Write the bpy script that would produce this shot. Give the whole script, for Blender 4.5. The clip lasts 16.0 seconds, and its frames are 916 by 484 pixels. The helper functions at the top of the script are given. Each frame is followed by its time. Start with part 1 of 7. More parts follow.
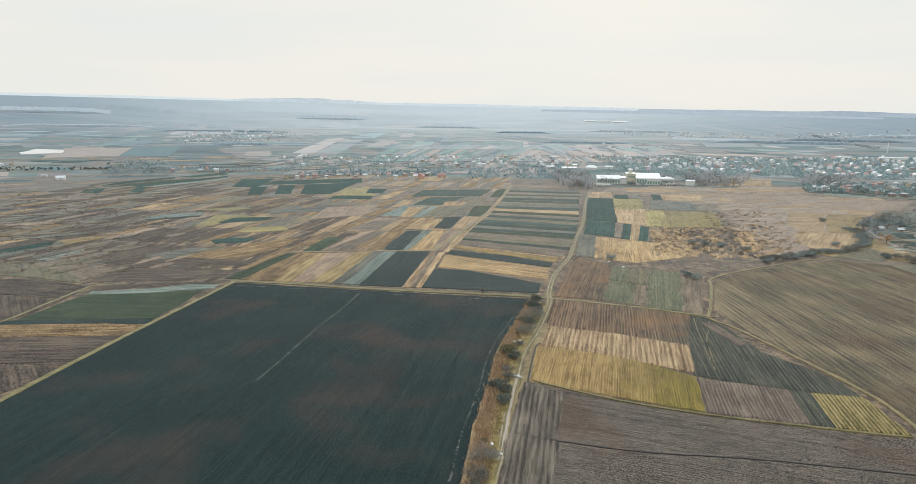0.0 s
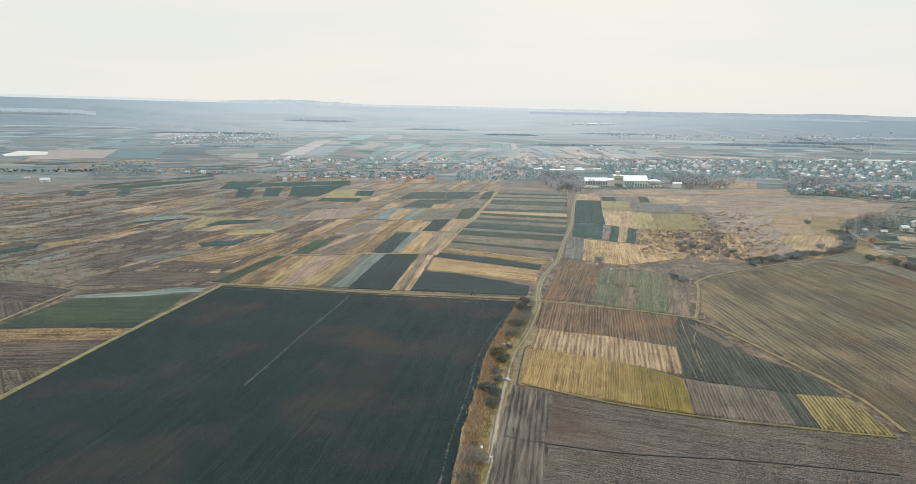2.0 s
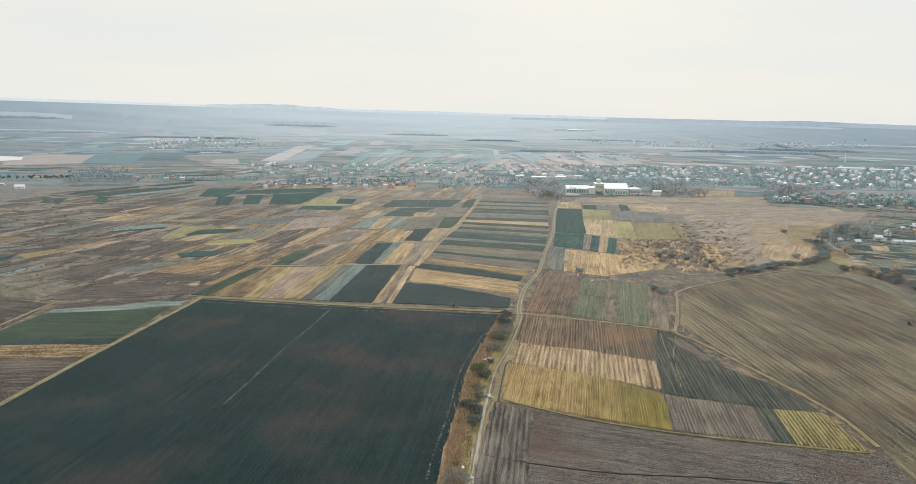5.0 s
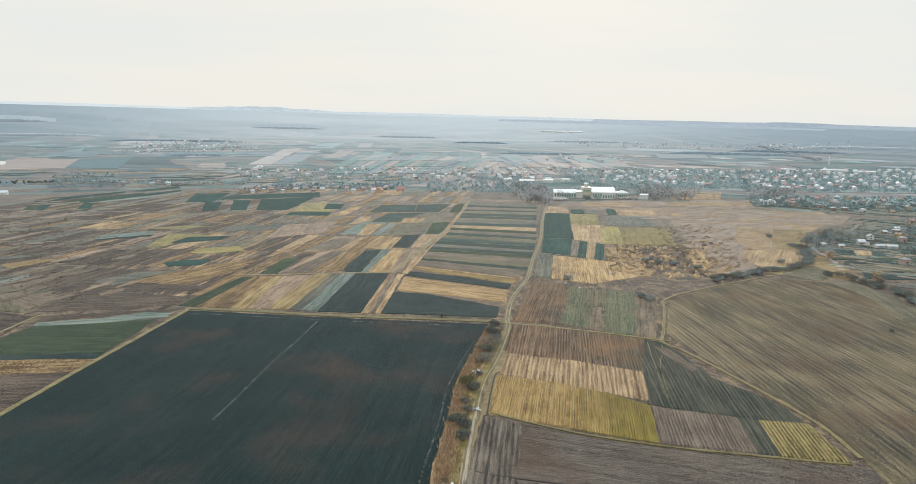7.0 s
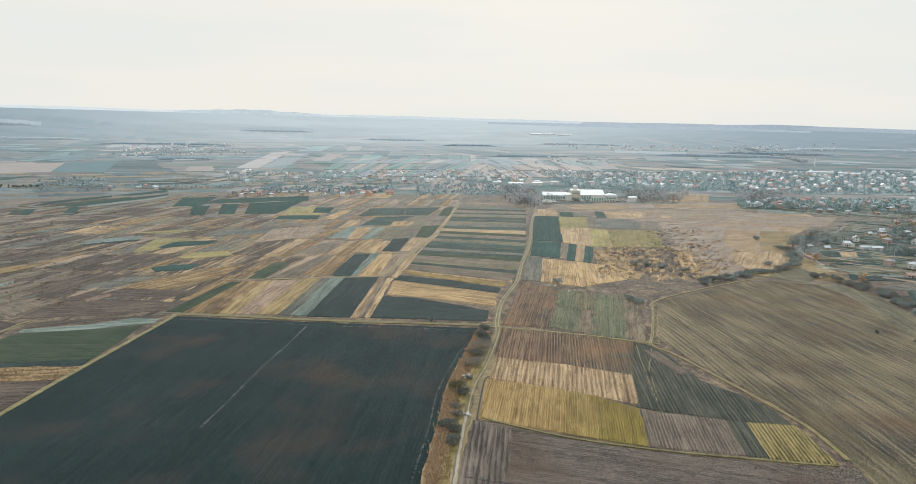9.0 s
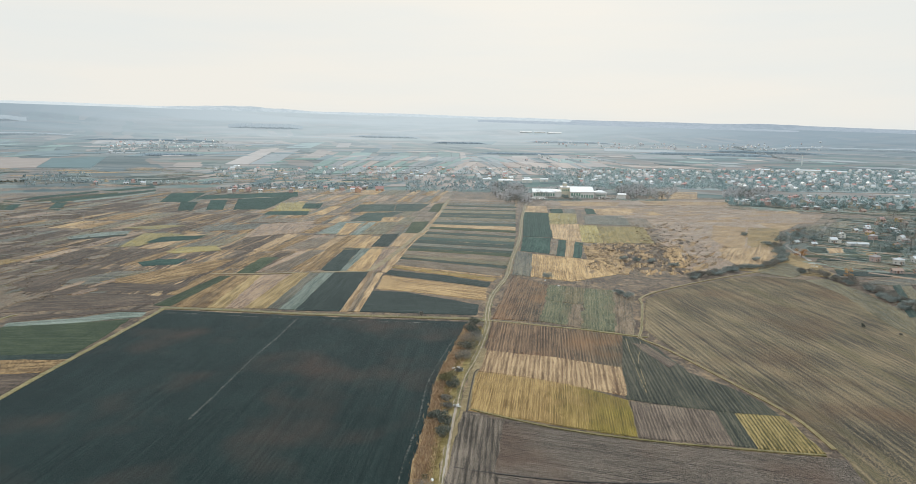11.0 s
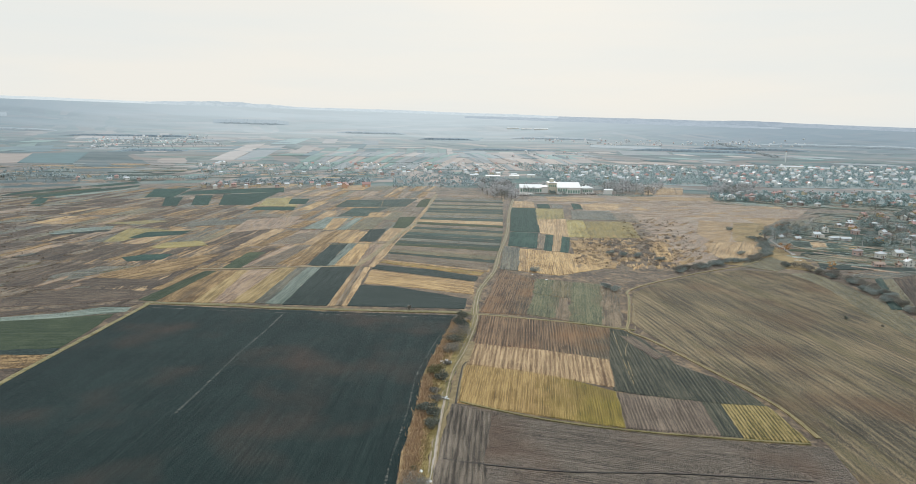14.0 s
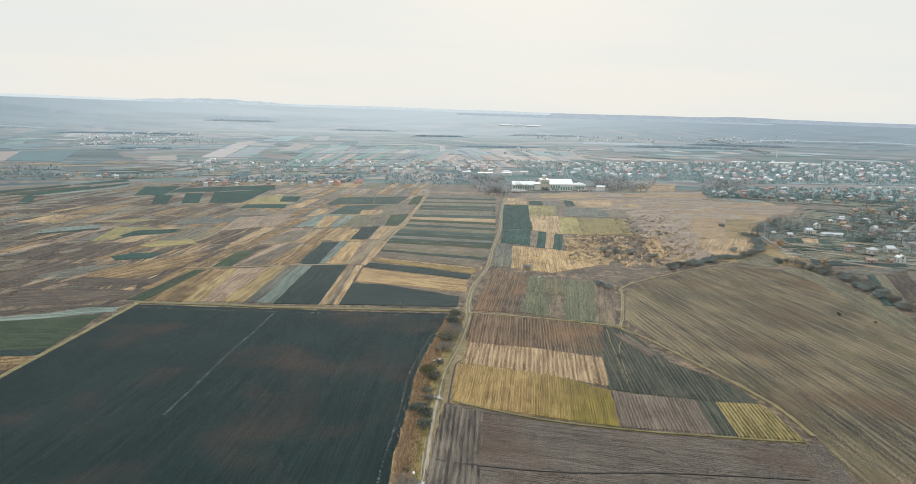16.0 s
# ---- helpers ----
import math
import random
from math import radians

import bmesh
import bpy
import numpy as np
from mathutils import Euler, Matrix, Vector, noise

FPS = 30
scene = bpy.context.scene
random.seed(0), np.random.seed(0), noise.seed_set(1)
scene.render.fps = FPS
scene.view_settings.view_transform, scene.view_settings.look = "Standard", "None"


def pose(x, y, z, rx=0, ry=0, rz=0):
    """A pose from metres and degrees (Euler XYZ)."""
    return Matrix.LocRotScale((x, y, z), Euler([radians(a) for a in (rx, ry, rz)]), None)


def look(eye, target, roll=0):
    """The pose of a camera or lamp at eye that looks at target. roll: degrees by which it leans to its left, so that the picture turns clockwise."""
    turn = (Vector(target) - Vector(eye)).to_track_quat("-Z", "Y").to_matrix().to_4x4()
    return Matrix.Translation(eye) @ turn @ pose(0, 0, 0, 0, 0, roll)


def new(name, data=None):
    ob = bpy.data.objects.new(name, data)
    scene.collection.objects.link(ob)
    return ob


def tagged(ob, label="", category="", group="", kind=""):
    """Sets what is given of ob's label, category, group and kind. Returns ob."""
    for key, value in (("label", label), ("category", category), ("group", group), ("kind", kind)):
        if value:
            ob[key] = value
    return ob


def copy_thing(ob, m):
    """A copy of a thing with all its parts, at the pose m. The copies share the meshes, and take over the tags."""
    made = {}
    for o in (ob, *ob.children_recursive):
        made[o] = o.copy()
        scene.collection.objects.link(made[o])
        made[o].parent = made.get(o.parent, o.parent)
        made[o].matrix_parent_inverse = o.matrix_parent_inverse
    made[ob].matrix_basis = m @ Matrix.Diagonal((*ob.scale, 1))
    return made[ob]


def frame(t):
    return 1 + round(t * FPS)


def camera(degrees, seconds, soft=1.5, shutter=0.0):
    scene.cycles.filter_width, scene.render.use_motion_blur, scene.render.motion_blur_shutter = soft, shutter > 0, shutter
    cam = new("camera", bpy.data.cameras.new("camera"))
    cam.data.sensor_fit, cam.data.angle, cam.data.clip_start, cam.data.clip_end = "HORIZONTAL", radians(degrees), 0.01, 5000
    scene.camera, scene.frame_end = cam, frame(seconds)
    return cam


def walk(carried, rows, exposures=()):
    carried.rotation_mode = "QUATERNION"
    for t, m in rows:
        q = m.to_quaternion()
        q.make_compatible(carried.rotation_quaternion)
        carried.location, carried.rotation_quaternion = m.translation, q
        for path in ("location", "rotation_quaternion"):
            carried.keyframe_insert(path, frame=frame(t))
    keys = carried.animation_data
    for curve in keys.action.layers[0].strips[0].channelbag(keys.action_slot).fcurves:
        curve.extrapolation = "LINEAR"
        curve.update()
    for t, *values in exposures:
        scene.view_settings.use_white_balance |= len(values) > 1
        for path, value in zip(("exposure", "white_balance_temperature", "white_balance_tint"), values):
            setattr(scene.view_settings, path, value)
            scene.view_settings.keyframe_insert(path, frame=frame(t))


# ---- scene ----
cam = camera(70.8, 16.0, soft=0.6)
PATH = [
    (0, (-1.194, -0.681, 92.847), (-1.164, 1.286, 92.489), -0.0),
    (0.5, (-1.224, -0.756, 92.923), (-1.185, 1.211, 92.566), 0.0),
    (1, (-1.295, -0.859, 93.024), (-1.247, 1.109, 92.669), 0.0),
    (1.5, (-1.372, -0.935, 93.166), (-1.315, 1.033, 92.812), 0.0),
    (2, (-1.461, -0.988, 93.376), (-1.395, 0.98, 93.024), 0.1),
    (2.5, (-1.505, -0.982, 93.709), (-1.429, 0.986, 93.359), 0.1),
    (3, (-1.461, -0.873, 94.171), (-1.375, 1.095, 93.824), 0.2),
    (3.5, (-1.35, -0.716, 94.729), (-1.255, 1.252, 94.386), 0.2),
    (4, (-1.255, -0.641, 95.397), (-1.151, 1.327, 95.058), 0.3),
    (6.5, (-1.112, -0.931, 102.444), (-0.964, 1.035, 102.107), 0.2),
    (7, (-1.029, -0.93, 103.07), (-0.872, 1.036, 102.736), 0.2),
    (7.5, (-0.912, -0.902, 103.504), (-0.748, 1.064, 103.173), 0.1),
    (8, (-0.819, -0.908, 103.781), (-0.647, 1.057, 103.452), 0.1),
    (8.5, (-0.802, -0.854, 103.919), (-0.621, 1.11, 103.591), 0.1),
    (9, (-0.833, -0.779, 103.862), (-0.644, 1.185, 103.536), 0.1),
    (11.5, (-1.174, -0.727, 100.838), (-0.946, 1.231, 100.502), 0.4),
    (12, (-1.351, -0.78, 100.497), (-1.116, 1.177, 100.157), 0.4),
    (12.5, (-1.498, -0.834, 100.235), (-1.256, 1.122, 99.895), 0.5),
    (13, (-1.581, -0.867, 100.053), (-1.332, 1.088, 99.713), 0.6),
    (13.5, (-1.627, -0.838, 99.916), (-1.372, 1.116, 99.577), 0.6),
    (14, (-1.602, -0.699, 99.81), (-1.341, 1.254, 99.468), 0.5),
    (14.5, (-1.515, -0.336, 99.748), (-1.249, 1.616, 99.404), 0.5),
    (15, (-1.41, 0.286, 99.724), (-1.137, 2.237, 99.379), 0.5),
    (15.5, (-1.227, 1.095, 99.715), (-0.949, 3.045, 99.367), 0.5),
    (16, (-1.003, 2.019, 99.721), (-0.72, 3.967, 99.37), 0.4),
]
walk(cam, [(t, look(eye, target, roll)) for t, eye, target, roll in PATH])

# ---- daylight: bright overcast with a weak veiled sun ----
world = bpy.data.worlds.new("overcast_sky")
scene.world = world
world.use_nodes = True
SUN_UP, SUN_TURN = 27.0, 14.0


def wire(tree, node, slot, source):
    """Link a socket, or set a value, on a node's input."""
    if isinstance(source, bpy.types.NodeSocket):
        tree.links.new(source, node.inputs[slot])
    else:
        node.inputs[slot].default_value = source


def add(tree, kind, **inputs):
    node = tree.nodes.new(kind)
    for slot, source in inputs.items():
        wire(tree, node, slot.replace("_", " "), source)
    return node


def blend(tree, fac, a, b, mode="MIX"):
    node = tree.nodes.new("ShaderNodeMix")
    node.data_type, node.blend_type = "RGBA", mode
    wire(tree, node, 0, fac)
    for slot, source in ((6, a), (7, b)):
        if isinstance(source, tuple):
            source = (*source, 1.0)[:4]
        wire(tree, node, slot, source)
    return node.outputs[2]


def maths(tree, op, a, b=0.0):
    node = tree.nodes.new("ShaderNodeMath")
    node.operation = op
    wire(tree, node, 0, a)
    wire(tree, node, 1, b)
    return node.outputs[0]


def build_sky():
    t = world.node_tree
    sky = t.nodes.new("ShaderNodeTexSky")
    sky.sky_type, sky.sun_disc = "NISHITA", False
    sky.sun_elevation, sky.sun_rotation = radians(SUN_UP), radians(SUN_TURN)
    sky.air_density, sky.dust_density, sky.ozone_density = 1.0, 4.0, 1.0
    dim = blend(t, 1.0, sky.outputs[0], (0.1, 0.1, 0.1), "MULTIPLY")
    coord = t.nodes.new("ShaderNodeTexCoord")
    stretch = t.nodes.new("ShaderNodeMapping")
    stretch.inputs["Scale"].default_value = (1.2, 1.2, 9.0)
    t.links.new(coord.outputs["Generated"], stretch.inputs["Vector"])
    drift = add(t, "ShaderNodeTexNoise", Vector=stretch.outputs[0], Scale=1.6, Detail=4.0, Roughness=0.5)
    ramp = t.nodes.new("ShaderNodeValToRGB")
    t.links.new(drift.outputs[0], ramp.inputs[0])
    ramp.color_ramp.elements[0].position, ramp.color_ramp.elements[1].position = 0.35, 0.62
    ramp.color_ramp.elements[0].color = (0.815, 0.835, 0.81, 1)
    ramp.color_ramp.elements[1].color = (0.875, 0.855, 0.795, 1)
    cloud = blend(t, 0.985, dim, ramp.outputs[0])
    up = t.nodes.new("ShaderNodeSeparateXYZ")
    t.links.new(coord.outputs["Generated"], up.inputs[0])
    climb = t.nodes.new("ShaderNodeMapRange")
    climb.inputs["From Min"].default_value, climb.inputs["From Max"].default_value = 0.28, 0.85
    t.links.new(up.outputs[2], climb.inputs["Value"])
    cloud = blend(t, climb.outputs[0], cloud, (1.08, 1.22, 1.34))
    t.links.new(cloud, t.nodes["Background"].inputs[0])
    t.nodes["Background"].inputs[1].default_value = 1.0


build_sky()
sun_data = bpy.data.lights.new("sun", "SUN")
sun_data.energy, sun_data.angle, sun_data.color = 1.0, radians(14), (1.0, 0.95, 0.86)
sun = new("sun", sun_data)
sun.matrix_world = look((300 * math.sin(radians(SUN_TURN)), 300 * math.cos(radians(SUN_TURN)), 300 * math.tan(radians(SUN_UP))), (0, 0, 0))


# ---- materials ----
def material(name):
    m = bpy.data.materials.new(name)
    m.use_nodes = True
    t = m.node_tree
    return m, t, t.nodes["Principled BSDF"]


def spectrum(tree, fac, colours):
    ramp = tree.nodes.new("ShaderNodeValToRGB")
    wire(tree, ramp, 0, fac)
    e = ramp.color_ramp.elements
    n = len(colours)
    for i, c in enumerate(colours):
        spot = 0.3 + 0.4 * i / (n - 1)
        el = e[i] if i < 2 else e.new(spot)
        el.position, el.color = spot, (*c, 1)
    return ramp.outputs[0]


# bluish sheen tint: stands in for haze on ground seen at low angles
HAZE_SHEEN = (0.72, 0.85, 0.94, 1)


def land(name, colours, patch=22.0, grain=1.3, streak=6.0, rows=0.0, row_share=0.3, relief=0.25, sheen=0.7, vary=0.25, weeds=None, blotch=None, warp=0.0, comb=0.10, gain=2.1, grit=0.95, tuft=0.5, grade=None, arch=0.0):
    """Soil or crop seen from above: patches, fine grain drawn out along the rows, and the rows themselves."""
    m, t, p = material(name)
    coord = t.nodes.new("ShaderNodeTexCoord")
    info = t.nodes.new("ShaderNodeObjectInfo")
    shift = t.nodes.new("ShaderNodeVectorMath")
    shift.operation = "ADD"
    t.links.new(coord.outputs["Object"], shift.inputs[0])
    far = maths(t, "MULTIPLY", info.outputs["Random"], 900.0)
    t.links.new(far, shift.inputs[1])
    drawn = t.nodes.new("ShaderNodeMapping")
    drawn.inputs["Scale"].default_value = (0.45 / streak, 1.0, 1.0)
    t.links.new(shift.outputs[0], drawn.inputs["Vector"])
    big = add(t, "ShaderNodeTexNoise", Vector=shift.outputs[0], Scale=1.0 / patch, Detail=3.0, Roughness=0.55)
    mid = add(t, "ShaderNodeTexNoise", Vector=drawn.outputs[0], Scale=0.75 / grain, Detail=3.0, Roughness=0.65)
    fine = add(t, "ShaderNodeTexNoise", Vector=shift.outputs[0], Scale=1.7 / grain, Detail=4.0, Roughness=0.75)
    mixed = maths(t, "ADD", maths(t, "MULTIPLY", big.outputs[0], 0.34), maths(t, "MULTIPLY", mid.outputs[0], 0.32))
    mixed = maths(t, "ADD", mixed, maths(t, "MULTIPLY", fine.outputs[0], 0.34))
    clump = add(t, "ShaderNodeTexNoise", Vector=drawn.outputs[0], Scale=0.42, Detail=3.0, Roughness=0.75)
    mixed = maths(t, "ADD", mixed, maths(t, "MULTIPLY", maths(t, "SUBTRACT", clump.outputs[0], 0.5), tuft))
    if rows:
        course = coord.outputs["Object"]
        if warp:
            bend = add(t, "ShaderNodeTexNoise", Vector=course, Scale=0.006, Detail=0.0)
            push = t.nodes.new("ShaderNodeCombineXYZ")
            ahead = t.nodes.new("ShaderNodeSeparateXYZ")
            t.links.new(course, ahead.inputs[0])
            bow = maths(t, "MULTIPLY", maths(t, "MULTIPLY", ahead.outputs[0], ahead.outputs[0]), arch)
            t.links.new(maths(t, "ADD", maths(t, "MULTIPLY", bend.outputs[0], warp), bow), push.inputs[1])
            moved = t.nodes.new("ShaderNodeVectorMath")
            moved.operation = "ADD"
            t.links.new(course, moved.inputs[0])
            t.links.new(push.outputs[0], moved.inputs[1])
            course = moved.outputs[0]
        for along, across, share in ((0.005, 0.55, 0.62), (0.035, 1.5, 0.55)):
            lay = t.nodes.new("ShaderNodeMapping")
            lay.inputs["Scale"].default_value = (along, across / rows, 0.0)
            t.links.new(course, lay.inputs["Vector"])
            band = add(t, "ShaderNodeTexNoise", Vector=lay.outputs[0], Scale=1.0, Detail=2.5, Roughness=0.6)
            mixed = maths(t, "ADD", mixed, maths(t, "MULTIPLY", maths(t, "SUBTRACT", band.outputs[0], 0.5), row_share * share))
        if comb:
            split = t.nodes.new("ShaderNodeSeparateXYZ")
            t.links.new(course, split.inputs[0])
            phase = maths(t, "ADD", maths(t, "MULTIPLY", split.outputs[1], 2 * math.pi / rows), maths(t, "MULTIPLY", mid.outputs[0], 2.0))
            mixed = maths(t, "ADD", mixed, maths(t, "MULTIPLY", maths(t, "MULTIPLY", maths(t, "SINE", phase), comb), fine.outputs[0]))
    mixed = maths(t, "ADD", mixed, maths(t, "MULTIPLY", maths(t, "SUBTRACT", fine.outputs[0], 0.5), grit))
    mixed = maths(t, "ADD", maths(t, "MULTIPLY", maths(t, "SUBTRACT", mixed, 0.5), gain), 0.5)
    colour = spectrum(t, mixed, colours)
    if grade:
        side, start, end, other = grade
        parts = t.nodes.new("ShaderNodeSeparateXYZ")
        t.links.new(coord.outputs["Object"], parts.inputs[0])
        run = t.nodes.new("ShaderNodeMapRange")
        run.interpolation_type = "SMOOTHSTEP"
        run.inputs["From Min"].default_value, run.inputs["From Max"].default_value = start, end
        wander = maths(t, "MULTIPLY", maths(t, "SUBTRACT", big.outputs[0], 0.5), abs(end - start) * 1.6)
        t.links.new(maths(t, "ADD", parts.outputs[side], wander), run.inputs["Value"])
        colour = blend(t, run.outputs[0], colour, spectrum(t, mixed, other))
    if weeds:
        scatter = add(t, "ShaderNodeTexNoise", Vector=drawn.outputs[0], Scale=0.11, Detail=5.0, Roughness=0.7)
        spots = t.nodes.new("ShaderNodeValToRGB")
        t.links.new(scatter.outputs[0], spots.inputs[0])
        spots.color_ramp.elements[0].position, spots.color_ramp.elements[1].position = 0.52, 0.66
        colour = blend(t, maths(t, "MULTIPLY", spots.outputs[0], 0.7), colour, weeds)
    if blotch:
        soft = add(t, "ShaderNodeTexNoise", Vector=coord.outputs["Object"], Scale=0.021, Detail=2.5, Roughness=0.6)
        ease = t.nodes.new("ShaderNodeMapRange")
        ease.inputs["From Min"].default_value, ease.inputs["From Max"].default_value = 0.50, 0.74
        t.links.new(soft.outputs[0], ease.inputs["Value"])
        colour = blend(t, maths(t, "MULTIPLY", ease.outputs[0], maths(t, "ADD", mid.outputs[0], 0.15)), colour, blotch)
    tone = t.nodes.new("ShaderNodeHueSaturation")
    t.links.new(maths(t, "ADD", maths(t, "MULTIPLY", info.outputs["Random"], vary), 1.0 - vary / 2), tone.inputs["Value"])
    t.links.new(colour, tone.inputs["Color"])
    t.links.new(tone.outputs[0], p.inputs["Base Color"])
    bump = add(t, "ShaderNodeBump", Height=mixed, Strength=relief, Distance=0.4)
    t.links.new(bump.outputs[0], p.inputs["Normal"])
    p.inputs["Roughness"].default_value = 0.85
    p.inputs["Specular IOR Level"].default_value = 0.2
    # grazing sheen imitates distance haze on soil and crops
    p.inputs["Sheen Weight"].default_value = sheen
    p.inputs["Sheen Roughness"].default_value = 0.17
    p.inputs["Sheen Tint"].default_value = HAZE_SHEEN
    return m


def plain(name, colour, rough=0.7, metal=0.0, vary=0.12, scale=1.2, dark=0.75, sheen=0.0):
    """Painted, plastered or weathered surface with soft stains."""
    m, t, p = material(name)
    coord = t.nodes.new("ShaderNodeTexCoord")
    info = t.nodes.new("ShaderNodeObjectInfo")
    n = add(t, "ShaderNodeTexNoise", Vector=coord.outputs["Object"], Scale=scale, Detail=5.0, Roughness=0.65)
    c = blend(t, n.outputs[0], tuple(v * dark for v in colour), tuple(min(1.0, v * (2 - dark)) for v in colour))
    tone = t.nodes.new("ShaderNodeHueSaturation")
    t.links.new(maths(t, "ADD", maths(t, "MULTIPLY", info.outputs["Random"], vary), 1.0 - vary / 2), tone.inputs["Value"])
    t.links.new(c, tone.inputs["Color"])
    t.links.new(tone.outputs[0], p.inputs["Base Color"])
    p.inputs["Roughness"].default_value, p.inputs["Metallic"].default_value = rough, metal
    p.inputs["Sheen Weight"].default_value = sheen
    bump = add(t, "ShaderNodeBump", Height=n.outputs[0], Strength=0.15, Distance=0.05)
    t.links.new(bump.outputs[0], p.inputs["Normal"])
    return m


def leafy(name, colours, rough=0.8):
    """Twigs or leaves, each clump with a tone of its own."""
    m, t, p = material(name)
    geo = t.nodes.new("ShaderNodeNewGeometry")
    info = t.nodes.new("ShaderNodeObjectInfo")
    f = maths(t, "ADD", maths(t, "MULTIPLY", geo.outputs["Random Per Island"], 0.6), maths(t, "MULTIPLY", info.outputs["Random"], 0.4))
    c = spectrum(t, f, colours)
    t.links.new(c, p.inputs["Base Color"])
    p.inputs["Roughness"].default_value = rough
    p.inputs["Sheen Weight"].default_value = 0.2
    return m


LAND = {
    "dark": land("dark_soil", [(0.009, 0.022, 0.020), (0.018, 0.035, 0.032), (0.040, 0.056, 0.050)], rows=1.6, row_share=0.4, sheen=0.2),
    "brown": land("brown_soil", [(0.060, 0.043, 0.027), (0.135, 0.098, 0.062), (0.26, 0.195, 0.128)], rows=1.3, row_share=0.32, comb=0.05),
    "grey": land("grey_stubble", [(0.038, 0.040, 0.031), (0.080, 0.077, 0.057), (0.185, 0.165, 0.118)], rows=1.4, row_share=0.42, comb=0.05),
    "green": land("green_crop", [(0.020, 0.037, 0.020), (0.036, 0.056, 0.030), (0.066, 0.084, 0.046)], rows=1.8, row_share=0.3, sheen=0.2),
    "dgreen": land("dark_crop", [(0.016, 0.038, 0.034), (0.030, 0.058, 0.050), (0.070, 0.096, 0.078)], rows=2.4, row_share=0.5, sheen=0.18, vary=0.5, blotch=(0.075, 0.072, 0.052)),
    "yel": land("yellow_grass", [(0.145, 0.092, 0.022), (0.27, 0.165, 0.042), (0.42, 0.28, 0.10)], rows=1.1, row_share=0.42, comb=0.05, weeds=(0.215, 0.150, 0.028), blotch=(0.32, 0.22, 0.115)),
    "straw": land("straw_stubble", [(0.165, 0.098, 0.042), (0.36, 0.225, 0.096), (0.58, 0.40, 0.195)], rows=1.4, row_share=0.55, comb=0.06, weeds=(0.17, 0.110, 0.062), sheen=0.5),
    "tan": land("fallow_grass", [(0.175, 0.112, 0.056), (0.335, 0.216, 0.108), (0.53, 0.375, 0.21)], rows=1.7, row_share=0.5, comb=0.04, weeds=(0.15, 0.098, 0.060), sheen=0.5),
    "teal": land("cabbage_rows", [(0.060, 0.085, 0.066), (0.125, 0.155, 0.125), (0.25, 0.285, 0.24)], rows=1.5, row_share=0.5, comb=0.09),
    "kale": land("brassica_rows", [(0.042, 0.047, 0.028), (0.086, 0.090, 0.054), (0.165, 0.17, 0.11)], rows=1.5, row_share=0.5, comb=0.08, sheen=0.4, blotch=(0.12, 0.095, 0.065)),
    "moss": land("mossy_grass", [(0.115, 0.085, 0.018), (0.205, 0.148, 0.032), (0.34, 0.25, 0.075)], rows=1.1, row_share=0.4, comb=0.05),
    "stalk": land("dry_stalk_grass", [(0.135, 0.094, 0.038), (0.265, 0.183, 0.078), (0.42, 0.305, 0.15)], rows=1.1, row_share=0.45, comb=0.05, sheen=0.4),
    "olive": land("weedy_fallow", [(0.056, 0.050, 0.026), (0.118, 0.098, 0.052), (0.22, 0.18, 0.10)], rows=1.6, row_share=0.5, comb=0.04),
    "umber": land("umber_fallow", [(0.030, 0.024, 0.019), (0.070, 0.053, 0.041), (0.155, 0.115, 0.084)], rows=1.6, row_share=0.42, comb=0.04, sheen=0.25),
    "deep": land("deep_green_crop", [(0.009, 0.036, 0.030), (0.016, 0.056, 0.046), (0.040, 0.086, 0.070)], rows=2.4, row_share=0.45, sheen=0.15),
    "blush": land("blush_meadow", [(0.140, 0.100, 0.072), (0.272, 0.194, 0.138), (0.45, 0.335, 0.235)], patch=30.0, rows=3.0, row_share=0.4, comb=0.0, weeds=(0.20, 0.135, 0.09)),
    "lime": land("lime_grass", [(0.130, 0.098, 0.022), (0.250, 0.192, 0.052), (0.40, 0.315, 0.11)], rows=1.4, row_share=0.4, comb=0.06),
    "bronze": land("bronze_weeds", [(0.090, 0.052, 0.022), (0.215, 0.132, 0.058), (0.42, 0.285, 0.14)], patch=9.0, rows=2.0, row_share=0.5, comb=0.03, weeds=(0.070, 0.052, 0.038), sheen=0.3),
    "red": land("dry_weeds", [(0.105, 0.068, 0.046), (0.222, 0.147, 0.098), (0.39, 0.275, 0.18)], rows=2.0, row_share=0.4, comb=0.03, weeds=(0.31, 0.215, 0.12)),
}
# pale fields beyond the village: haze mixed into base colours in three distance steps
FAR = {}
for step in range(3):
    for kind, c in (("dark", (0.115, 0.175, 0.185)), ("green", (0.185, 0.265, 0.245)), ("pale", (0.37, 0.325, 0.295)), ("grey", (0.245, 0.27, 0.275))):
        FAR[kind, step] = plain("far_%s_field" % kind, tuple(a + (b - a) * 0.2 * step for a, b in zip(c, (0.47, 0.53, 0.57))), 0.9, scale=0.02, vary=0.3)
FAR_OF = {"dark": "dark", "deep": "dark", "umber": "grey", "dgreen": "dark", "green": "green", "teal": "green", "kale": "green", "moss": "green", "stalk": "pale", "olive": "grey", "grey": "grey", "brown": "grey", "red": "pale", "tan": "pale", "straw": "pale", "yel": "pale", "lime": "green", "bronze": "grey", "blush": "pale"}
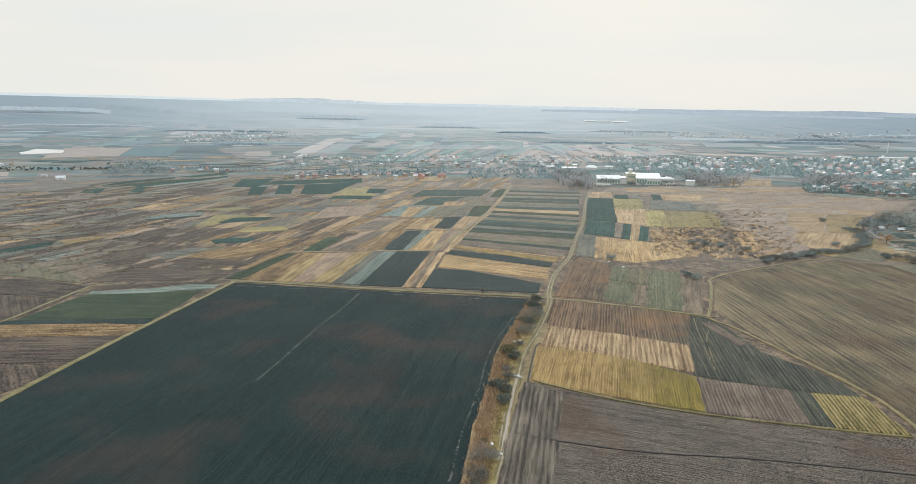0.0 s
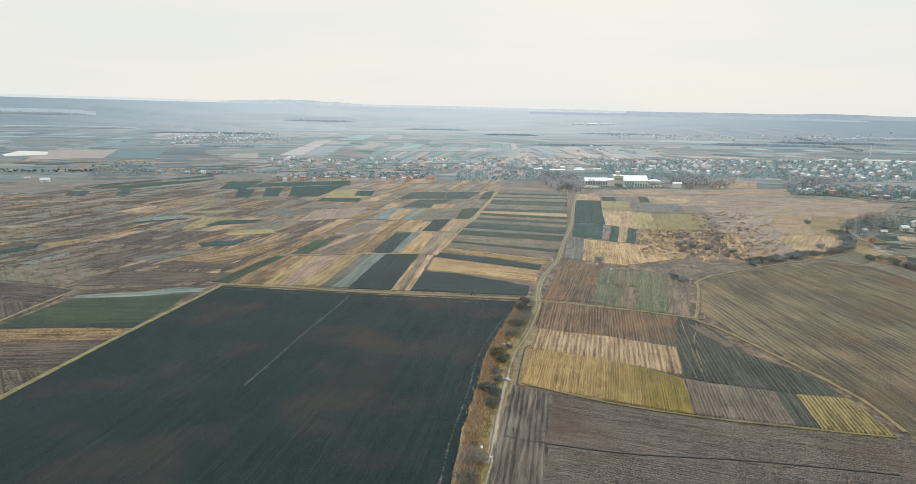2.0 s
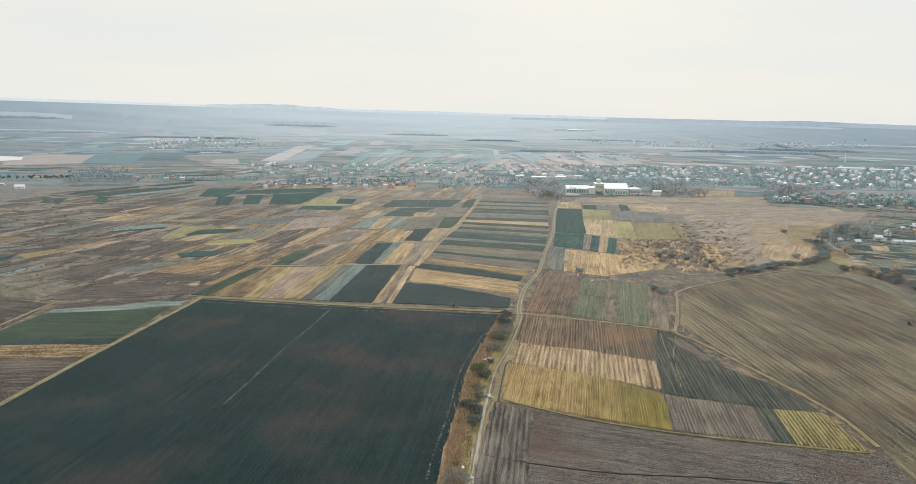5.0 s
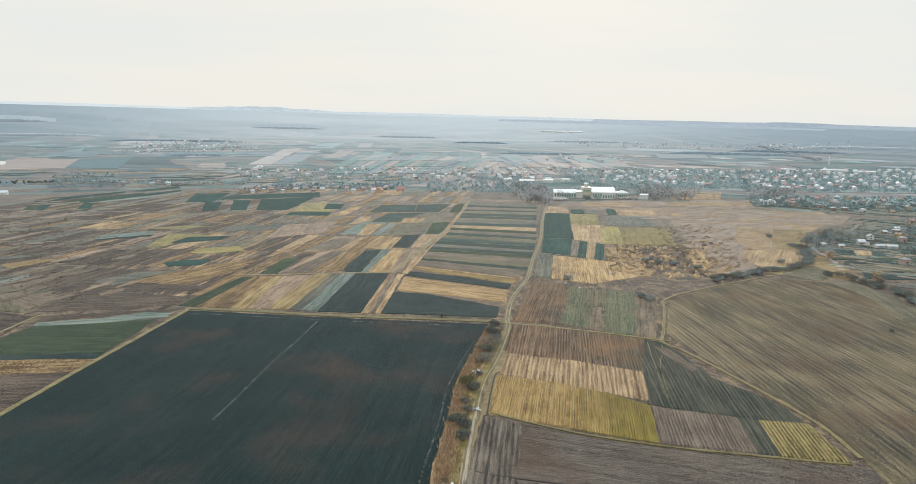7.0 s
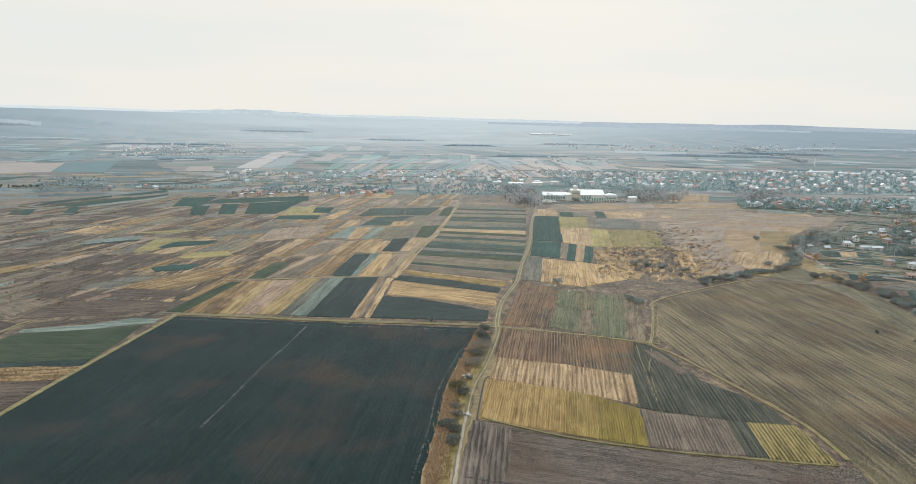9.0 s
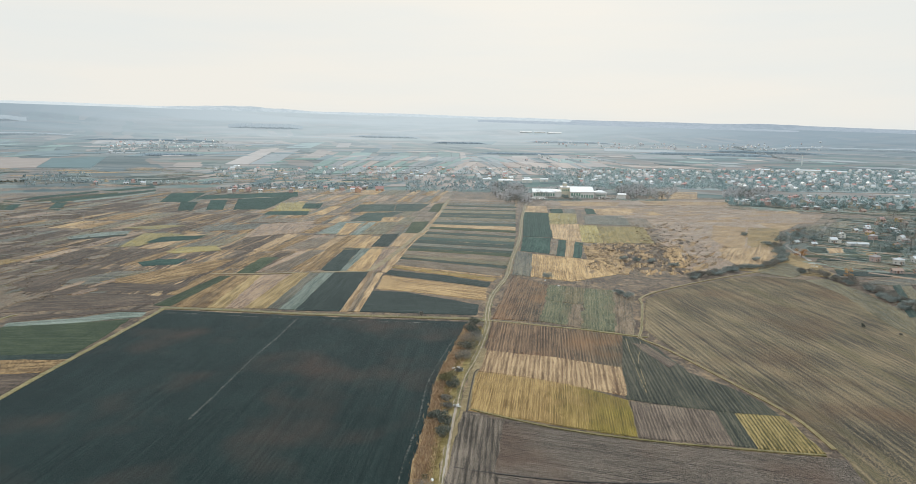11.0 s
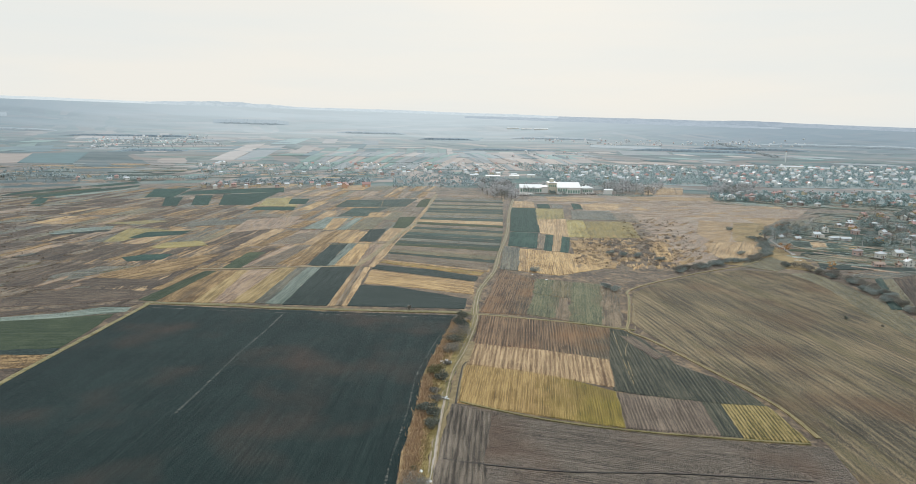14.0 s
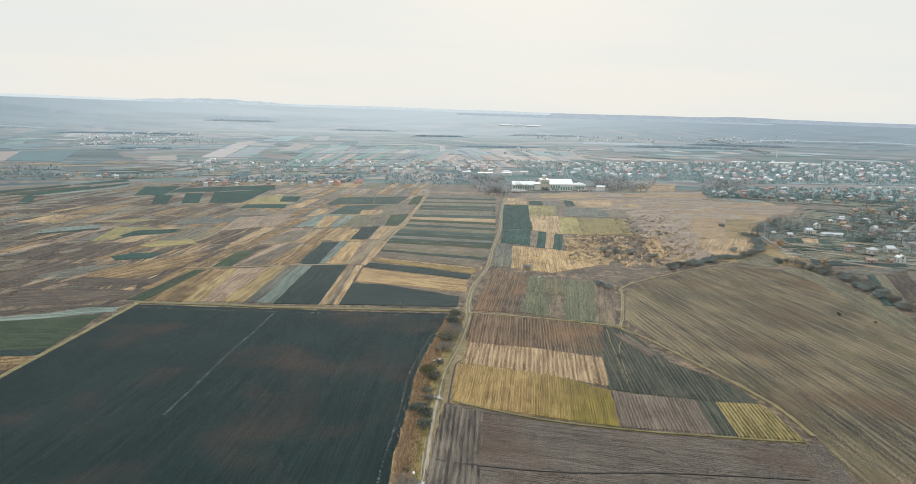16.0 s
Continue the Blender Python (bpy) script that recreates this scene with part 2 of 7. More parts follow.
BIG_DARK = land("wide_dark_soil", [(0.0034, 0.0145, 0.0142), (0.0068, 0.0224, 0.0216), (0.0170, 0.0355, 0.0325)], patch=38.0, grain=0.45, streak=14.0, rows=1.4, row_share=0.45, sheen=0.10, vary=0.0, blotch=(0.070, 0.045, 0.034), relief=0.5, comb=0.05, grit=0.9, tuft=0.35)
CLODS = land("cloddy_soil", [(0.028, 0.024, 0.019), (0.118, 0.097, 0.075), (0.39, 0.32, 0.255)], patch=30.0, grain=0.62, streak=3.0, rows=1.2, row_share=0.34, grit=1.6, sheen=0.05, vary=0.0, blotch=(0.175, 0.095, 0.058), relief=0.9, comb=0.06, gain=1.7, tuft=0.15)
STREAKED = land("streaked_headland", [(0.028, 0.024, 0.019), (0.112, 0.091, 0.070), (0.38, 0.31, 0.24)], patch=30.0, grain=0.6, streak=4.0, rows=1.8, row_share=0.4, grit=1.5, sheen=0.05, vary=0.0, gain=1.7, relief=0.8)
HILLSIDE = land("stubble_hillside", [(0.032, 0.030, 0.024), (0.104, 0.091, 0.064), (0.34, 0.26, 0.15)], patch=34.0, grain=0.9, streak=8.0, rows=2.5, row_share=0.42, grit=1.3, sheen=0.06, vary=0.0, blotch=(0.135, 0.080, 0.046), warp=14.0, comb=0.07, gain=1.7, relief=0.6, weeds=(0.115, 0.098, 0.046), tuft=0.2, arch=0.00055)
MOWN = land("mown_grass", [(0.120, 0.072, 0.024), (0.275, 0.168, 0.054), (0.47, 0.325, 0.135)], patch=9.0, grain=0.6, streak=3.0, rows=1.1, row_share=0.5, comb=0.04, gain=1.8, grade=(1, 2.0, -21.0, [(0.080, 0.068, 0.010), (0.195, 0.142, 0.020), (0.33, 0.25, 0.06)]), blotch=(0.15, 0.095, 0.035), grit=1.4)
RUSSET = land("russet_soil", [(0.040, 0.027, 0.019), (0.118, 0.074, 0.045), (0.29, 0.185, 0.108)], patch=16.0, grain=0.7, streak=7.0, rows=1.3, row_share=0.55, sheen=0.3, blotch=(0.26, 0.128, 0.052), gain=1.9, grade=(1, 6.0, -24.0, [(0.026, 0.025, 0.019), (0.072, 0.060, 0.042), (0.185, 0.145, 0.092)]), grit=1.4)
TILTH = land("dark_green_tilth", [(0.016, 0.023, 0.019), (0.046, 0.050, 0.038), (0.125, 0.118, 0.082)], patch=18.0, grain=0.7, streak=7.0, rows=1.5, row_share=0.5, sheen=0.25, gain=1.7, weeds=(0.055, 0.058, 0.036), grit=1.1)
DRILLED = land("drilled_yellow_rows", [(0.050, 0.046, 0.016), (0.205, 0.152, 0.050), (0.36, 0.275, 0.12)], patch=12.0, grain=0.7, streak=4.0, rows=1.3, row_share=0.3, comb=0.22, gain=1.7, sheen=0.3, grit=1.0)
PEATY = land("grey_brown_plough", [(0.050, 0.040, 0.031), (0.125, 0.096, 0.074), (0.27, 0.208, 0.155)], patch=14.0, grain=0.6, streak=6.0, rows=1.2, row_share=0.3, sheen=0.2, gain=1.5, grit=1.2)
COMBED = land("combed_stubble", [(0.105, 0.062, 0.034), (0.24, 0.15, 0.08), (0.53, 0.38, 0.215)], patch=12.0, grain=0.7, streak=6.0, rows=2.0, row_share=0.6, comb=0.12, gain=1.7, sheen=0.4, grit=1.4)
WEEDY = land("patchy_brassicas", [(0.040, 0.052, 0.030), (0.094, 0.102, 0.056), (0.22, 0.205, 0.12)], patch=10.0, grain=0.8, streak=3.0, rows=1.6, row_share=0.5, comb=0.05, sheen=0.3, blotch=(0.125, 0.085, 0.055), grit=1.5)
LABEL = {
    "dark": "dark damp ploughed soil between grassy balks",
    "brown": "brown ploughed soil with faint straight furrows",
    "grey": "grey-brown harvested stubble in thin rows",
    "green": "green winter crop beside dry brown strips",
    "dgreen": "dark bluish-green crop beside dry strips",
    "deep": "deep bluish-green winter crop on damp soil",
    "umber": "dark umber fallow with withered weeds",
    "yel": "yellow-green grass with mown rows, dry in places",
    "straw": "pale golden straw stubble among ploughed plots",
    "tan": "tan dry fallow grass on an unploughed strip",
    "teal": "pale bluish-green cabbages planted in rows",
    "kale": "grey-green brassica rows with bare brown gaps",
    "moss": "bright mossy grass thick among dry stalks",
    "stalk": "tan-yellow mown stalks in faint rows",
    "olive": "olive-brown weedy fallow, long unploughed",
    "red": "reddish-brown dry weeds on neglected ground",
    "blush": "pinkish-tan meadow of withered grass",
    "lime": "lime-yellow grass beside brown fallow strips",
    "bronze": "bronze-brown dry weeds over dark soil",
}
GROUND = land("meadow_ground", [(0.040, 0.031, 0.025), (0.098, 0.074, 0.056), (0.24, 0.178, 0.12)], patch=26.0, grain=1.3, streak=0.3, relief=0.35, sheen=0.6, gain=1.6, grit=0.2, weeds=(0.36, 0.25, 0.14))
VERGE = land("verge_grass", [(0.145, 0.11, 0.055), (0.24, 0.18, 0.088), (0.36, 0.28, 0.155)], patch=7.0, grain=0.5, streak=3.0)
RUT = land("pale_dirt", [(0.19, 0.145, 0.095), (0.30, 0.235, 0.165), (0.44, 0.36, 0.275)], patch=5.0, grain=0.5, streak=4.0)


# ---- building helpers ----
def height(x, y):
    """The lie of the land: level farmland, then a plain that climbs gently to the rim of hills."""
    r = math.hypot(x, y)
    d = r - 1200.0
    if d <= 0:
        return 0.0
    g = math.sqrt(d * d + 90000.0) - 300.0
    z = 0.030 * g - 0.022 * x * g / (g + 1200.0)
    if r > 3900.0:
        s = min(1.0, (r - 3900.0) / 950.0) ** 1.2
        k = 4850.0 / r
        z += s * (93.0 + 0.0300 * y * k - 0.0245 * x * k - z)
    return z


def mesh_of(name, verts, faces, mat):
    me = bpy.data.meshes.new(name)
    me.from_pydata([tuple(v) for v in verts], [], faces)
    me.materials.append(mat)
    return me


def part(name, bm, mat, parent, label=""):
    me = bpy.data.meshes.new(name)
    bm.to_mesh(me)
    bm.free()
    me.materials.append(mat)
    ob = new(name, me)
    ob.parent = parent
    return tagged(ob, label)


def shared(name, me, parent, m=None, label=""):
    ob = new(name, me)
    ob.parent = parent
    if m is not None:
        ob.matrix_basis = m
    return tagged(ob, label)


def box(bm, x0, x1, y0, y1, z0, z1):
    v = [bm.verts.new(c) for c in ((x0, y0, z0), (x1, y0, z0), (x1, y1, z0), (x0, y1, z0), (x0, y0, z1), (x1, y0, z1), (x1, y1, z1), (x0, y1, z1))]
    for f in ((3, 2, 1, 0), (4, 5, 6, 7), (0, 1, 5, 4), (1, 2, 6, 5), (2, 3, 7, 6), (3, 0, 4, 7)):
        bm.faces.new([v[i] for i in f])
    return v


def prism(bm, poly, z0, z1, lift=None):
    """A slab over a plan outline; lift gives the ground's height under each corner."""
    lift = lift or [0.0] * len(poly)
    low = [bm.verts.new((x, y, z0 + h)) for (x, y), h in zip(poly, lift)]
    top = [bm.verts.new((x, y, z1 + h)) for (x, y), h in zip(poly, lift)]
    bm.faces.new(top)
    n = len(poly)
    for i in range(n):
        bm.faces.new((low[i], low[(i + 1) % n], top[(i + 1) % n], top[i]))


def plain_with_haze():
    """The backdrop of far farmland: a patchwork of narrow fields that pales towards the horizon, haze mixed into its
    base colour.
    """
    m, t, p = material("far_hazed_patchwork")
    coord = t.nodes.new("ShaderNodeTexCoord")
    place = coord.outputs["Object"]
    sway = add(t, "ShaderNodeTexNoise", Vector=place, Scale=0.0016, Detail=2.0)
    push = t.nodes.new("ShaderNodeVectorMath")
    push.operation = "MULTIPLY_ADD"
    t.links.new(sway.outputs["Color"], push.inputs[0])
    push.inputs[1].default_value = (240, 240, 0)
    t.links.new(place, push.inputs[2])
    tints = []
    for turn, wide, deep in ((16, 58.0, 330.0), (-68, 55.0, 330.0)):
        lay = t.nodes.new("ShaderNodeMapping")
        lay.vector_type = "TEXTURE"
        lay.inputs["Rotation"].default_value = (0, 0, radians(turn))
        lay.inputs["Scale"].default_value = (wide, deep, 1.0)
        t.links.new(push.outputs[0], lay.inputs["Vector"])
        cells = add(t, "ShaderNodeTexVoronoi", Vector=lay.outputs[0], Scale=1.0, Randomness=0.8)
        cells.voronoi_dimensions, cells.distance = "2D", "CHEBYCHEV"
        split = t.nodes.new("ShaderNodeSeparateColor")
        t.links.new(cells.outputs["Color"], split.inputs[0])
        tints.append(split.outputs[0])
    which = add(t, "ShaderNodeTexNoise", Vector=place, Scale=0.0021, Detail=1.0)
    pick = maths(t, "GREATER_THAN", which.outputs[0], 0.5)
    tint = maths(t, "ADD", maths(t, "MULTIPLY", tints[0], pick), maths(t, "MULTIPLY", tints[1], maths(t, "SUBTRACT", 1.0, pick)))
    ramp = t.nodes.new("ShaderNodeValToRGB")
    t.links.new(tint, ramp.inputs[0])
    e = ramp.color_ramp.elements
    shades = ((0.0, (0.04, 0.085, 0.095)), (0.18, (0.09, 0.18, 0.165)), (0.34, (0.17, 0.215, 0.20)), (0.50, (0.24, 0.195, 0.17)), (0.64, (0.27, 0.27, 0.25)), (0.80, (0.46, 0.36, 0.31)), (0.91, (0.06, 0.135, 0.13)))
    e[0].position, e[0].color = shades[0][0], (*shades[0][1], 1)
    e[1].position, e[1].color = shades[1][0], (*shades[1][1], 1)
    for spot, c in shades[2:]:
        e.new(spot).color = (*c, 1)
    ramp.color_ramp.interpolation = "CONSTANT"
    strewn = t.nodes.new("ShaderNodeMapping")
    strewn.inputs["Scale"].default_value = (0.0045, 0.016, 0.0)
    t.links.new(place, strewn.inputs["Vector"])
    grain = add(t, "ShaderNodeTexNoise", Vector=strewn.outputs[0], Scale=1.0, Detail=6.0, Roughness=0.7)
    colour = blend(t, 0.45, ramp.outputs[0], spectrum(t, grain.outputs[0], [(0.03, 0.075, 0.08), (0.19, 0.205, 0.195), (0.44, 0.37, 0.32)]))
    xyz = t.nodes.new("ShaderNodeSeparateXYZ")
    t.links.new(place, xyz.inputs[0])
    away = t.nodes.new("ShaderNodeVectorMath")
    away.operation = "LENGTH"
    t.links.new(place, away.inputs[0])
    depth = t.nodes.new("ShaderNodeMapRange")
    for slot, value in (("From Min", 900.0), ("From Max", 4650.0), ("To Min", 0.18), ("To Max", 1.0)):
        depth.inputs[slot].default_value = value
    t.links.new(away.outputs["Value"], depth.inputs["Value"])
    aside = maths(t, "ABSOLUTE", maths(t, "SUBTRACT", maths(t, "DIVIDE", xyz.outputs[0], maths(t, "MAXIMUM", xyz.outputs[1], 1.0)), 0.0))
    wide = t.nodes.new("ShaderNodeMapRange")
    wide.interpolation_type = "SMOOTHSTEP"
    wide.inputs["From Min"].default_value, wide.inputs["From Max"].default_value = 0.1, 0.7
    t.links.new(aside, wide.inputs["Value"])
    # painted haze colour: brighter ahead, darker and bluer to the sides
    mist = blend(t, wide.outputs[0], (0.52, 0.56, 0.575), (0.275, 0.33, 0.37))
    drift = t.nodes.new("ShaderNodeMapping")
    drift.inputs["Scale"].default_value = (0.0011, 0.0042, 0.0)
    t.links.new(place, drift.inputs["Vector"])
    haze_noise = add(t, "ShaderNodeTexNoise", Vector=drift.outputs[0], Scale=1.0, Detail=4.0, Roughness=0.6)
    # share of painted haze grows with distance, unevenly
    thick = maths(t, "ADD", maths(t, "POWER", depth.outputs[0], 1.75), maths(t, "MULTIPLY", maths(t, "SUBTRACT", haze_noise.outputs[0], 0.52), 0.6))
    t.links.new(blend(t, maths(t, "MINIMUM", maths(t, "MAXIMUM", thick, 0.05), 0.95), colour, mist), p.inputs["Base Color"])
    p.inputs["Roughness"].default_value = 0.95
    p.inputs["Specular IOR Level"].default_value = 0.1
    return m


# ---- the ground, one sheet to the rim of hills ----
def build_ground():
    rings = [0, 60, 120, 200, 300, 420, 560, 720, 900, 1080] + [1200 + 100 * i for i in range(18)]
    verts, faces, n = [], [], 72
    for r in rings:
        for k in range(n + 1):
            a = radians(-68 + 136 * k / n)
            x, y = r * math.sin(a), r * math.cos(a) - (300 if r < 1000 else 300 * max(0, (1200 - r) / 200))
            verts.append((x, y, height(x, y)))
    for i in range(len(rings) - 1):
        for k in range(n):
            a = i * (n + 1) + k
            faces.append((a, a + 1, a + n + 2, a + n + 1))
    ob = new("ground", mesh_of("ground", verts, [f[::-1] for f in faces], GROUND))
    ob.matrix_world = Matrix.Identity(4)
    tagged(ob, "brown and tan farmland of dry autumn grass", "ground", kind="structure")
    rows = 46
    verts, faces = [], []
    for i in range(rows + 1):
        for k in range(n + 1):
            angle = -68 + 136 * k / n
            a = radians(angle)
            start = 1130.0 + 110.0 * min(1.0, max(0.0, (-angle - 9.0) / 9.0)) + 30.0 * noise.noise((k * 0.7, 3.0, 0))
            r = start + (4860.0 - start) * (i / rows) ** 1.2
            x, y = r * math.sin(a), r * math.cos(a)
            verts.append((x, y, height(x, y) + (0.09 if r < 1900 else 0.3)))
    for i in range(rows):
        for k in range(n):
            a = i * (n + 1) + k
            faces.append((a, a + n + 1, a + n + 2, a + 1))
    tagged(new("backdrop", mesh_of("backdrop", verts, faces, plain_with_haze())), "pale patchwork plain with haze painted towards the horizon", "backdrop", kind="structure")


build_ground()


# ---- fields ----
def ragged_edge(poly, amount, seed, step=5.0):
    """A plan outline with many small, uneven bends."""
    rng, res, n = random.Random(seed), [], len(poly)
    for i in range(n):
        (ax, ay), (bx, by) = poly[i], poly[(i + 1) % n]
        long = math.dist((ax, ay), (bx, by))
        steps = max(1, min(14, int(long / step)))
        for k in range(steps):
            f = (k + (rng.uniform(-0.3, 0.3) if k else 0.0)) / steps
            g = rng.gauss(0.0, amount * min(1.0, long / 40.0)) if k else 0.0
            res.append((ax + (bx - ax) * f - (by - ay) / long * g, ay + (by - ay) * f + (bx - ax) / long * g))
    return res


def bank(bm, poly, top, lift, run=0.9):
    """A low table of soil whose sides slope gently to the ground."""
    n = len(poly)
    crest = [bm.verts.new((x, y, top + h)) for (x, y), h in zip(poly, lift)]
    foot = []
    for i in range(n):
        (ax, ay), (bx, by) = poly[i - 1], poly[(i + 1) % n]
        d = math.dist((ax, ay), (bx, by)) or 1.0
        x, y = poly[i]
        foot.append(bm.verts.new((x + (by - ay) / d * run, y - (bx - ax) / d * run, lift[i] - 0.15)))
    return [bm.faces.new(crest)] + [bm.faces.new((foot[i], foot[(i + 1) % n], crest[(i + 1) % n], crest[i])) for i in range(n)]


def plot(name, mat, poly, rows=0.0, turn=None, tall=0.2, label="", group="strip fields", cat="field", use=None, exact=False, edge=0.35):
    """One plot on the land. Its own x axis runs along the rows; near plots have raised ridges."""
    n = len(poly)
    cx, cy = sum(p[0] for p in poly) / n, sum(p[1] for p in poly) / n
    if turn is None:
        i = max(range(n), key=lambda k: math.dist(poly[k], poly[(k + 1) % n]))
        (ax, ay), (bx, by) = poly[i], poly[(i + 1) % n]
        turn = math.degrees(math.atan2(by - ay, bx - ax))
    c, s = math.cos(radians(turn)), math.sin(radians(turn))
    local = [((x - cx) * c + (y - cy) * s, -(x - cx) * s + (y - cy) * c) for x, y in poly]
    base = height(cx, cy)
    if not exact:
        tall += 0.004 * (len(bpy.data.meshes) % 12)
    bm = bmesh.new()
    tall += 0.9 if math.hypot(cx, cy) > 1600 else 0.0
    if sum(local[i][0] * local[(i + 1) % n][1] - local[(i + 1) % n][0] * local[i][1] for i in range(n)) < 0:
        local = local[::-1]
    local = ragged_edge(local, edge, int(cx * 13 + cy * 7))
    n = len(local)
    bank(bm, local, tall, [height(cx + x * c - y * s, cy + x * s + y * c) - base for x, y in local])
    ridges = bmesh.new()
    if rows:
        rng = random.Random(int(cx * 7 + cy))
        y = min(p[1] for p in local) + rows * 0.6
        tied = None
        while y < max(p[1] for p in local) - rows * 0.4:
            cut = []
            for i in range(n):
                (ax, ay), (bx, by) = local[i], local[(i + 1) % n]
                if (ay - y) * (by - y) < 0:
                    cut.append(ax + (bx - ax) * (y - ay) / (by - ay))
            cut.sort()
            for a, b in zip(cut[::2], cut[1::2]):
                steps = max(2, int((b - a) / 3.5))
                last = None
                for k in range(steps + 1):
                    x = a + (b - a) * (0.005 + 0.99 * k / steps)
                    w = rows * rng.uniform(0.28, 0.36)
                    q = y + rng.uniform(-0.05, 0.05) * rows
                    now = [ridges.verts.new(v) for v in ((x, q - w, tall + 0.004), (x, q, tall + rows * rng.uniform(0.05, 0.09)), (x, q + w, tall + 0.004))]
                    if k == 0:
                        if tied:
                            ridges.faces.new((tied[2], tied[1], now[0]))
                        tied = now
                    if last:
                        ridges.faces.new((last[0], now[0], now[1], last[1]))
                        ridges.faces.new((last[1], now[1], now[2], last[2]))
                    last = now
            y += rows
    bmesh.ops.recalc_face_normals(bm, faces=bm.faces[:])
    me = bpy.data.meshes.new(name)
    bm.to_mesh(me)
    bm.free()
    # past 1480 m a plot takes the haze-mixed colour of its distance step
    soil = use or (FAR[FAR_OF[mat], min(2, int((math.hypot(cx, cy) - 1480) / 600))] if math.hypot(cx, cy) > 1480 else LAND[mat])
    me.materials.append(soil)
    ob = new(name, me)
    ob.matrix_world = pose(cx, cy, base, 0, 0, turn)
    if rows:
        bmesh.ops.recalc_face_normals(ridges, faces=ridges.faces[:])
        part("topsoil", ridges, soil, ob)
    else:
        ridges.free()
    return tagged(ob, label or LABEL[mat], cat, group)


# the large fields beside the track
plot("ploughed_field", "dark", [(-128.6, 375.2), (-50.3, 356.1), (42.2, 336.0), (18.9, 257.2), (12.3, 219.1), (5.0, 181.3), (1.3, 154.5), (-8, 100), (-14, 40), (-172, 40), (-158, 165), (-153.2, 206.7), (-145.3, 269.3)][::-1], turn=79, use=BIG_DARK, label="huge dark ploughed field with faint brown patches", group="large fields")
plot("ploughed_field", "brown", [(26.6, 222.6), (19.0, 190.9), (12.0, 154.4), (3.6, 100), (-1, 60), (111.5, 60), (136.6, 153.9), (142.6, 174.5), (113.0, 182.8), (81.8, 192.6), (55.1, 204.7)], turn=-24, rows=1.1, use=CLODS, label="dark brown ridged field beside the dirt track", group="large fields")
plot("stubble_field", "grey", [(159.4, 373.8), (186.7, 397.3), (236.5, 423.9), (268.6, 432.2), (295.8, 417.2), (293.0, 376.8), (271.9, 311.0), (261.0, 265.3), (250, 150), (240, 60), (112, 60), (137, 153.8), (144, 173.5), (147.3, 193.1), (148.4, 211.7), (140.9, 250.8), (135.4, 286.6), (134.5, 313.8)][::-1], turn=-92.6, use=HILLSIDE, label="rolling harvested field with long curving stubble rows", group="large fields")
plot("headland", "brown", [(26.4, 221.6), (18.9, 190.9), (11.9, 154.4), (3.6, 100), (18, 100), (25.5, 152), (32.5, 186), (39.5, 212)], turn=-101, tall=0.36, use=STREAKED, label="pale streaked headland turned parallel to the track", group="large fields")

# the smaller plots
plot("meadow_plot", "yel", [(28.9, 223.2), (39.3, 218.1), (52.9, 211.0), (61.5, 206.2), (71.0, 201.6), (83.0, 196.3), (91.0, 226.1), (81.1, 236.1), (72.1, 243.8), (62.1, 250.1), (46.9, 257.6), (37.6, 261.2)], rows=0.9, turn=75, use=MOWN, label="tan mown grass turning mossy green along one side")
plot("fallow_plot", "tan", [(37.4, 262.7), (55.3, 254.5), (76.0, 242.1), (92.3, 230.7), (101.5, 260.3), (75.6, 276.2), (45.1, 288.7)], rows=1.4, turn=75, use=COMBED, label="pale dry stalks combed in rows over brown soil")
plot("ploughed_field", "brown", [(45.1, 288.7), (75.6, 276.2), (101.5, 260.3), (117.8, 304.5), (98.4, 317.1), (55.7, 335.8)], rows=1.5, turn=76, use=RUSSET, label="russet ploughed soil fading to dark brown")
plot("stubble_field", "grey", [(101.5, 260.3), (91.4, 227.3), (119.8, 213.8), (141.6, 206.5), (141.7, 218.7), (138.3, 231.8), (127.9, 252.7), (127.9, 283.9), (123.9, 301.4), (117.8, 304.5)], rows=1.6, turn=78, use=TILTH, label="dark greenish tilled soil narrowing to a point")
plot("stubble_patch", "brown", [(118.5, 292), (124.5, 290), (127.0, 262), (122.0, 258)], rows=1.2, turn=-80, tall=0.36, use=PEATY, label="small pale patch of dry stubble on dark soil")
plot("ploughed_field", "brown", [(83.8, 195.9), (112.8, 187.1), (119.5, 213.3), (91.7, 225.0)], rows=1.2, turn=76, use=PEATY, label="grey-brown ploughed plot with fine straight rows")
plot("stubble_field", "grey", [(112.8, 187.1), (119.5, 184.6), (126.0, 210.7), (119.5, 213.3)], rows=1.0, turn=76, use=TILTH, label="narrow dark tilled strip between two plots")
plot("meadow_plot", "yel", [(119.5, 184.6), (139.3, 179.3), (142.0, 206.5), (126.0, 210.7)], rows=1.3, turn=76, use=DRILLED, label="yellow-olive plot drilled in clear dark rows")
plot("ploughed_field", "brown", [(57.4, 341.8), (81.4, 333.0), (107.5, 418.5), (89.3, 447.8)], rows=1.8, turn=73, use=RUSSET, label="brown ploughed plot with dark straight furrows")
plot("brassica_field", "teal", [(97.6, 379.1), (105.6, 373.1), (119.6, 413.0), (107.9, 418.5)], rows=1.5, turn=73, use=WEEDY, edge=0.8, label="blue-green brassicas in gappy rows")
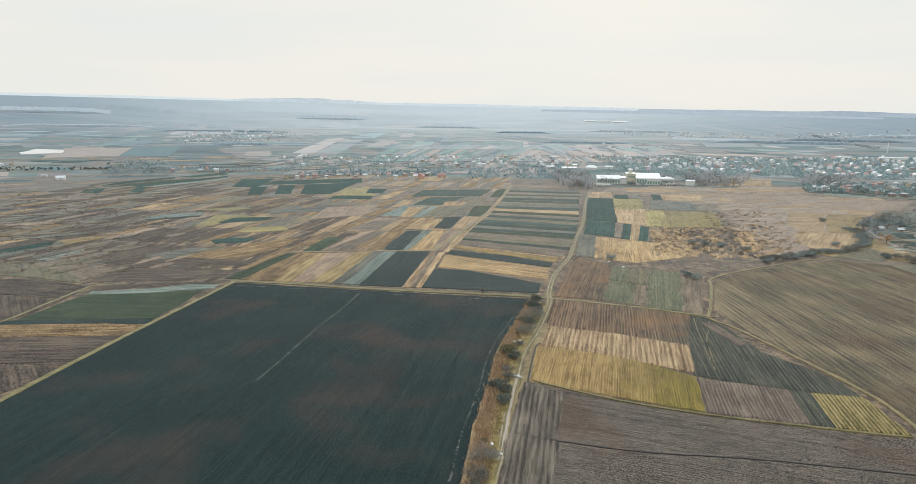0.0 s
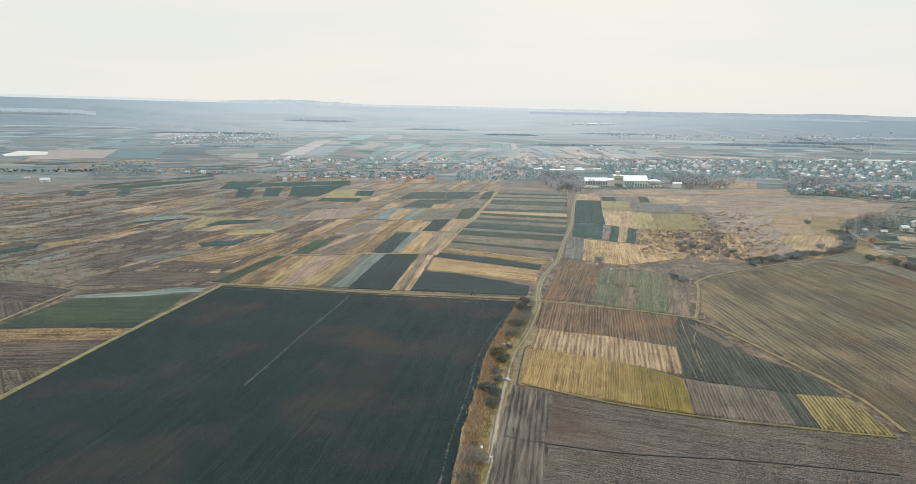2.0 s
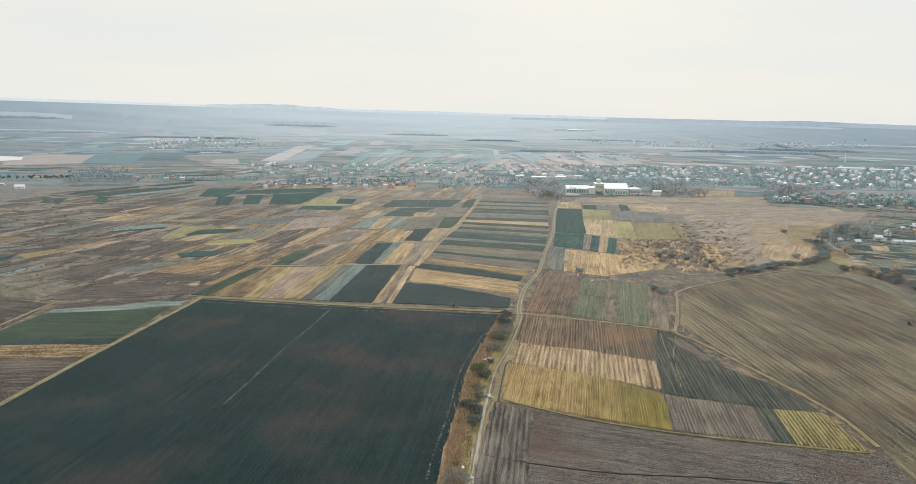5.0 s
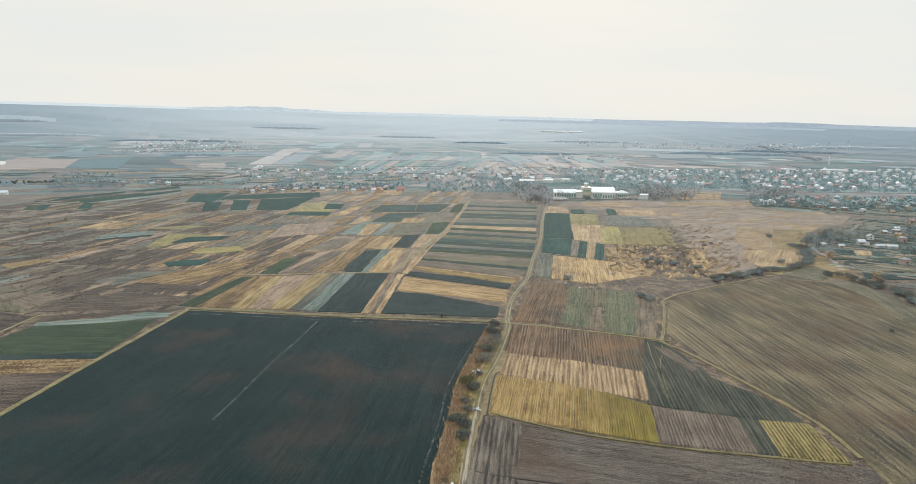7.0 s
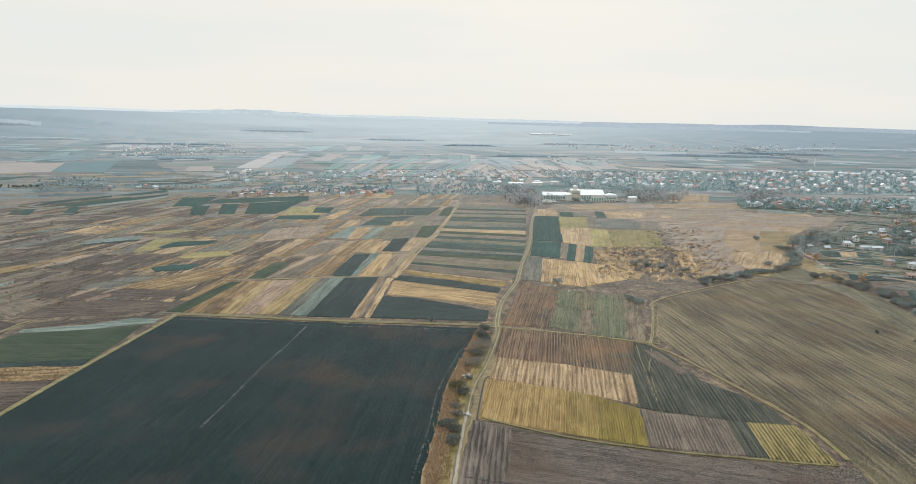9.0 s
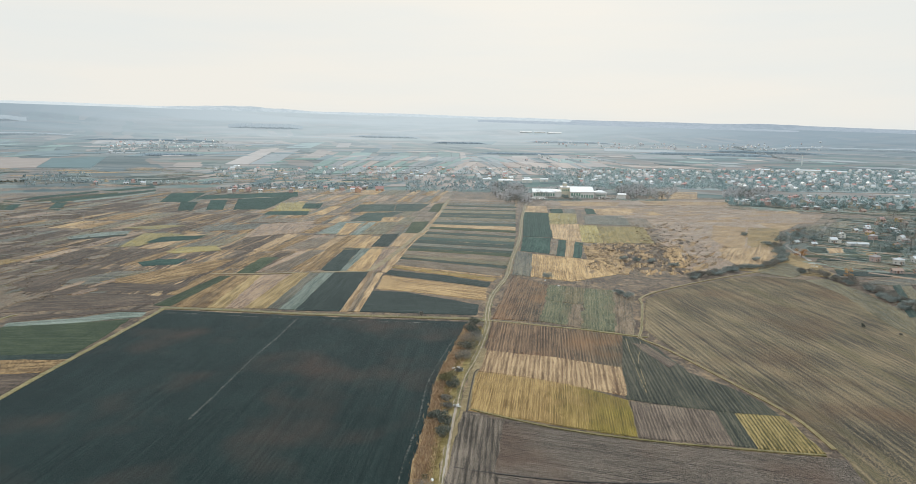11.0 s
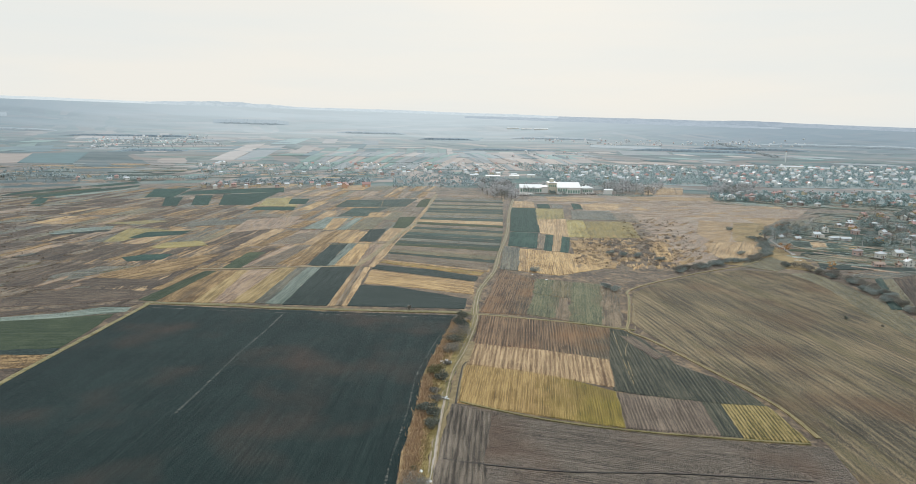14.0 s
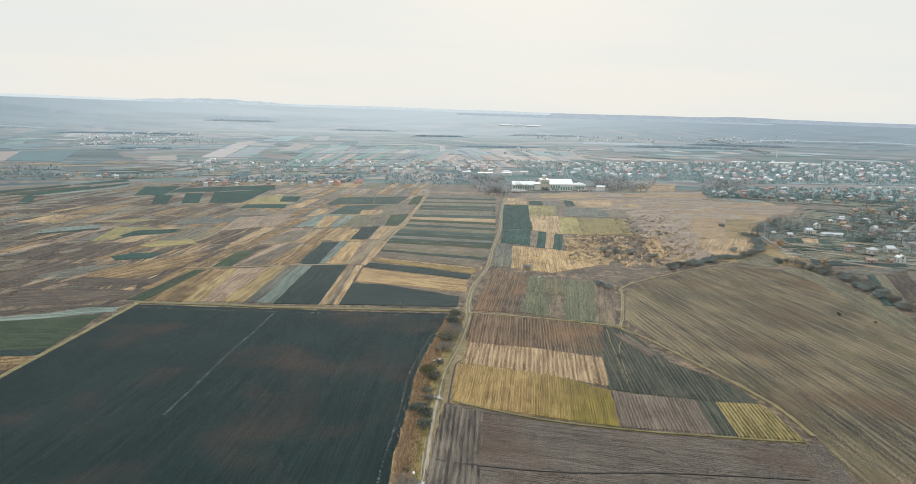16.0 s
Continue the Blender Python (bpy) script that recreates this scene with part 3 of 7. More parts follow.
plot("fallow_plot", "olive", [(105.6, 373.1), (115.7, 365.8), (130.2, 405.9), (119.6, 413.0)], rows=1.5, turn=73, edge=0.8)
plot("brassica_field", "teal", [(82.0, 334.2), (94.9, 326.0), (109.9, 367.3), (97.1, 378.4)], rows=1.5, turn=73, use=WEEDY, edge=0.8, label="blue-green brassicas in gappy rows")
plot("fallow_plot", "brown", [(94.9, 326.0), (100.9, 319.2), (115.7, 365.8), (109.9, 367.3)], edge=0.8)
plot("fallow_plot", "olive", [(101.5, 319.2), (116.9, 311.6), (147.2, 398.9), (129.8, 405.9)], rows=1.5, turn=73, use=WEEDY, edge=0.8, label="olive-green weedy brassicas with brown gaps")
plot("fallow_plot", "brown", [(116.9, 311.6), (123.5, 303.4), (156.5, 389.0), (147.2, 398.9)], edge=0.9)
plot("fallow_plot", "olive", [(294.5, 415.4), (291.9, 375.3), (271.0, 310.0), (260.2, 264.5), (254.2, 236.1), (287.1, 268.3), (288.5, 294.7), (300.7, 336.1), (310.6, 383.0), (313.3, 419.1)])
plot("ploughed_field", "umber", [(-217.2, 378.0), (-166.6, 381.7), (-139.6, 390.4), (-140.1, 408.3), (-182.9, 421.1), (-215.6, 409.4)])
plot("fallow_plot", "umber", [(-217.4, 412.9), (-184.4, 424.8), (-136.8, 422.2), (-133.4, 437.2), (-183.3, 451.9), (-215.4, 432.7)])
plot("ploughed_field", "brown", [(-282.8, 430.0), (-223.2, 382.5), (-219.3, 412.9), (-266.5, 453.2)])
plot("stubble_field", "grey", [(-213.2, 436.5), (-184.9, 456.1), (-153.8, 484.5), (-197.1, 487.6), (-218.3, 460.8)])
plot("crop_field", "deep", [(135.7, 626.6), (163.7, 618.4), (209, 814), (179, 828)])
plot("fallow_plot", "tan", [(179, 828), (210, 821), (225, 893), (197, 902)])
plot("crop_field", "deep", [(116.3, 547.3), (137.9, 532.2), (160.4, 614.6), (134.9, 622.7)])
plot("meadow_plot", "lime", [(184, 711), (216, 710), (243, 807), (209, 814)])
plot("stubble_field", "tan", [(162.7, 614.6), (182.7, 585.2), (218, 710), (184, 711)])
plot("ploughed_field", "brown", [(138.3, 532.2), (142.0, 523.6), (165.9, 603.3), (159.6, 607.1)])
plot("crop_field", "deep", [(142.0, 523.6), (147.7, 518.0), (172.1, 599.5), (165.9, 603.3)])
plot("fallow_plot", "tan", [(147.7, 518.0), (153.7, 515.2), (178.3, 592.3), (172.1, 599.5)])
plot("crop_field", "deep", [(153.7, 515.2), (159.2, 509.8), (183.8, 585.2), (178.3, 592.3)])
plot("stubble_field", "straw", [(102.2, 445.5), (127.3, 427.5), (166.3, 446.6), (173.4, 491.6), (155.9, 509.8), (123.1, 532.4)])
plot("stubble_field", "grey", [(90.1, 451.9), (102.2, 445.5), (123.1, 532.4), (112.8, 547.4)])
plot("meadow_plot", "lime", [(184.9, 588.7), (202.6, 581.5), (235, 700), (216, 705)])
plot("meadow_plot", "moss", [(204.2, 581.4), (251.1, 577.3), (284, 685), (233, 690)])
plot("crop_field", "deep", [(213, 814), (229, 814), (239, 862), (223, 863)])
plot("stubble_field", "grey", [(232, 814), (245, 814), (256, 855), (243, 862)])
plot("crop_field", "deep", [(256, 800), (268, 800), (285, 869), (274, 869)])
plot("fallow_plot", "tan", [(270, 794), (315, 787), (336, 861), (285, 869)])
plot("stubble_field", "grey", [(226, 710), (274, 694), (297, 781), (248, 788)])
plot("ploughed_field", "brown", [(273, 690), (291, 671), (315, 751), (294, 769)])
plot("stubble_field", "straw", [(219.7, 467.3), (231.5, 467.1), (263.2, 551.2), (251.4, 551.4)])
plot("fallow_plot", "tan", [(280.6, 502.7), (274.2, 466.5), (309.7, 470.5), (362.7, 549.7), (298.2, 544.5)])
plot("fallow_plot", "olive", [(274.5, 444.9), (290.7, 425.0), (316.1, 444.3), (320.8, 477.3), (291.6, 466.2)])
plot("fallow_plot", "red", [(380, 780), (463, 749), (470, 837), (332, 861)])
plot("fallow_plot", "tan", [(416, 986), (497, 985), (555, 1102), (480, 1128)])
plot("fallow_plot", "red", [(411, 707), (496, 696), (567, 777), (425, 811)])
plot("meadow_plot", "yel", [(72.1, 432.1), (76.2, 441.9), (7.6, 489.2), (3.1, 484.5)])
plot("ploughed_field", "dark", [(-2.3, 461.8), (65.6, 415.6), (69.9, 428.3), (41.8, 452.6), (0.8, 475.2)])
plot("stubble_field", "straw", [(-7.6, 416.7), (11.2, 409.4), (58.8, 381.2), (64.5, 413.8), (-2.7, 457.5)])
plot("ploughed_field", "dark", [(-16.6, 362.3), (48.8, 349.4), (53.4, 371.0), (11.1, 406.0), (-9.8, 411.4)])
plot("balk_grass", "tan", [(4, 493), (80, 444), (193, 945), (198, 972), (101, 1013)], tall=0.24, label="dry tan balk grass between narrow strips")
plot("fallow_plot", "red", [(97, 981), (192, 947), (197, 971), (101, 1011)], tall=0.35)
plot("ploughed_field", "brown", [(92, 953), (187, 921), (192, 944), (96, 977)], tall=0.35)
plot("stubble_field", "grey", [(87, 923), (181, 893), (186, 918), (92, 950)], tall=0.35)
plot("crop_field", "dgreen", [(83, 899), (176, 870), (181, 890), (87, 920)], tall=0.35)
plot("ploughed_field", "brown", [(78, 872), (172, 848), (176, 867), (83, 895)], tall=0.35)
plot("crop_field", "dgreen", [(75, 853), (168, 831), (171, 845), (78, 869)], tall=0.35)
plot("fallow_plot", "olive", [(71, 829), (163, 808), (168, 828), (75, 850)], tall=0.35)
plot("crop_field", "dgreen", [(67, 806), (157, 777), (163, 805), (71, 826)], tall=0.35)
plot("crop_field", "dgreen", [(63, 784), (153, 756), (157, 774), (67, 803)], tall=0.35)
plot("fallow_plot", "olive", [(59, 763), (149, 737), (152, 754), (62, 782)], tall=0.35)
plot("stubble_field", "grey", [(55, 741), (145, 718), (149, 735), (58, 761)], tall=0.35)
plot("crop_field", "dgreen", [(51, 720), (140, 694), (145, 716), (54, 739)], tall=0.35)
plot("fallow_plot", "tan", [(48, 702), (134.9, 666.0), (140, 692), (51, 718)], tall=0.35)
plot("crop_field", "green", [(44.7, 683.2), (131.5, 648.7), (134.6, 664.2), (48, 700)], tall=0.35)
plot("ploughed_field", "brown", [(42.0, 667.4), (127.4, 628.3), (131.2, 647.0), (44.6, 681.4)], tall=0.35)
plot("crop_field", "dgreen", [(37.7, 650.1), (123.9, 612.9), (127.1, 626.7), (41.9, 665.6)], tall=0.35)
plot("fallow_plot", "olive", [(33.6, 633.7), (119.7, 594.6), (123.6, 611.4), (37.6, 648.4)], tall=0.35)
plot("crop_field", "dgreen", [(28.7, 614.3), (115.3, 575.7), (119.4, 593.2), (33.5, 632.1)], tall=0.35)
plot("crop_field", "dgreen", [(24.3, 596.0), (111.1, 557.9), (115.0, 574.3), (28.6, 612.8)], tall=0.35)
plot("stubble_field", "grey", [(21.6, 582.2), (108.2, 545.6), (110.9, 556.6), (24.3, 594.6)], tall=0.35)
plot("crop_field", "dgreen", [(18.7, 567.3), (105.0, 533.9), (108.0, 544.4), (21.6, 580.8)], tall=0.35)
plot("crop_field", "green", [(16.5, 556.2), (101.3, 519.8), (104.8, 532.7), (18.6, 566.0)], tall=0.35)
plot("ploughed_field", "brown", [(13.3, 538.2), (96.0, 500.1), (101.1, 518.7), (16.5, 555.0)], tall=0.35)
plot("fallow_plot", "olive", [(11.4, 526.7), (91.7, 484.1), (95.8, 499.1), (13.3, 537.0)], tall=0.35)
plot("crop_field", "dgreen", [(10.0, 518.5), (88.6, 472.5), (91.5, 483.2), (11.3, 525.6)], tall=0.35)
plot("ploughed_field", "brown", [(5.0, 495.2), (79.5, 446.7), (88.4, 471.6), (10.0, 517.4)], tall=0.35)
plot("crop_field", "green", [(-138.6, 387.3), (-127.6, 384.1), (-111.3, 463.5), (-119.8, 463.6)])
plot("stubble_field", "bronze", [(-127.6, 384.1), (-106.1, 379.3), (-96.7, 465.5), (-111.3, 463.5)])
plot("fallow_plot", "stalk", [(-106.1, 379.3), (-95.2, 377.6), (-90.3, 465.4), (-96.7, 465.5)])
plot("stubble_field", "red", [(-95.2, 377.6), (-84.3, 376.0), (-70.0, 467.3), (-90.3, 465.4)])
plot("fallow_plot", "stalk", [(-84.3, 376.0), (-70.8, 374.4), (-56.7, 471.5), (-69.4, 469.5)])
plot("stubble_field", "grey", [(-70.8, 374.4), (-63.7, 371.4), (-49.7, 471.4), (-56.7, 471.5)])
plot("cabbage_field", "teal", [(-63.7, 371.4), (-54.2, 369.8), (-39.2, 475.8), (-49.3, 471.4)])
plot("ploughed_field", "dark", [(-53.6, 368.4), (-28.3, 363.9), (-14.0, 470.9), (-38.8, 475.8)])
plot("fallow_plot", "tan", [(-28.2, 362.5), (-24.4, 362.4), (-11.0, 470.8), (-14.0, 470.9)])
plot("ploughed_field", "brown", [(-24.1, 362.4), (-20.4, 362.4), (-7.9, 470.8), (-11.0, 470.8)])
plot("fallow_plot", "tan", [(-20.0, 362.4), (-17.3, 362.3), (-4.4, 466.3), (-7.9, 466.3)])
plot("ploughed_field", "dark", [(-50.8, 478.3), (-36.1, 475.7), (-23.4, 571.5), (-37.6, 571.7)])
plot("cabbage_field", "teal", [(-36.1, 475.7), (-30.8, 475.7), (-14.5, 571.4), (-23.4, 571.5)])
plot("stubble_field", "straw", [(-30.8, 475.7), (-15.5, 475.4), (-2.5, 574.5), (-14.5, 571.4)])
plot("fallow_plot", "red", [(-14.0, 470.9), (-5.3, 470.7), (10.7, 574.3), (-1.9, 574.5)])
plot("stubble_field", "bronze", [(-62.9, 476.2), (-51.3, 478.3), (-38.1, 571.7), (-52.8, 565.5)])
plot("ploughed_field", "brown", [(-92.4, 476.6), (-74.8, 476.3), (-53.8, 565.5), (-67.0, 562.5)])
plot("crop_field", "green", [(-110.6, 470.1), (-97.6, 469.9), (-89.0, 532.8), (-102.7, 533.0)])
plot("fallow_plot", "red", [(-97.2, 474.4), (-92.8, 476.6), (-68.0, 562.5), (-76.9, 559.5)])
plot("fallow_plot", "tan", [(-4.5, 470.7), (-1.0, 466.2), (15.7, 564.4), (10.7, 574.3)])
plot("ploughed_field", "dark", [(-14.7, 578.0), (0.2, 577.8), (12.4, 653.1), (-4.4, 649.1)])
plot("stubble_field", "straw", [(-42.0, 575.1), (-28.8, 574.9), (-14.5, 649.2), (-29.2, 645.3)])
plot("fallow_plot", "tan", [(1.8, 577.7), (16.1, 577.5), (31.5, 652.8), (15.5, 657.3)])
plot("crop_field", "green", [(18.5, 657.2), (34.1, 657.0), (48, 744), (29, 739)])
plot("crop_field", "green", [(54, 837), (70, 836), (87, 945), (69, 928)])
plot("crop_field", "dgreen", [(10, 844), (41, 844), (63, 937), (15, 929)])
plot("crop_field", "dgreen", [(-51, 845), (9, 844), (13, 929), (-38, 930)])
plot("crop_field", "dgreen", [(-43, 751), (-8, 751), (21, 837), (-26, 831)])
plot("stubble_field", "straw", [(-9, 740), (4, 740), (12, 785), (-4, 786)])
plot("cabbage_field", "teal", [(-37.6, 649.6), (-28.1, 649.4), (-12, 740), (-21, 740)])
plot("fallow_plot", "olive", [(-25.2, 649.4), (-2.6, 649.1), (14, 739), (-9, 740)])
plot("cabbage_field", "teal", [(-71.8, 658.6), (-41.7, 658.2), (-23, 745), (-54, 746)])
plot("stubble_field", "straw", [(-51.3, 649.8), (-40.0, 649.6), (-28, 735), (-46, 735)])
plot("ploughed_field", "brown", [(-93.8, 569.3), (-62.8, 572.1), (-47.4, 654.0), (-74.1, 625.9)])
plot("crop_field", "deep", [(-271, 870), (-254, 870), (-275, 978), (-299, 978)])
plot("crop_field", "deep", [(-237, 877), (-216, 877), (-240, 1006), (-264, 1006)])
plot("crop_field", "deep", [(-202, 877), (-161, 876), (-149, 1056), (-226, 1016)])
plot("meadow_plot", "lime", [(-150, 861), (-98, 853), (-120, 966), (-153, 958)])
plot("crop_field", "deep", [(-114, 883), (-91, 882), (-92, 948), (-117, 948)])
plot("crop_field", "deep", [(-154, 820), (-100, 812), (-100, 853), (-152, 854)])
plot("ploughed_field", "brown", [(-156, 747), (-108, 747), (-106, 781), (-147, 782)])
plot("crop_field", "deep", [(-329, 979), (-290, 978), (-303, 1128), (-356, 1117)])
plot("crop_field", "deep", [(-291, 1017), (-142, 1056), (-153, 1138), (-291, 1081)])
plot("crop_field", "green", [(-511, 897), (-494, 889), (-541, 1001), (-558, 1011)])
plot("crop_field", "deep", [(-493, 889), (-481, 888), (-519, 991), (-539, 1001)])
plot("crop_field", "deep", [(-440, 888), (-422, 880), (-457, 981), (-472, 981)])
plot("stubble_field", "grey", [(-192, 683), (-133, 696), (-129, 747), (-195, 716)])
plot("fallow_plot", "red", [(-139.6, 638.8), (-91.0, 667.6), (-82, 758), (-139, 731)])
plot("crop_field", "deep", [(-523, 1041), (-481, 1142), (-491, 1166), (-544, 1073), (-536, 991)])
plot("crop_field", "green", [(-494, 1000), (-439, 1112), (-450, 1142), (-513, 1030), (-518, 963)])
plot("crop_field", "deep", [(-474, 976), (-422, 1094), (-397, 1167), (-406, 1192), (-436, 1130), (-492, 1005)])
plot("cabbage_field", "teal", [(-448, 981), (-409, 1060), (-387, 1129), (-393, 1148), (-418, 1083), (-458, 1000)])
plot("crop_field", "deep", [(-457, 1160), (-418, 1229), (-434, 1261), (-489, 1166)])
plot("cabbage_field", "teal", [(-300, 641), (-259, 670), (-264, 693), (-290, 680), (-310, 654)])
plot("ploughed_field", "dark", [(-296.4, 633.2), (-256, 657), (-258, 668), (-302, 641)])
plot("meadow_plot", "lime", [(-221.0, 598.4), (-217.1, 635.9), (-197.0, 656.2), (-216, 670), (-244, 674), (-237.4, 591.6)])
plot("crop_field", "deep", [(-217.8, 612.8), (-181.2, 631.4), (-179.0, 656.0), (-218.2, 648.2), (-223.6, 616.7)])
plot("meadow_plot", "lime", [(-242, 702), (-218, 727), (-246, 733), (-281, 713)])
plot("crop_field", "deep", [(-185.3, 504.6), (-162.8, 509.4), (-160.6, 531.1), (-182.6, 531.4), (-195.6, 520.5)])
plot("stubble_field", "bronze", [(-150.8, 441.3), (-131.9, 477.2), (-122.3, 533.3), (-154.3, 509.3), (-195.7, 452.1)])
plot("meadow_plot", "yel", [(-301.9, 503.9), (-294.3, 519.4), (-287.8, 541.6), (-305.0, 539.0), (-318.1, 519.7)])
plot("crop_field", "deep", [(-331.8, 458.3), (-320.8, 480.1), (-312.8, 501.5), (-318.8, 517.1), (-334.5, 494.5), (-340.9, 471.4)])
plot("cabbage_field", "teal", [(-275.9, 441.3), (-269.7, 470.3), (-276.9, 481.7), (-282.2, 466.1), (-288.8, 441.5)])
plot("meadow_plot", "lime", [(-178.6, 557.9), (-143.4, 570.1), (-154.5, 593.8), (-182.3, 587.3), (-188.3, 564.4)])
plot("ploughed_field", "umber", [(-264.2, 351.7), (-251.2, 351.5), (-208.3, 339.8), (-212.5, 368.0), (-235.6, 379.8), (-275.8, 387.9), (-289.0, 386.5)])
plot("ploughed_field", "umber", [(-229.6, 303.0), (-219.6, 304.8), (-209.9, 309.5), (-208.9, 338.6), (-249.5, 348.9), (-261.5, 347.9)])
plot("crop_field", "green", [(-209.2, 301.7), (-175.3, 301.2), (-145.1, 303.6), (-142.8, 324.0), (-141.7, 357.5), (-167.7, 352.7), (-201.0, 348.2), (-204.9, 333.9)])
plot("cabbage_field", "teal", [(-201.0, 349.5), (-165.0, 354.0), (-137.0, 362.8), (-137.6, 371.1), (-152.6, 372.7), (-171.8, 362.0), (-202.5, 355.8)])
plot("ploughed_field", "umber", [(-203.2, 357.2), (-153.2, 374.2), (-138.1, 372.5), (-135.5, 378.2), (-164.2, 375.8), (-206.7, 368.0)])
plot("ploughed_field", "dark", [(-226.2, 298.3), (-222.3, 292.8), (-185.6, 294.9), (-145.1, 295.2), (-144.6, 302.7), (-209.1, 300.8)])
plot("fallow_plot", "bronze", [(-216.5, 277.4), (-175.4, 277.6), (-146.2, 278.8), (-144.7, 292.5), (-164.0, 295.5), (-212.0, 293.5), (-225.8, 290.2)])
plot("ploughed_field", "umber", [(-197.9, 245.6), (-178.5, 244.0), (-152.4, 241.8), (-150.0, 254.8), (-148.0, 277.2), (-199.8, 275.6), (-219.3, 274.3)])
plot("ploughed_field", "umber", [(-167.6, 202.4), (-158.5, 214.5), (-153.5, 224.3), (-152.5, 239.9), (-177.2, 242.1), (-197.3, 241.8)])
plot("crop_field", "deep", [(-894, 1269), (-800, 1263), (-717, 1265), (-761, 1332), (-870, 1376), (-938, 1333)])
plot("crop_field", "dgreen", [(-818, 1626), (-702, 1635), (-806, 1984), (-913, 1897)])
plot("fallow_plot", "red", [(-947, 1521), (-820, 1625), (-915, 1897), (-1062, 1820)])
plot("fallow_plot", "olive", [(-290.6, 399.0), (-256.3, 390.6), (-219.1, 375.2), (-247.7, 406.5), (-291.2, 433.8), (-321.8, 444.0)])
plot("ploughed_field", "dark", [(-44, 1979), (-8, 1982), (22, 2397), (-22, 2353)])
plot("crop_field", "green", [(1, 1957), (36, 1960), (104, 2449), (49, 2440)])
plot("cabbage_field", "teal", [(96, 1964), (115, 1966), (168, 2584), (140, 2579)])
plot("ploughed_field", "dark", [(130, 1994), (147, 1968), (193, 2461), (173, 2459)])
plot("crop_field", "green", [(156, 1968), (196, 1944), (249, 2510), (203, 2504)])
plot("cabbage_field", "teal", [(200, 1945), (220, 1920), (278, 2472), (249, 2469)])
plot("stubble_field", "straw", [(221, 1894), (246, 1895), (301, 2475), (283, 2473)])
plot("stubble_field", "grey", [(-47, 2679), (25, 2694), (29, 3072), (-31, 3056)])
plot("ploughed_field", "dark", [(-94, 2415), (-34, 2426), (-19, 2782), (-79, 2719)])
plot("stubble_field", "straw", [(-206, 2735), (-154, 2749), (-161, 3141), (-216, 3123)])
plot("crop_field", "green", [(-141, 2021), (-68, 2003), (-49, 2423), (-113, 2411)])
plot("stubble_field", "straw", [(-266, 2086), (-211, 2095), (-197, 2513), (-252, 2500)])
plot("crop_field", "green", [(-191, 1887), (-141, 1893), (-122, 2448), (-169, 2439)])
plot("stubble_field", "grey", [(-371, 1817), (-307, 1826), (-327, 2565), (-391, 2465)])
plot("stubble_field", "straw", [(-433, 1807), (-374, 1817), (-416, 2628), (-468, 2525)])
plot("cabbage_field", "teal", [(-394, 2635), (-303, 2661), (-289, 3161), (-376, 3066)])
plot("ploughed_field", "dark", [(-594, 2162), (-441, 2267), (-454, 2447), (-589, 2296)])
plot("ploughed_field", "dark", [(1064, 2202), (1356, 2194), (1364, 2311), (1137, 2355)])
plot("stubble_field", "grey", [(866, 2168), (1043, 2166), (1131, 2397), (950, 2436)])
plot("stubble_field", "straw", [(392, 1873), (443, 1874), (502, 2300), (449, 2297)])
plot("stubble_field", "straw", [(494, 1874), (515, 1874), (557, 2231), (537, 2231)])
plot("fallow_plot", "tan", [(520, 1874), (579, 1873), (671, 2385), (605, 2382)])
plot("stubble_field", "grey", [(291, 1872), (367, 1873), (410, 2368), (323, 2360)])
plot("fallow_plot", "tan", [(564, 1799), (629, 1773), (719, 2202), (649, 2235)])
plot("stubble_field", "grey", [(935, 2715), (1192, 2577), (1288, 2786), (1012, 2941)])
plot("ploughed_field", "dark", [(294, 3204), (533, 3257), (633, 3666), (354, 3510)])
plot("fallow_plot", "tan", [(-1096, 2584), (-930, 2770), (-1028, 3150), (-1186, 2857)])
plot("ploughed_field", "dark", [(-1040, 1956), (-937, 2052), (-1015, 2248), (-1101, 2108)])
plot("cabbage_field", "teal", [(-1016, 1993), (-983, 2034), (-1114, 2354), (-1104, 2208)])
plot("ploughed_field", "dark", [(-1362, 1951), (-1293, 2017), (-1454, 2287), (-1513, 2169)])


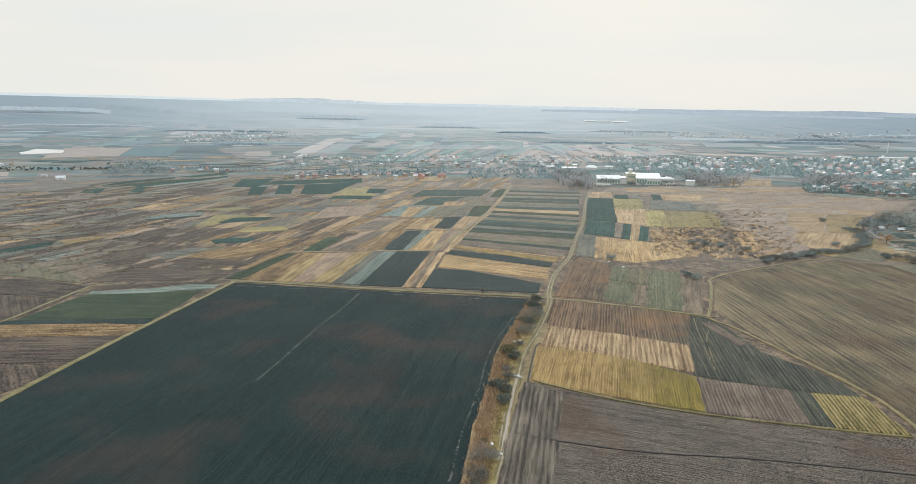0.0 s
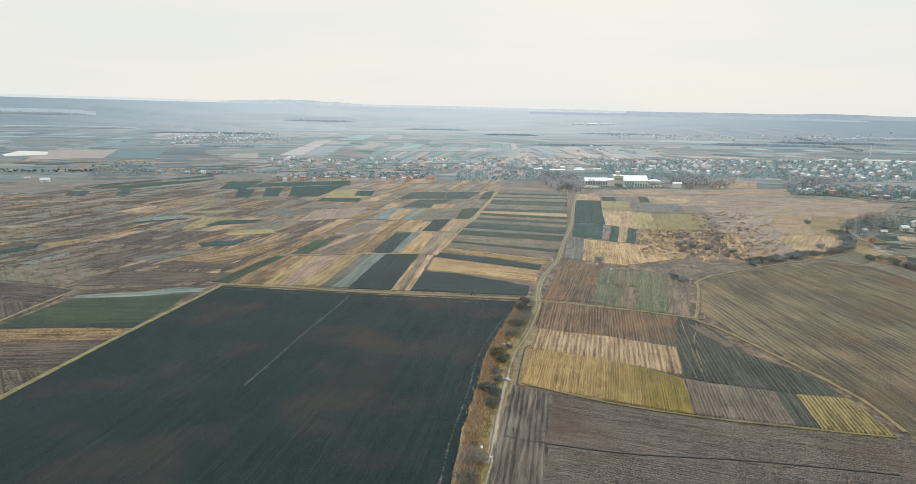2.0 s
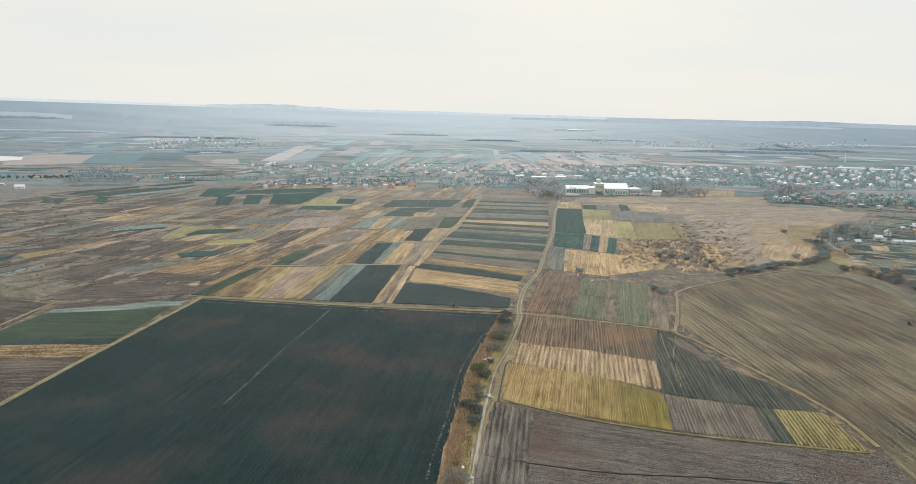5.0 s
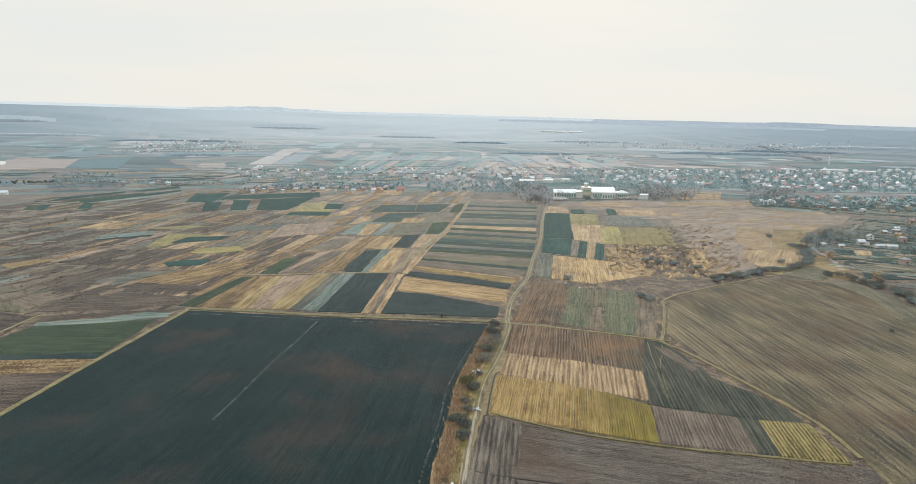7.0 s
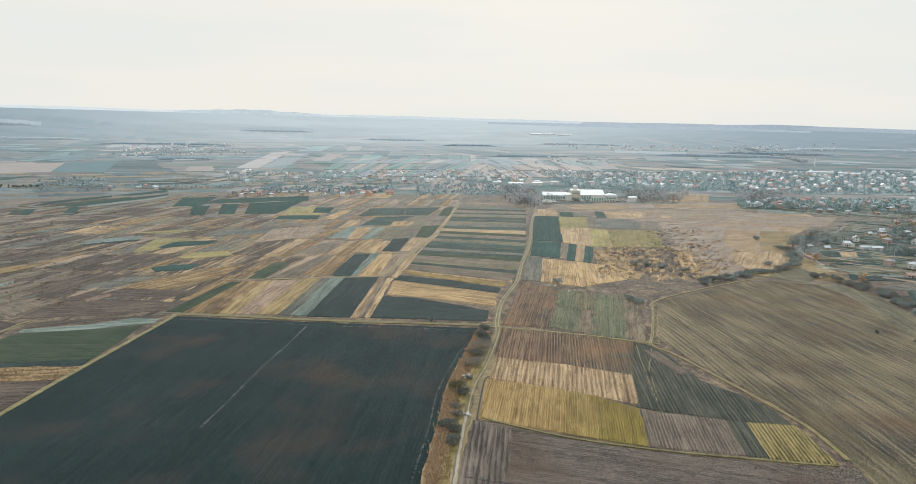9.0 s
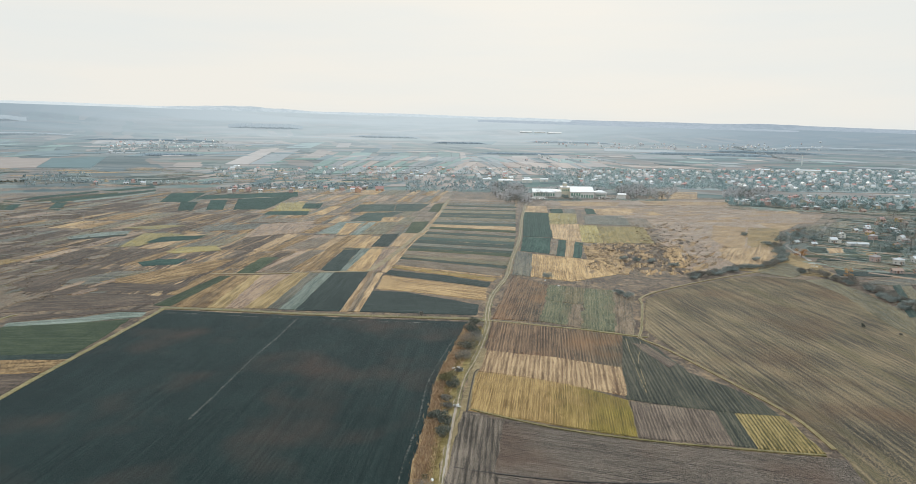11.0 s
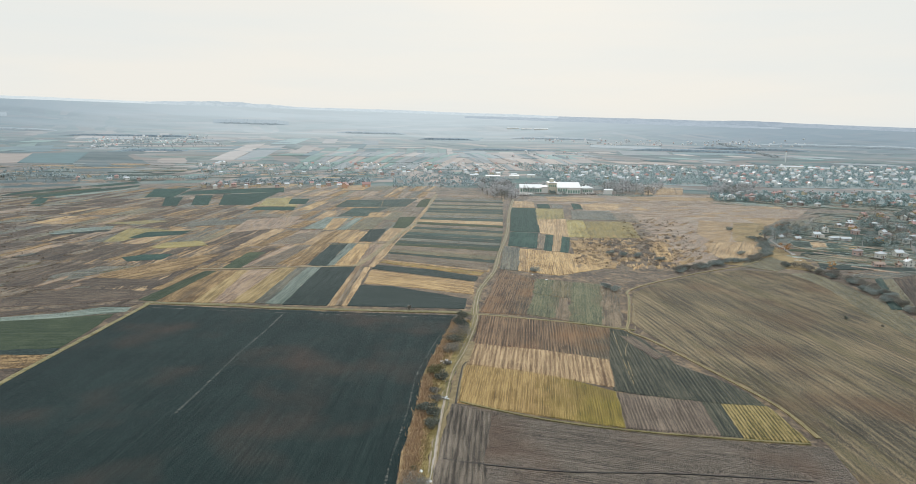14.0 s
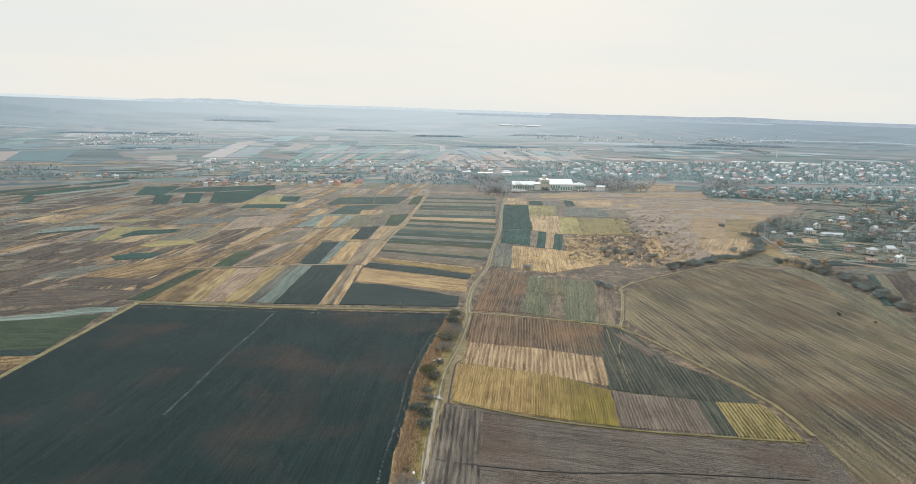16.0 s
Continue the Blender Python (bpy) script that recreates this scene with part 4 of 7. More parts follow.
# ---- long strips of neglected land between the plots ----
def strip_fields():
    rng = random.Random(11)
    ux, uy, vx, vy = math.cos(radians(78)), math.sin(radians(78)), math.cos(radians(-11)), math.sin(radians(-11))
    ox, oy = -10.0, 470.0
    kinds = ["red"] * 6 + ["tan"] * 3 + ["brown"] * 5 + ["olive"] * 2 + ["grey"] * 2 + ["straw"] + ["bronze"] * 4
    dull = ["umber"] * 9 + ["brown"] * 2 + ["grey"] * 3 + ["olive"] * 2 + ["bronze"] * 2
    rest = []
    u = -84.0
    while u < 690:
        length = rng.uniform(62, 105)
        v = -660.0 if u > 60 else -430.0
        while v < -8.0:
            wide = rng.uniform(5, 19)
            x0, y0 = ox + ux * u + vx * v, oy + uy * u + vy * v
            if rng.random() < 0.86 and abs(x0) < 0.86 * y0 and (u > -8 or x0 < -135):
                a, b = rng.uniform(0, 9), length - rng.uniform(1, 12)
                bend = rng.uniform(-4, 4)
                quad = [(x0 + ux * p + vx * q, y0 + uy * p + vy * q) for p, q in ((a, 0.5), (a, wide - 0.5), (b, wide - 0.5 + bend), (b, 0.5 + bend))]
                pool = kinds if x0 > -0.22 * y0 or rng.random() < 0.10 else dull
                if y0 > 700:
                    rest.append((quad, rng.choice(pool), 0.10 + 0.00006 * (v + 700)))
                else:
                    plot("fallow_strip", rng.choice(pool), quad, tall=0.10 + 0.00006 * (v + 700), group="fallow strips", edge=0.9)
            v += wide
        u += length
    m = pose(ox, oy, 0, 0, 0, 78)
    back, used = m.inverted(), sorted(set(kinds + dull))
    me = bpy.data.meshes.new("far_fallow")
    corners = [back @ Vector((x, y, top)) for quad, _, top in rest for x, y in quad]
    me.from_pydata([tuple(c) for c in corners], [], [tuple(range(4 * i + 3, 4 * i - 1, -1)) for i in range(len(rest))])
    for kind in used:
        me.materials.append(LAND[kind])
    for face, (_, kind, _) in zip(me.polygons, rest):
        face.material_index = used.index(kind)
        if face.normal.z < 0:
            face.flip()
    ob = new("far_fallow", me)
    ob.matrix_world = m
    tagged(ob, "narrow brown fallow strips running to the village", "fields", kind="stuff")


strip_fields()


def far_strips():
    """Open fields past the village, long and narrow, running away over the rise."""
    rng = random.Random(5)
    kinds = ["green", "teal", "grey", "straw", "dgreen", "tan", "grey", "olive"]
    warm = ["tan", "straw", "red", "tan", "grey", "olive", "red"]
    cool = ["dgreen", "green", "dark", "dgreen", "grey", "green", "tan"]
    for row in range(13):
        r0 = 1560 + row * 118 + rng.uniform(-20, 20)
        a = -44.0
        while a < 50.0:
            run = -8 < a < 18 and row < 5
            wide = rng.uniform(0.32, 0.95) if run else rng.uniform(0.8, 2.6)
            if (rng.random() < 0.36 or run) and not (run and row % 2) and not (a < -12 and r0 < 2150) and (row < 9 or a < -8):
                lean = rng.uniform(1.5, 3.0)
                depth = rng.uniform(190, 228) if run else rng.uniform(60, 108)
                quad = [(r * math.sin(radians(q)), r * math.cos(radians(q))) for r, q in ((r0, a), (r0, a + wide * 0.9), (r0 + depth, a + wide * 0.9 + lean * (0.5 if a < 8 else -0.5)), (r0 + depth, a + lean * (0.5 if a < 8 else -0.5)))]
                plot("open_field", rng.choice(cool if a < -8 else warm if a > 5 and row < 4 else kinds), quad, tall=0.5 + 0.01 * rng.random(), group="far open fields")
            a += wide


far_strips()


# ---- tracks, verges and field edges ----
def curve_points(pts, step=4.0):
    """A smooth line through the plan points."""
    res = []
    n = len(pts)
    for i in range(n - 1):
        p0, p1, p2, p3 = (Vector(pts[max(0, min(n - 1, k))]) for k in (i - 1, i, i + 1, i + 2))
        m = max(2, int((p2 - p1).length / step))
        for k in range(m):
            t = k / m
            res.append(0.5 * ((2 * p1) + (p2 - p0) * t + (2 * p0 - 5 * p1 + 4 * p2 - p3) * t * t + (3 * p1 - p0 - 3 * p2 + p3) * t ** 3))
    res.append(Vector(pts[-1]))
    return res


def ribbon(name, pts, width, top, mat, label, cat, parent=None, offset=0.0, ragged=0.15, step=4.0, seed=1, kind="structure", gaps=0.0):
    rng = random.Random(seed)
    line = curve_points([p[:2] for p in pts], step)
    verts, faces = [], []
    for i, p in enumerate(line):
        d = (line[min(i + 1, len(line) - 1)] - line[max(i - 1, 0)]).normalized()
        side = Vector((d.y, -d.x))
        w = width * 0.5
        a = p + side * (offset - w * rng.uniform(1 - ragged, 1 + ragged))
        b = p + side * (offset + w * rng.uniform(1 - ragged, 1 + ragged))
        h = height(p.x, p.y)
        verts += [(a.x, a.y, h - 0.3), (a.x, a.y, h + top - 0.02), (p.x + side.x * offset, p.y + side.y * offset, h + top), (b.x, b.y, h + top - 0.02), (b.x, b.y, h - 0.3)]
        if i and rng.random() >= gaps:
            k = 5 * i
            faces += [(k - 5 + j, k - 4 + j, k + 1 + j, k + j) for j in range(4)]
    me = mesh_of(name, verts, faces, mat)
    ob = new(name, me)
    if parent:
        ob.parent = parent
        return tagged(ob, label)
    return tagged(ob, label, cat, kind=kind)


TRACK = [(0.5, 90), (6.0, 130), (10.2, 154.4), (14.0, 172.3), (18.5, 199.5), (24.4, 230.0), (30.3, 255.6), (39.6, 282.7), (51.8, 326.6), (55.5, 350.6), (65.8, 393.6), (85.1, 447.8), (103.1, 518.7), (129.3, 615.1), (167.6, 783.1), (203.8, 926.2)]
SIDE = [(300, 462), (276.9, 447.0), (229.0, 424.5), (181.2, 397.5), (158.0, 378.5), (152, 362), (133.0, 316), (126, 300), (131.4, 284.6), (138.5, 250.8), (145.4, 211.7), (145.6, 196), (143.8, 181)]
GRASSY = land("grassy_margin", [(0.12, 0.105, 0.042), (0.195, 0.165, 0.070), (0.29, 0.24, 0.12)], patch=6.0, grain=0.5, streak=4.0)
REED = land("dry_reed", [(0.19, 0.115, 0.052), (0.30, 0.195, 0.092), (0.42, 0.30, 0.16)], patch=4.0, grain=0.4, streak=2.0, weeds=(0.20, 0.17, 0.06))

dirt_track = ribbon("road", TRACK, 3.6, 0.26, GRASSY, "dry grass dirt track with two pale wheel ruts", "track", ragged=0.35, seed=3)
for off, w, sd in ((-0.85, 0.5, 4), (0.85, 0.55, 5)):
    ribbon("rut", TRACK, w, 0.30, RUT, "pale bare earth wheel rut", "", parent=dirt_track, offset=off, ragged=0.3, seed=sd, step=2.0)
ribbon("grass_verge", [(-0.8, 100), (8.2, 154), (12.0, 181), (19.0, 219), (26.5, 252), (36.5, 284), (47.5, 322)], 5.0, 0.315, land("olive_gold_grass", [(0.125, 0.092, 0.030), (0.225, 0.170, 0.060), (0.35, 0.27, 0.11)], patch=5.0, grain=0.5, streak=3.0), "olive-gold grass verge beside the wheel ruts", "verge", ragged=0.35, seed=41)
ribbon("grass_verge", [(18.2, 181), (21.5, 200), (26.4, 222), (30.6, 240), (35.2, 260), (40.8, 276), (45, 292)], 3.0, 0.27, VERGE, "tan grass verge between track and plots", "verge", ragged=0.4, seed=42)
ribbon("puddled_rut", [(12.5, 166), (14.6, 175.0), (18.9, 199.5), (22.0, 216), (24.6, 229.0)], 0.5, 0.31, plain("wet_clay", (0.25, 0.21, 0.17), 0.5), "whitish worn clay between the ruts", "", parent=dirt_track, ragged=0.7, step=1.5, seed=8)
side_track = ribbon("road", SIDE, 1.2, 0.34, GRASSY, "grassy field track round the harvested hill", "track", ragged=0.3, seed=6)
for off, sd in ((-0.6, 7), (0.6, 9)):
    ribbon("rut", SIDE, 0.35, 0.38, VERGE, "dry yellow wheel rut", "", parent=side_track, offset=off, ragged=0.5, seed=sd, step=3.0)
ribbon("field_margin", [(-131.0, 379.2), (-130.6, 372), (-146.6, 269.3), (-154.6, 206.7), (-160, 165), (-174, 40)], 2.6, 0.32, GRASSY, "yellow-green grass margin along the dark field", "field margin", seed=12)
ribbon("field_margin", [(-132.5, 380.0), (-90, 371.5), (-51.0, 360.5), (16.1, 347.5), (52.0, 340.0)], 4.0, 0.33, GRASSY, "yellow-green grass headland above the dark field", "field margin", seed=13)
ribbon("field_margin", [(-206, 372), (-210.3, 365.3), (-212.9, 328.4), (-215.1, 298.1), (-226, 270)], 1.6, 0.32, GRASSY, "dry grass path between small plots", "field margin", seed=14)
ribbon("field_margin", [(29.5, 223.6), (55.6, 206.2), (82.2, 194.4), (113.2, 184.6), (138.5, 177.6)], 0.9, 0.36, GRASSY, "thin green grass balk between two plots", "field margin", seed=15)
ribbon("field_margin", [(46, 337.6), (57, 335.9), (98, 318.2), (120, 306), (130, 301)], 1.8, 0.36, GRASSY, "green grass balk beside brown soil", "field margin", seed=16)
ribbon("field_margin", [(-14.5, 472), (0, 520), (30, 640), (62, 760), (80, 900), (100, 1010)], 5.0, 0.3, VERGE, "tan dry grass path along narrow strips", "field margin", seed=17)
ribbon("field_margin", [(-128, 472), (-90, 470), (-50, 472), (-15, 471)], 3.0, 0.33, VERGE, "tan dry grass balk across the strips", "field margin", seed=18)
ribbon("field_margin", [(-40, 566), (10, 567), (50, 560)], 3.0, 0.33, VERGE, "tan dry grass balk across the strips", "field margin", seed=19)
ribbon("ditch", [(27.6, 221.5), (31.4, 240), (36.0, 260.5), (38.8, 264.5)], 0.6, 0.35, plain("ditch_mud", (0.035, 0.029, 0.022), 0.8), "narrow dark ditch beside the yellow plot", "ditch", seed=20)
PALE = land("pale_weeds", [(0.035, 0.043, 0.040), (0.075, 0.083, 0.075), (0.17, 0.17, 0.15)], patch=3.0, grain=0.4, sheen=0.1)
ribbon("weed_line", [(-50.4, 352.2), (-55, 322), (-61.8, 288.5), (-67, 255), (-71.8, 224.7)], 0.7, 0.29, PALE, "broken pale line of weeds across ploughed soil", "weeds", ragged=1.2, step=0.6, seed=21, gaps=0.3)
ribbon("weed_line", [(-125.7, 369.0), (-49.6, 350.5), (37.0, 331.8)], 1.1, 0.292, PALE, "broken pale line of weeds near the headland", "weeds", ragged=1.2, step=0.8, seed=22, gaps=0.35)
ribbon("weed_line", [(33, 311), (16.5, 256), (10, 219), (2.6, 181), (-1.4, 154), (-10, 105)], 0.45, 0.29, PALE, "pale straggling weeds at the dark field's edge", "weeds", ragged=1.6, step=0.7, seed=23, gaps=0.4)
for seed, pts in ((25, [(128, 318), (122, 290), (112, 268), (104, 240)]), (26, [(150, 352), (140, 325), (130, 300)]), (27, [(118, 300), (108, 262), (101, 232)])):
    ribbon("wheel_mark", pts, 0.35, 0.40, VERGE, "thin pale wheel mark crossing stubble", "wheel mark", ragged=0.6, step=2.0, seed=seed, gaps=0.2)
ribbon("tractor_furrow", [(18.7, 182.3), (27.1, 178.4), (54.5, 170.0), (86.1, 165.2), (124.2, 156.4)], 0.5, 0.42, plain("damp_furrow", (0.030, 0.026, 0.023), 0.8), "dark wheel furrow crossing the ridged field", "furrow", ragged=0.6, step=2.0, seed=24)
# dry reed and grass strip between the dark field and the track
plot("reed_strip", "red", [(41.5, 332), (19.8, 257.2), (13.2, 219.1), (6.0, 181.3), (2.3, 154.5), (-7, 100), (0, 100), (7.5, 150), (13.0, 185), (19.5, 222), (27.0, 256), (36.5, 284), (47.5, 322)], turn=80, tall=0.3, label="reddish dry reeds and grass beside the track", group="verges", cat="reeds", use=REED)


# ---- plants ----
BARK = plain("grey_bark", (0.18, 0.175, 0.16), 0.9)
TWIG = leafy("bare_twigs", [(0.115, 0.112, 0.092), (0.18, 0.172, 0.145), (0.27, 0.25, 0.21)])
DARKLEAF = leafy("dark_bush", [(0.050, 0.068, 0.058), (0.085, 0.102, 0.082), (0.145, 0.150, 0.112)])
OLIVELEAF = leafy("olive_bush", [(0.085, 0.085, 0.035), (0.135, 0.13, 0.055), (0.20, 0.18, 0.08)])
ORANGE = leafy("orange_leaves", [(0.30, 0.135, 0.045), (0.42, 0.21, 0.07), (0.52, 0.31, 0.12)])
NEEDLE = leafy("dark_needles", [(0.022, 0.042, 0.034), (0.036, 0.06, 0.045), (0.055, 0.08, 0.06)])
DRYGRASS = leafy("dry_stalks", [(0.36, 0.235, 0.135), (0.52, 0.365, 0.215), (0.64, 0.49, 0.30)])
# village and far trees: haze paleness mixed into the leaf colour
MIXED = leafy("hazed_branches", [(0.32, 0.395, 0.415), (0.405, 0.485, 0.50), (0.52, 0.585, 0.59)])


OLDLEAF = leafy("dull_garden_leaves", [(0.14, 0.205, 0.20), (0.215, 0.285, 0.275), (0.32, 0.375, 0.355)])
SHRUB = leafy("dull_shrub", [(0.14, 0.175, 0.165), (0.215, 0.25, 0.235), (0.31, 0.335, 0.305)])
TEALTWIG = leafy("teal_twigs", [(0.155, 0.205, 0.205), (0.235, 0.285, 0.28), (0.33, 0.375, 0.36)])
# village leaves, poplar twigs and far branches also carry haze in their colour
VILLAGELEAF = leafy("hazed_village_leaves", [(0.215, 0.325, 0.33), (0.295, 0.405, 0.405), (0.385, 0.475, 0.465)])
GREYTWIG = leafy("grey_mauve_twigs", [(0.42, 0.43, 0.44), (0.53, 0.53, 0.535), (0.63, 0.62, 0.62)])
HAZED_LEAF = leafy("haze_tinted_branches", [(0.42, 0.47, 0.485), (0.47, 0.51, 0.525), (0.52, 0.555, 0.565)])


def leaf_cloud(rng, blobs, count, size, thin=1.0, rise=0.0):
    """Many small flat leaves or twigs, gathered in uneven clumps."""
    verts, faces = [], []
    for _ in range(count):
        bx, by, bz, br, bh = blobs[rng.randrange(len(blobs))]
        d = Vector((rng.gauss(0, 1), rng.gauss(0, 1), rng.gauss(0, 1))).normalized() * rng.random() ** 0.4
        c = Vector((bx + d.x * br, by + d.y * br, max(0.05, bz + d.z * bh)))
        a = Vector((rng.gauss(0, 1), rng.gauss(0, 1), rng.gauss(0, 0.6) + rise)).normalized()
        b = a.cross(Vector((rng.gauss(0, 1), rng.gauss(0, 1), rng.gauss(0, 1)))).normalized()
        s = size * rng.uniform(0.6, 1.4)
        a, b = a * s, b * s * thin
        k = len(verts)
        verts += [c - a - b * 0.4, c - b, c + a, c + b]
        faces.append((k, k + 1, k + 2, k + 3))
    return verts, faces


def tube(bm, path, r0, r1, sides=6):
    rings = []
    n = len(path)
    for i, p in enumerate(path):
        d = (path[min(i + 1, n - 1)] - path[max(i - 1, 0)]).normalized()
        s = d.orthogonal().normalized()
        u = d.cross(s)
        r = r0 + (r1 - r0) * i / (n - 1)
        rings.append([bm.verts.new(p + (s * math.cos(2 * math.pi * k / sides) + u * math.sin(2 * math.pi * k / sides)) * r) for k in range(sides)])
    for a, b in zip(rings, rings[1:]):
        for k in range(sides):
            bm.faces.new((a[k], a[(k + 1) % sides], b[(k + 1) % sides], b[k]))
    bm.faces.new(rings[-1])
    bm.faces.new(rings[0][::-1])


def tree(name, label, tall, spread, mat, seed, count=420, leaf=0.32, thin=0.55, clear=0.25, group="village trees", cat="tree", slim=1.0):
    """A trunk with limbs, and a crown of clumps with gaps."""
    rng = random.Random(seed)
    root = tagged(new(name), label, cat, group)
    bm = bmesh.new()
    lean = Vector((rng.uniform(-0.05, 0.05), rng.uniform(-0.05, 0.05), 1))
    tube(bm, [lean * (tall * 0.8 * k / 4) + Vector((rng.uniform(-0.1, 0.1), rng.uniform(-0.1, 0.1), -0.2 if k == 0 else 0)) for k in range(5)], tall * 0.022 + 0.05, 0.03)
    blobs = []
    for k in range(8):
        z = tall * (clear + (0.85 - clear) * (k + 0.5) / 8)
        a = k * 2.4 + rng.random()
        reach = spread * 0.62 * math.sqrt(max(0.12, 1 - ((z / tall - 0.5) / 0.5) ** 2)) * rng.uniform(0.6, 1.15) * slim
        tip = Vector((math.cos(a) * reach, math.sin(a) * reach, z + tall * 0.10))
        start = lean * (z * 0.72)
        tube(bm, [start, start.lerp(tip, 0.5) + Vector((0, 0, 0.06 * tall)), tip], tall * 0.009 + 0.02, 0.015, 4)
        r = spread * rng.uniform(0.26, 0.42) * slim
        blobs.append((tip.x, tip.y, tip.z, r, tall * rng.uniform(0.09, 0.16)))
    part("trunk", bm, BARK, root)
    v, f = leaf_cloud(rng, blobs, count, leaf, thin, 0.35)
    shared("crown", mesh_of("crown", v, f, mat), root)
    return root


def bush(name, label, wide, tall, mat, seed, count=900, leaf=0.20, thin=0.55, group="hedgerow bushes", cat="bush"):
    rng = random.Random(seed)
    root = tagged(new(name), label, cat, group)
    bm = bmesh.new()
    blobs = []
    for k in range(7):
        a, reach = k * 2.4 + rng.random(), wide * 0.33 * rng.uniform(0.2, 1.1)
        tip = Vector((math.cos(a) * reach, math.sin(a) * reach, tall * rng.uniform(0.35, 0.75)))
        tube(bm, [Vector((tip.x * 0.15, tip.y * 0.15, -0.2)), tip * 0.55, tip], 0.07, 0.02, 5)
        blobs.append((tip.x, tip.y, tip.z, wide * rng.uniform(0.16, 0.28), tall * rng.uniform(0.2, 0.34)))
    part("branchwork", bm, BARK, root)
    v, f = leaf_cloud(rng, blobs, count, leaf, thin, 0.5)
    shared("foliage", mesh_of("foliage", v, f, mat), root)
    return root


def at(ob, x, y, turn=0.0):
    ob.matrix_world = pose(x, y, height(x, y), 0, 0, turn)
    return ob


# hedgerow beside the track
at(bush("hedge_bush", "broad grey thicket of leafless branches", 10.0, 4.8, DARKLEAF, 46, 2000), 43.0, 310.0)
at(bush("hedge_bush", "low brown thorn bush among reeds", 6.0, 2.8, TWIG, 47, 1300, 0.2, 0.35), 20.5, 233.0)
at(bush("hedge_bush", "low brown thorn bush among reeds", 6.0, 2.6, TWIG, 48, 1300, 0.2, 0.35), 21.0, 226.0)
at(bush("hedge_bush", "low brown thorn bush among reeds", 5.0, 2.2, TWIG, 49, 1000, 0.2, 0.35), 29.0, 262.0)
at(bush("hedge_bush", "dark tangled bush among reeds", 7.0, 2.8, DARKLEAF, 50, 1300), 1.0, 137.0)
at(bush("hedge_bush", "dense bare grey-green bush beside the track", 10.5, 5.6, DARKLEAF, 31, 2200), 45.0, 328.0)
at(bush("hedge_bush", "dense bare grey-green bush beside the track", 9.5, 5.0, DARKLEAF, 32, 1900), 41.5, 319.0)
at(bush("hedge_bush", "broad grey thicket of leafless branches", 12.5, 5.8, TWIG, 33, 3000, 0.22, 0.3), 40.5, 302.0)
at(bush("hedge_bush", "broad grey thicket of leafless branches", 11.5, 5.8, DARKLEAF, 34, 2300), 37.0, 289.0)
at(bush("hedge_bush", "broad grey thicket of leafless branches", 11.0, 5.0, TWIG, 35, 2600, 0.22, 0.3), 33.5, 277.0)
at(bush("hedge_bush", "round yellow-olive bush with thinning leaves", 8.0, 5.6, OLIVELEAF, 36, 2300), 22.8, 249.0)
at(bush("hedge_bush", "dark green bush above dry reeds", 7.0, 4.4, DARKLEAF, 37, 1500), 25.0, 244.5)
at(bush("hedge_bush", "dark low bush above dry reeds", 7.0, 3.8, DARKLEAF, 38, 1500), 15.5, 216.5)
at(bush("hedge_bush", "dark low bush above dry reeds", 8.0, 4.4, DARKLEAF, 39, 1900), 18.5, 213.0)
at(bush("hedge_bush", "dark low bush above dry reeds", 7.0, 3.8, DARKLEAF, 40, 1500), 16.8, 204.5)
at(bush("hedge_bush", "large grey leafless bush among reeds", 10.0, 4.4, TWIG, 41, 2000, 0.22, 0.3), 9.0, 166.0)
at(bush("hedge_bush", "large grey leafless bush among reeds", 9.5, 3.8, TWIG, 42, 1700, 0.22, 0.3), 7.0, 157.0)
at(bush("hedge_bush", "dark tangled bush among reeds", 8.0, 3.6, DARKLEAF, 43, 1100), 4.2, 149.0)
at(bush("hedge_bush", "small bare round bush on the headland", 3.6, 3.0, TWIG, 44, 900, 0.2, 0.3), 17.8, 350.0)
at(bush("hedge_bush", "yellow low bush among reeds", 3.0, 1.6, OLIVELEAF, 45, 700, 0.16), 9.5, 176.0)


def tufts(name, label, spots, mat, seed, tall=1.0, blades=7, wide=0.5):
    """Uncountable dry stalks as one mesh."""
    rng = random.Random(seed)
    verts, faces = [], []
    for x, y in spots:
        z = height(x, y) + 0.25
        for _ in range(blades):
            a = rng.uniform(0, 2 * math.pi)
            px, py = x + rng.gauss(0, wide), y + rng.gauss(0, wide)
            h = tall * rng.uniform(0.5, 1.3)
            w = 0.10 + 0.08 * rng.random()
            dx, dy = math.cos(a), math.sin(a)
            k = len(verts)
            verts += [(px - dy * w, py + dx * w, z), (px + dy * w, py - dx * w, z), (px + dx * h * 0.4, py + dy * h * 0.4, z + h)]
            faces.append((k, k + 1, k + 2))
    return tagged(new(name, mesh_of(name, verts, faces, mat)), label, "dry grass", kind="stuff")


def between(line_a, line_b, n, rng):
    a, b = curve_points(line_a), curve_points(line_b)
    for _ in range(n):
        s, t = rng.random(), rng.random()
        i, j = s * (len(a) - 1.001), s * (len(b) - 1.001)
        p = a[int(i)].lerp(a[int(i) + 1], i % 1).lerp(b[int(j)].lerp(b[int(j) + 1], j % 1), t)
        yield p.x + rng.gauss(0, 0.4), p.y + rng.gauss(0, 0.4)


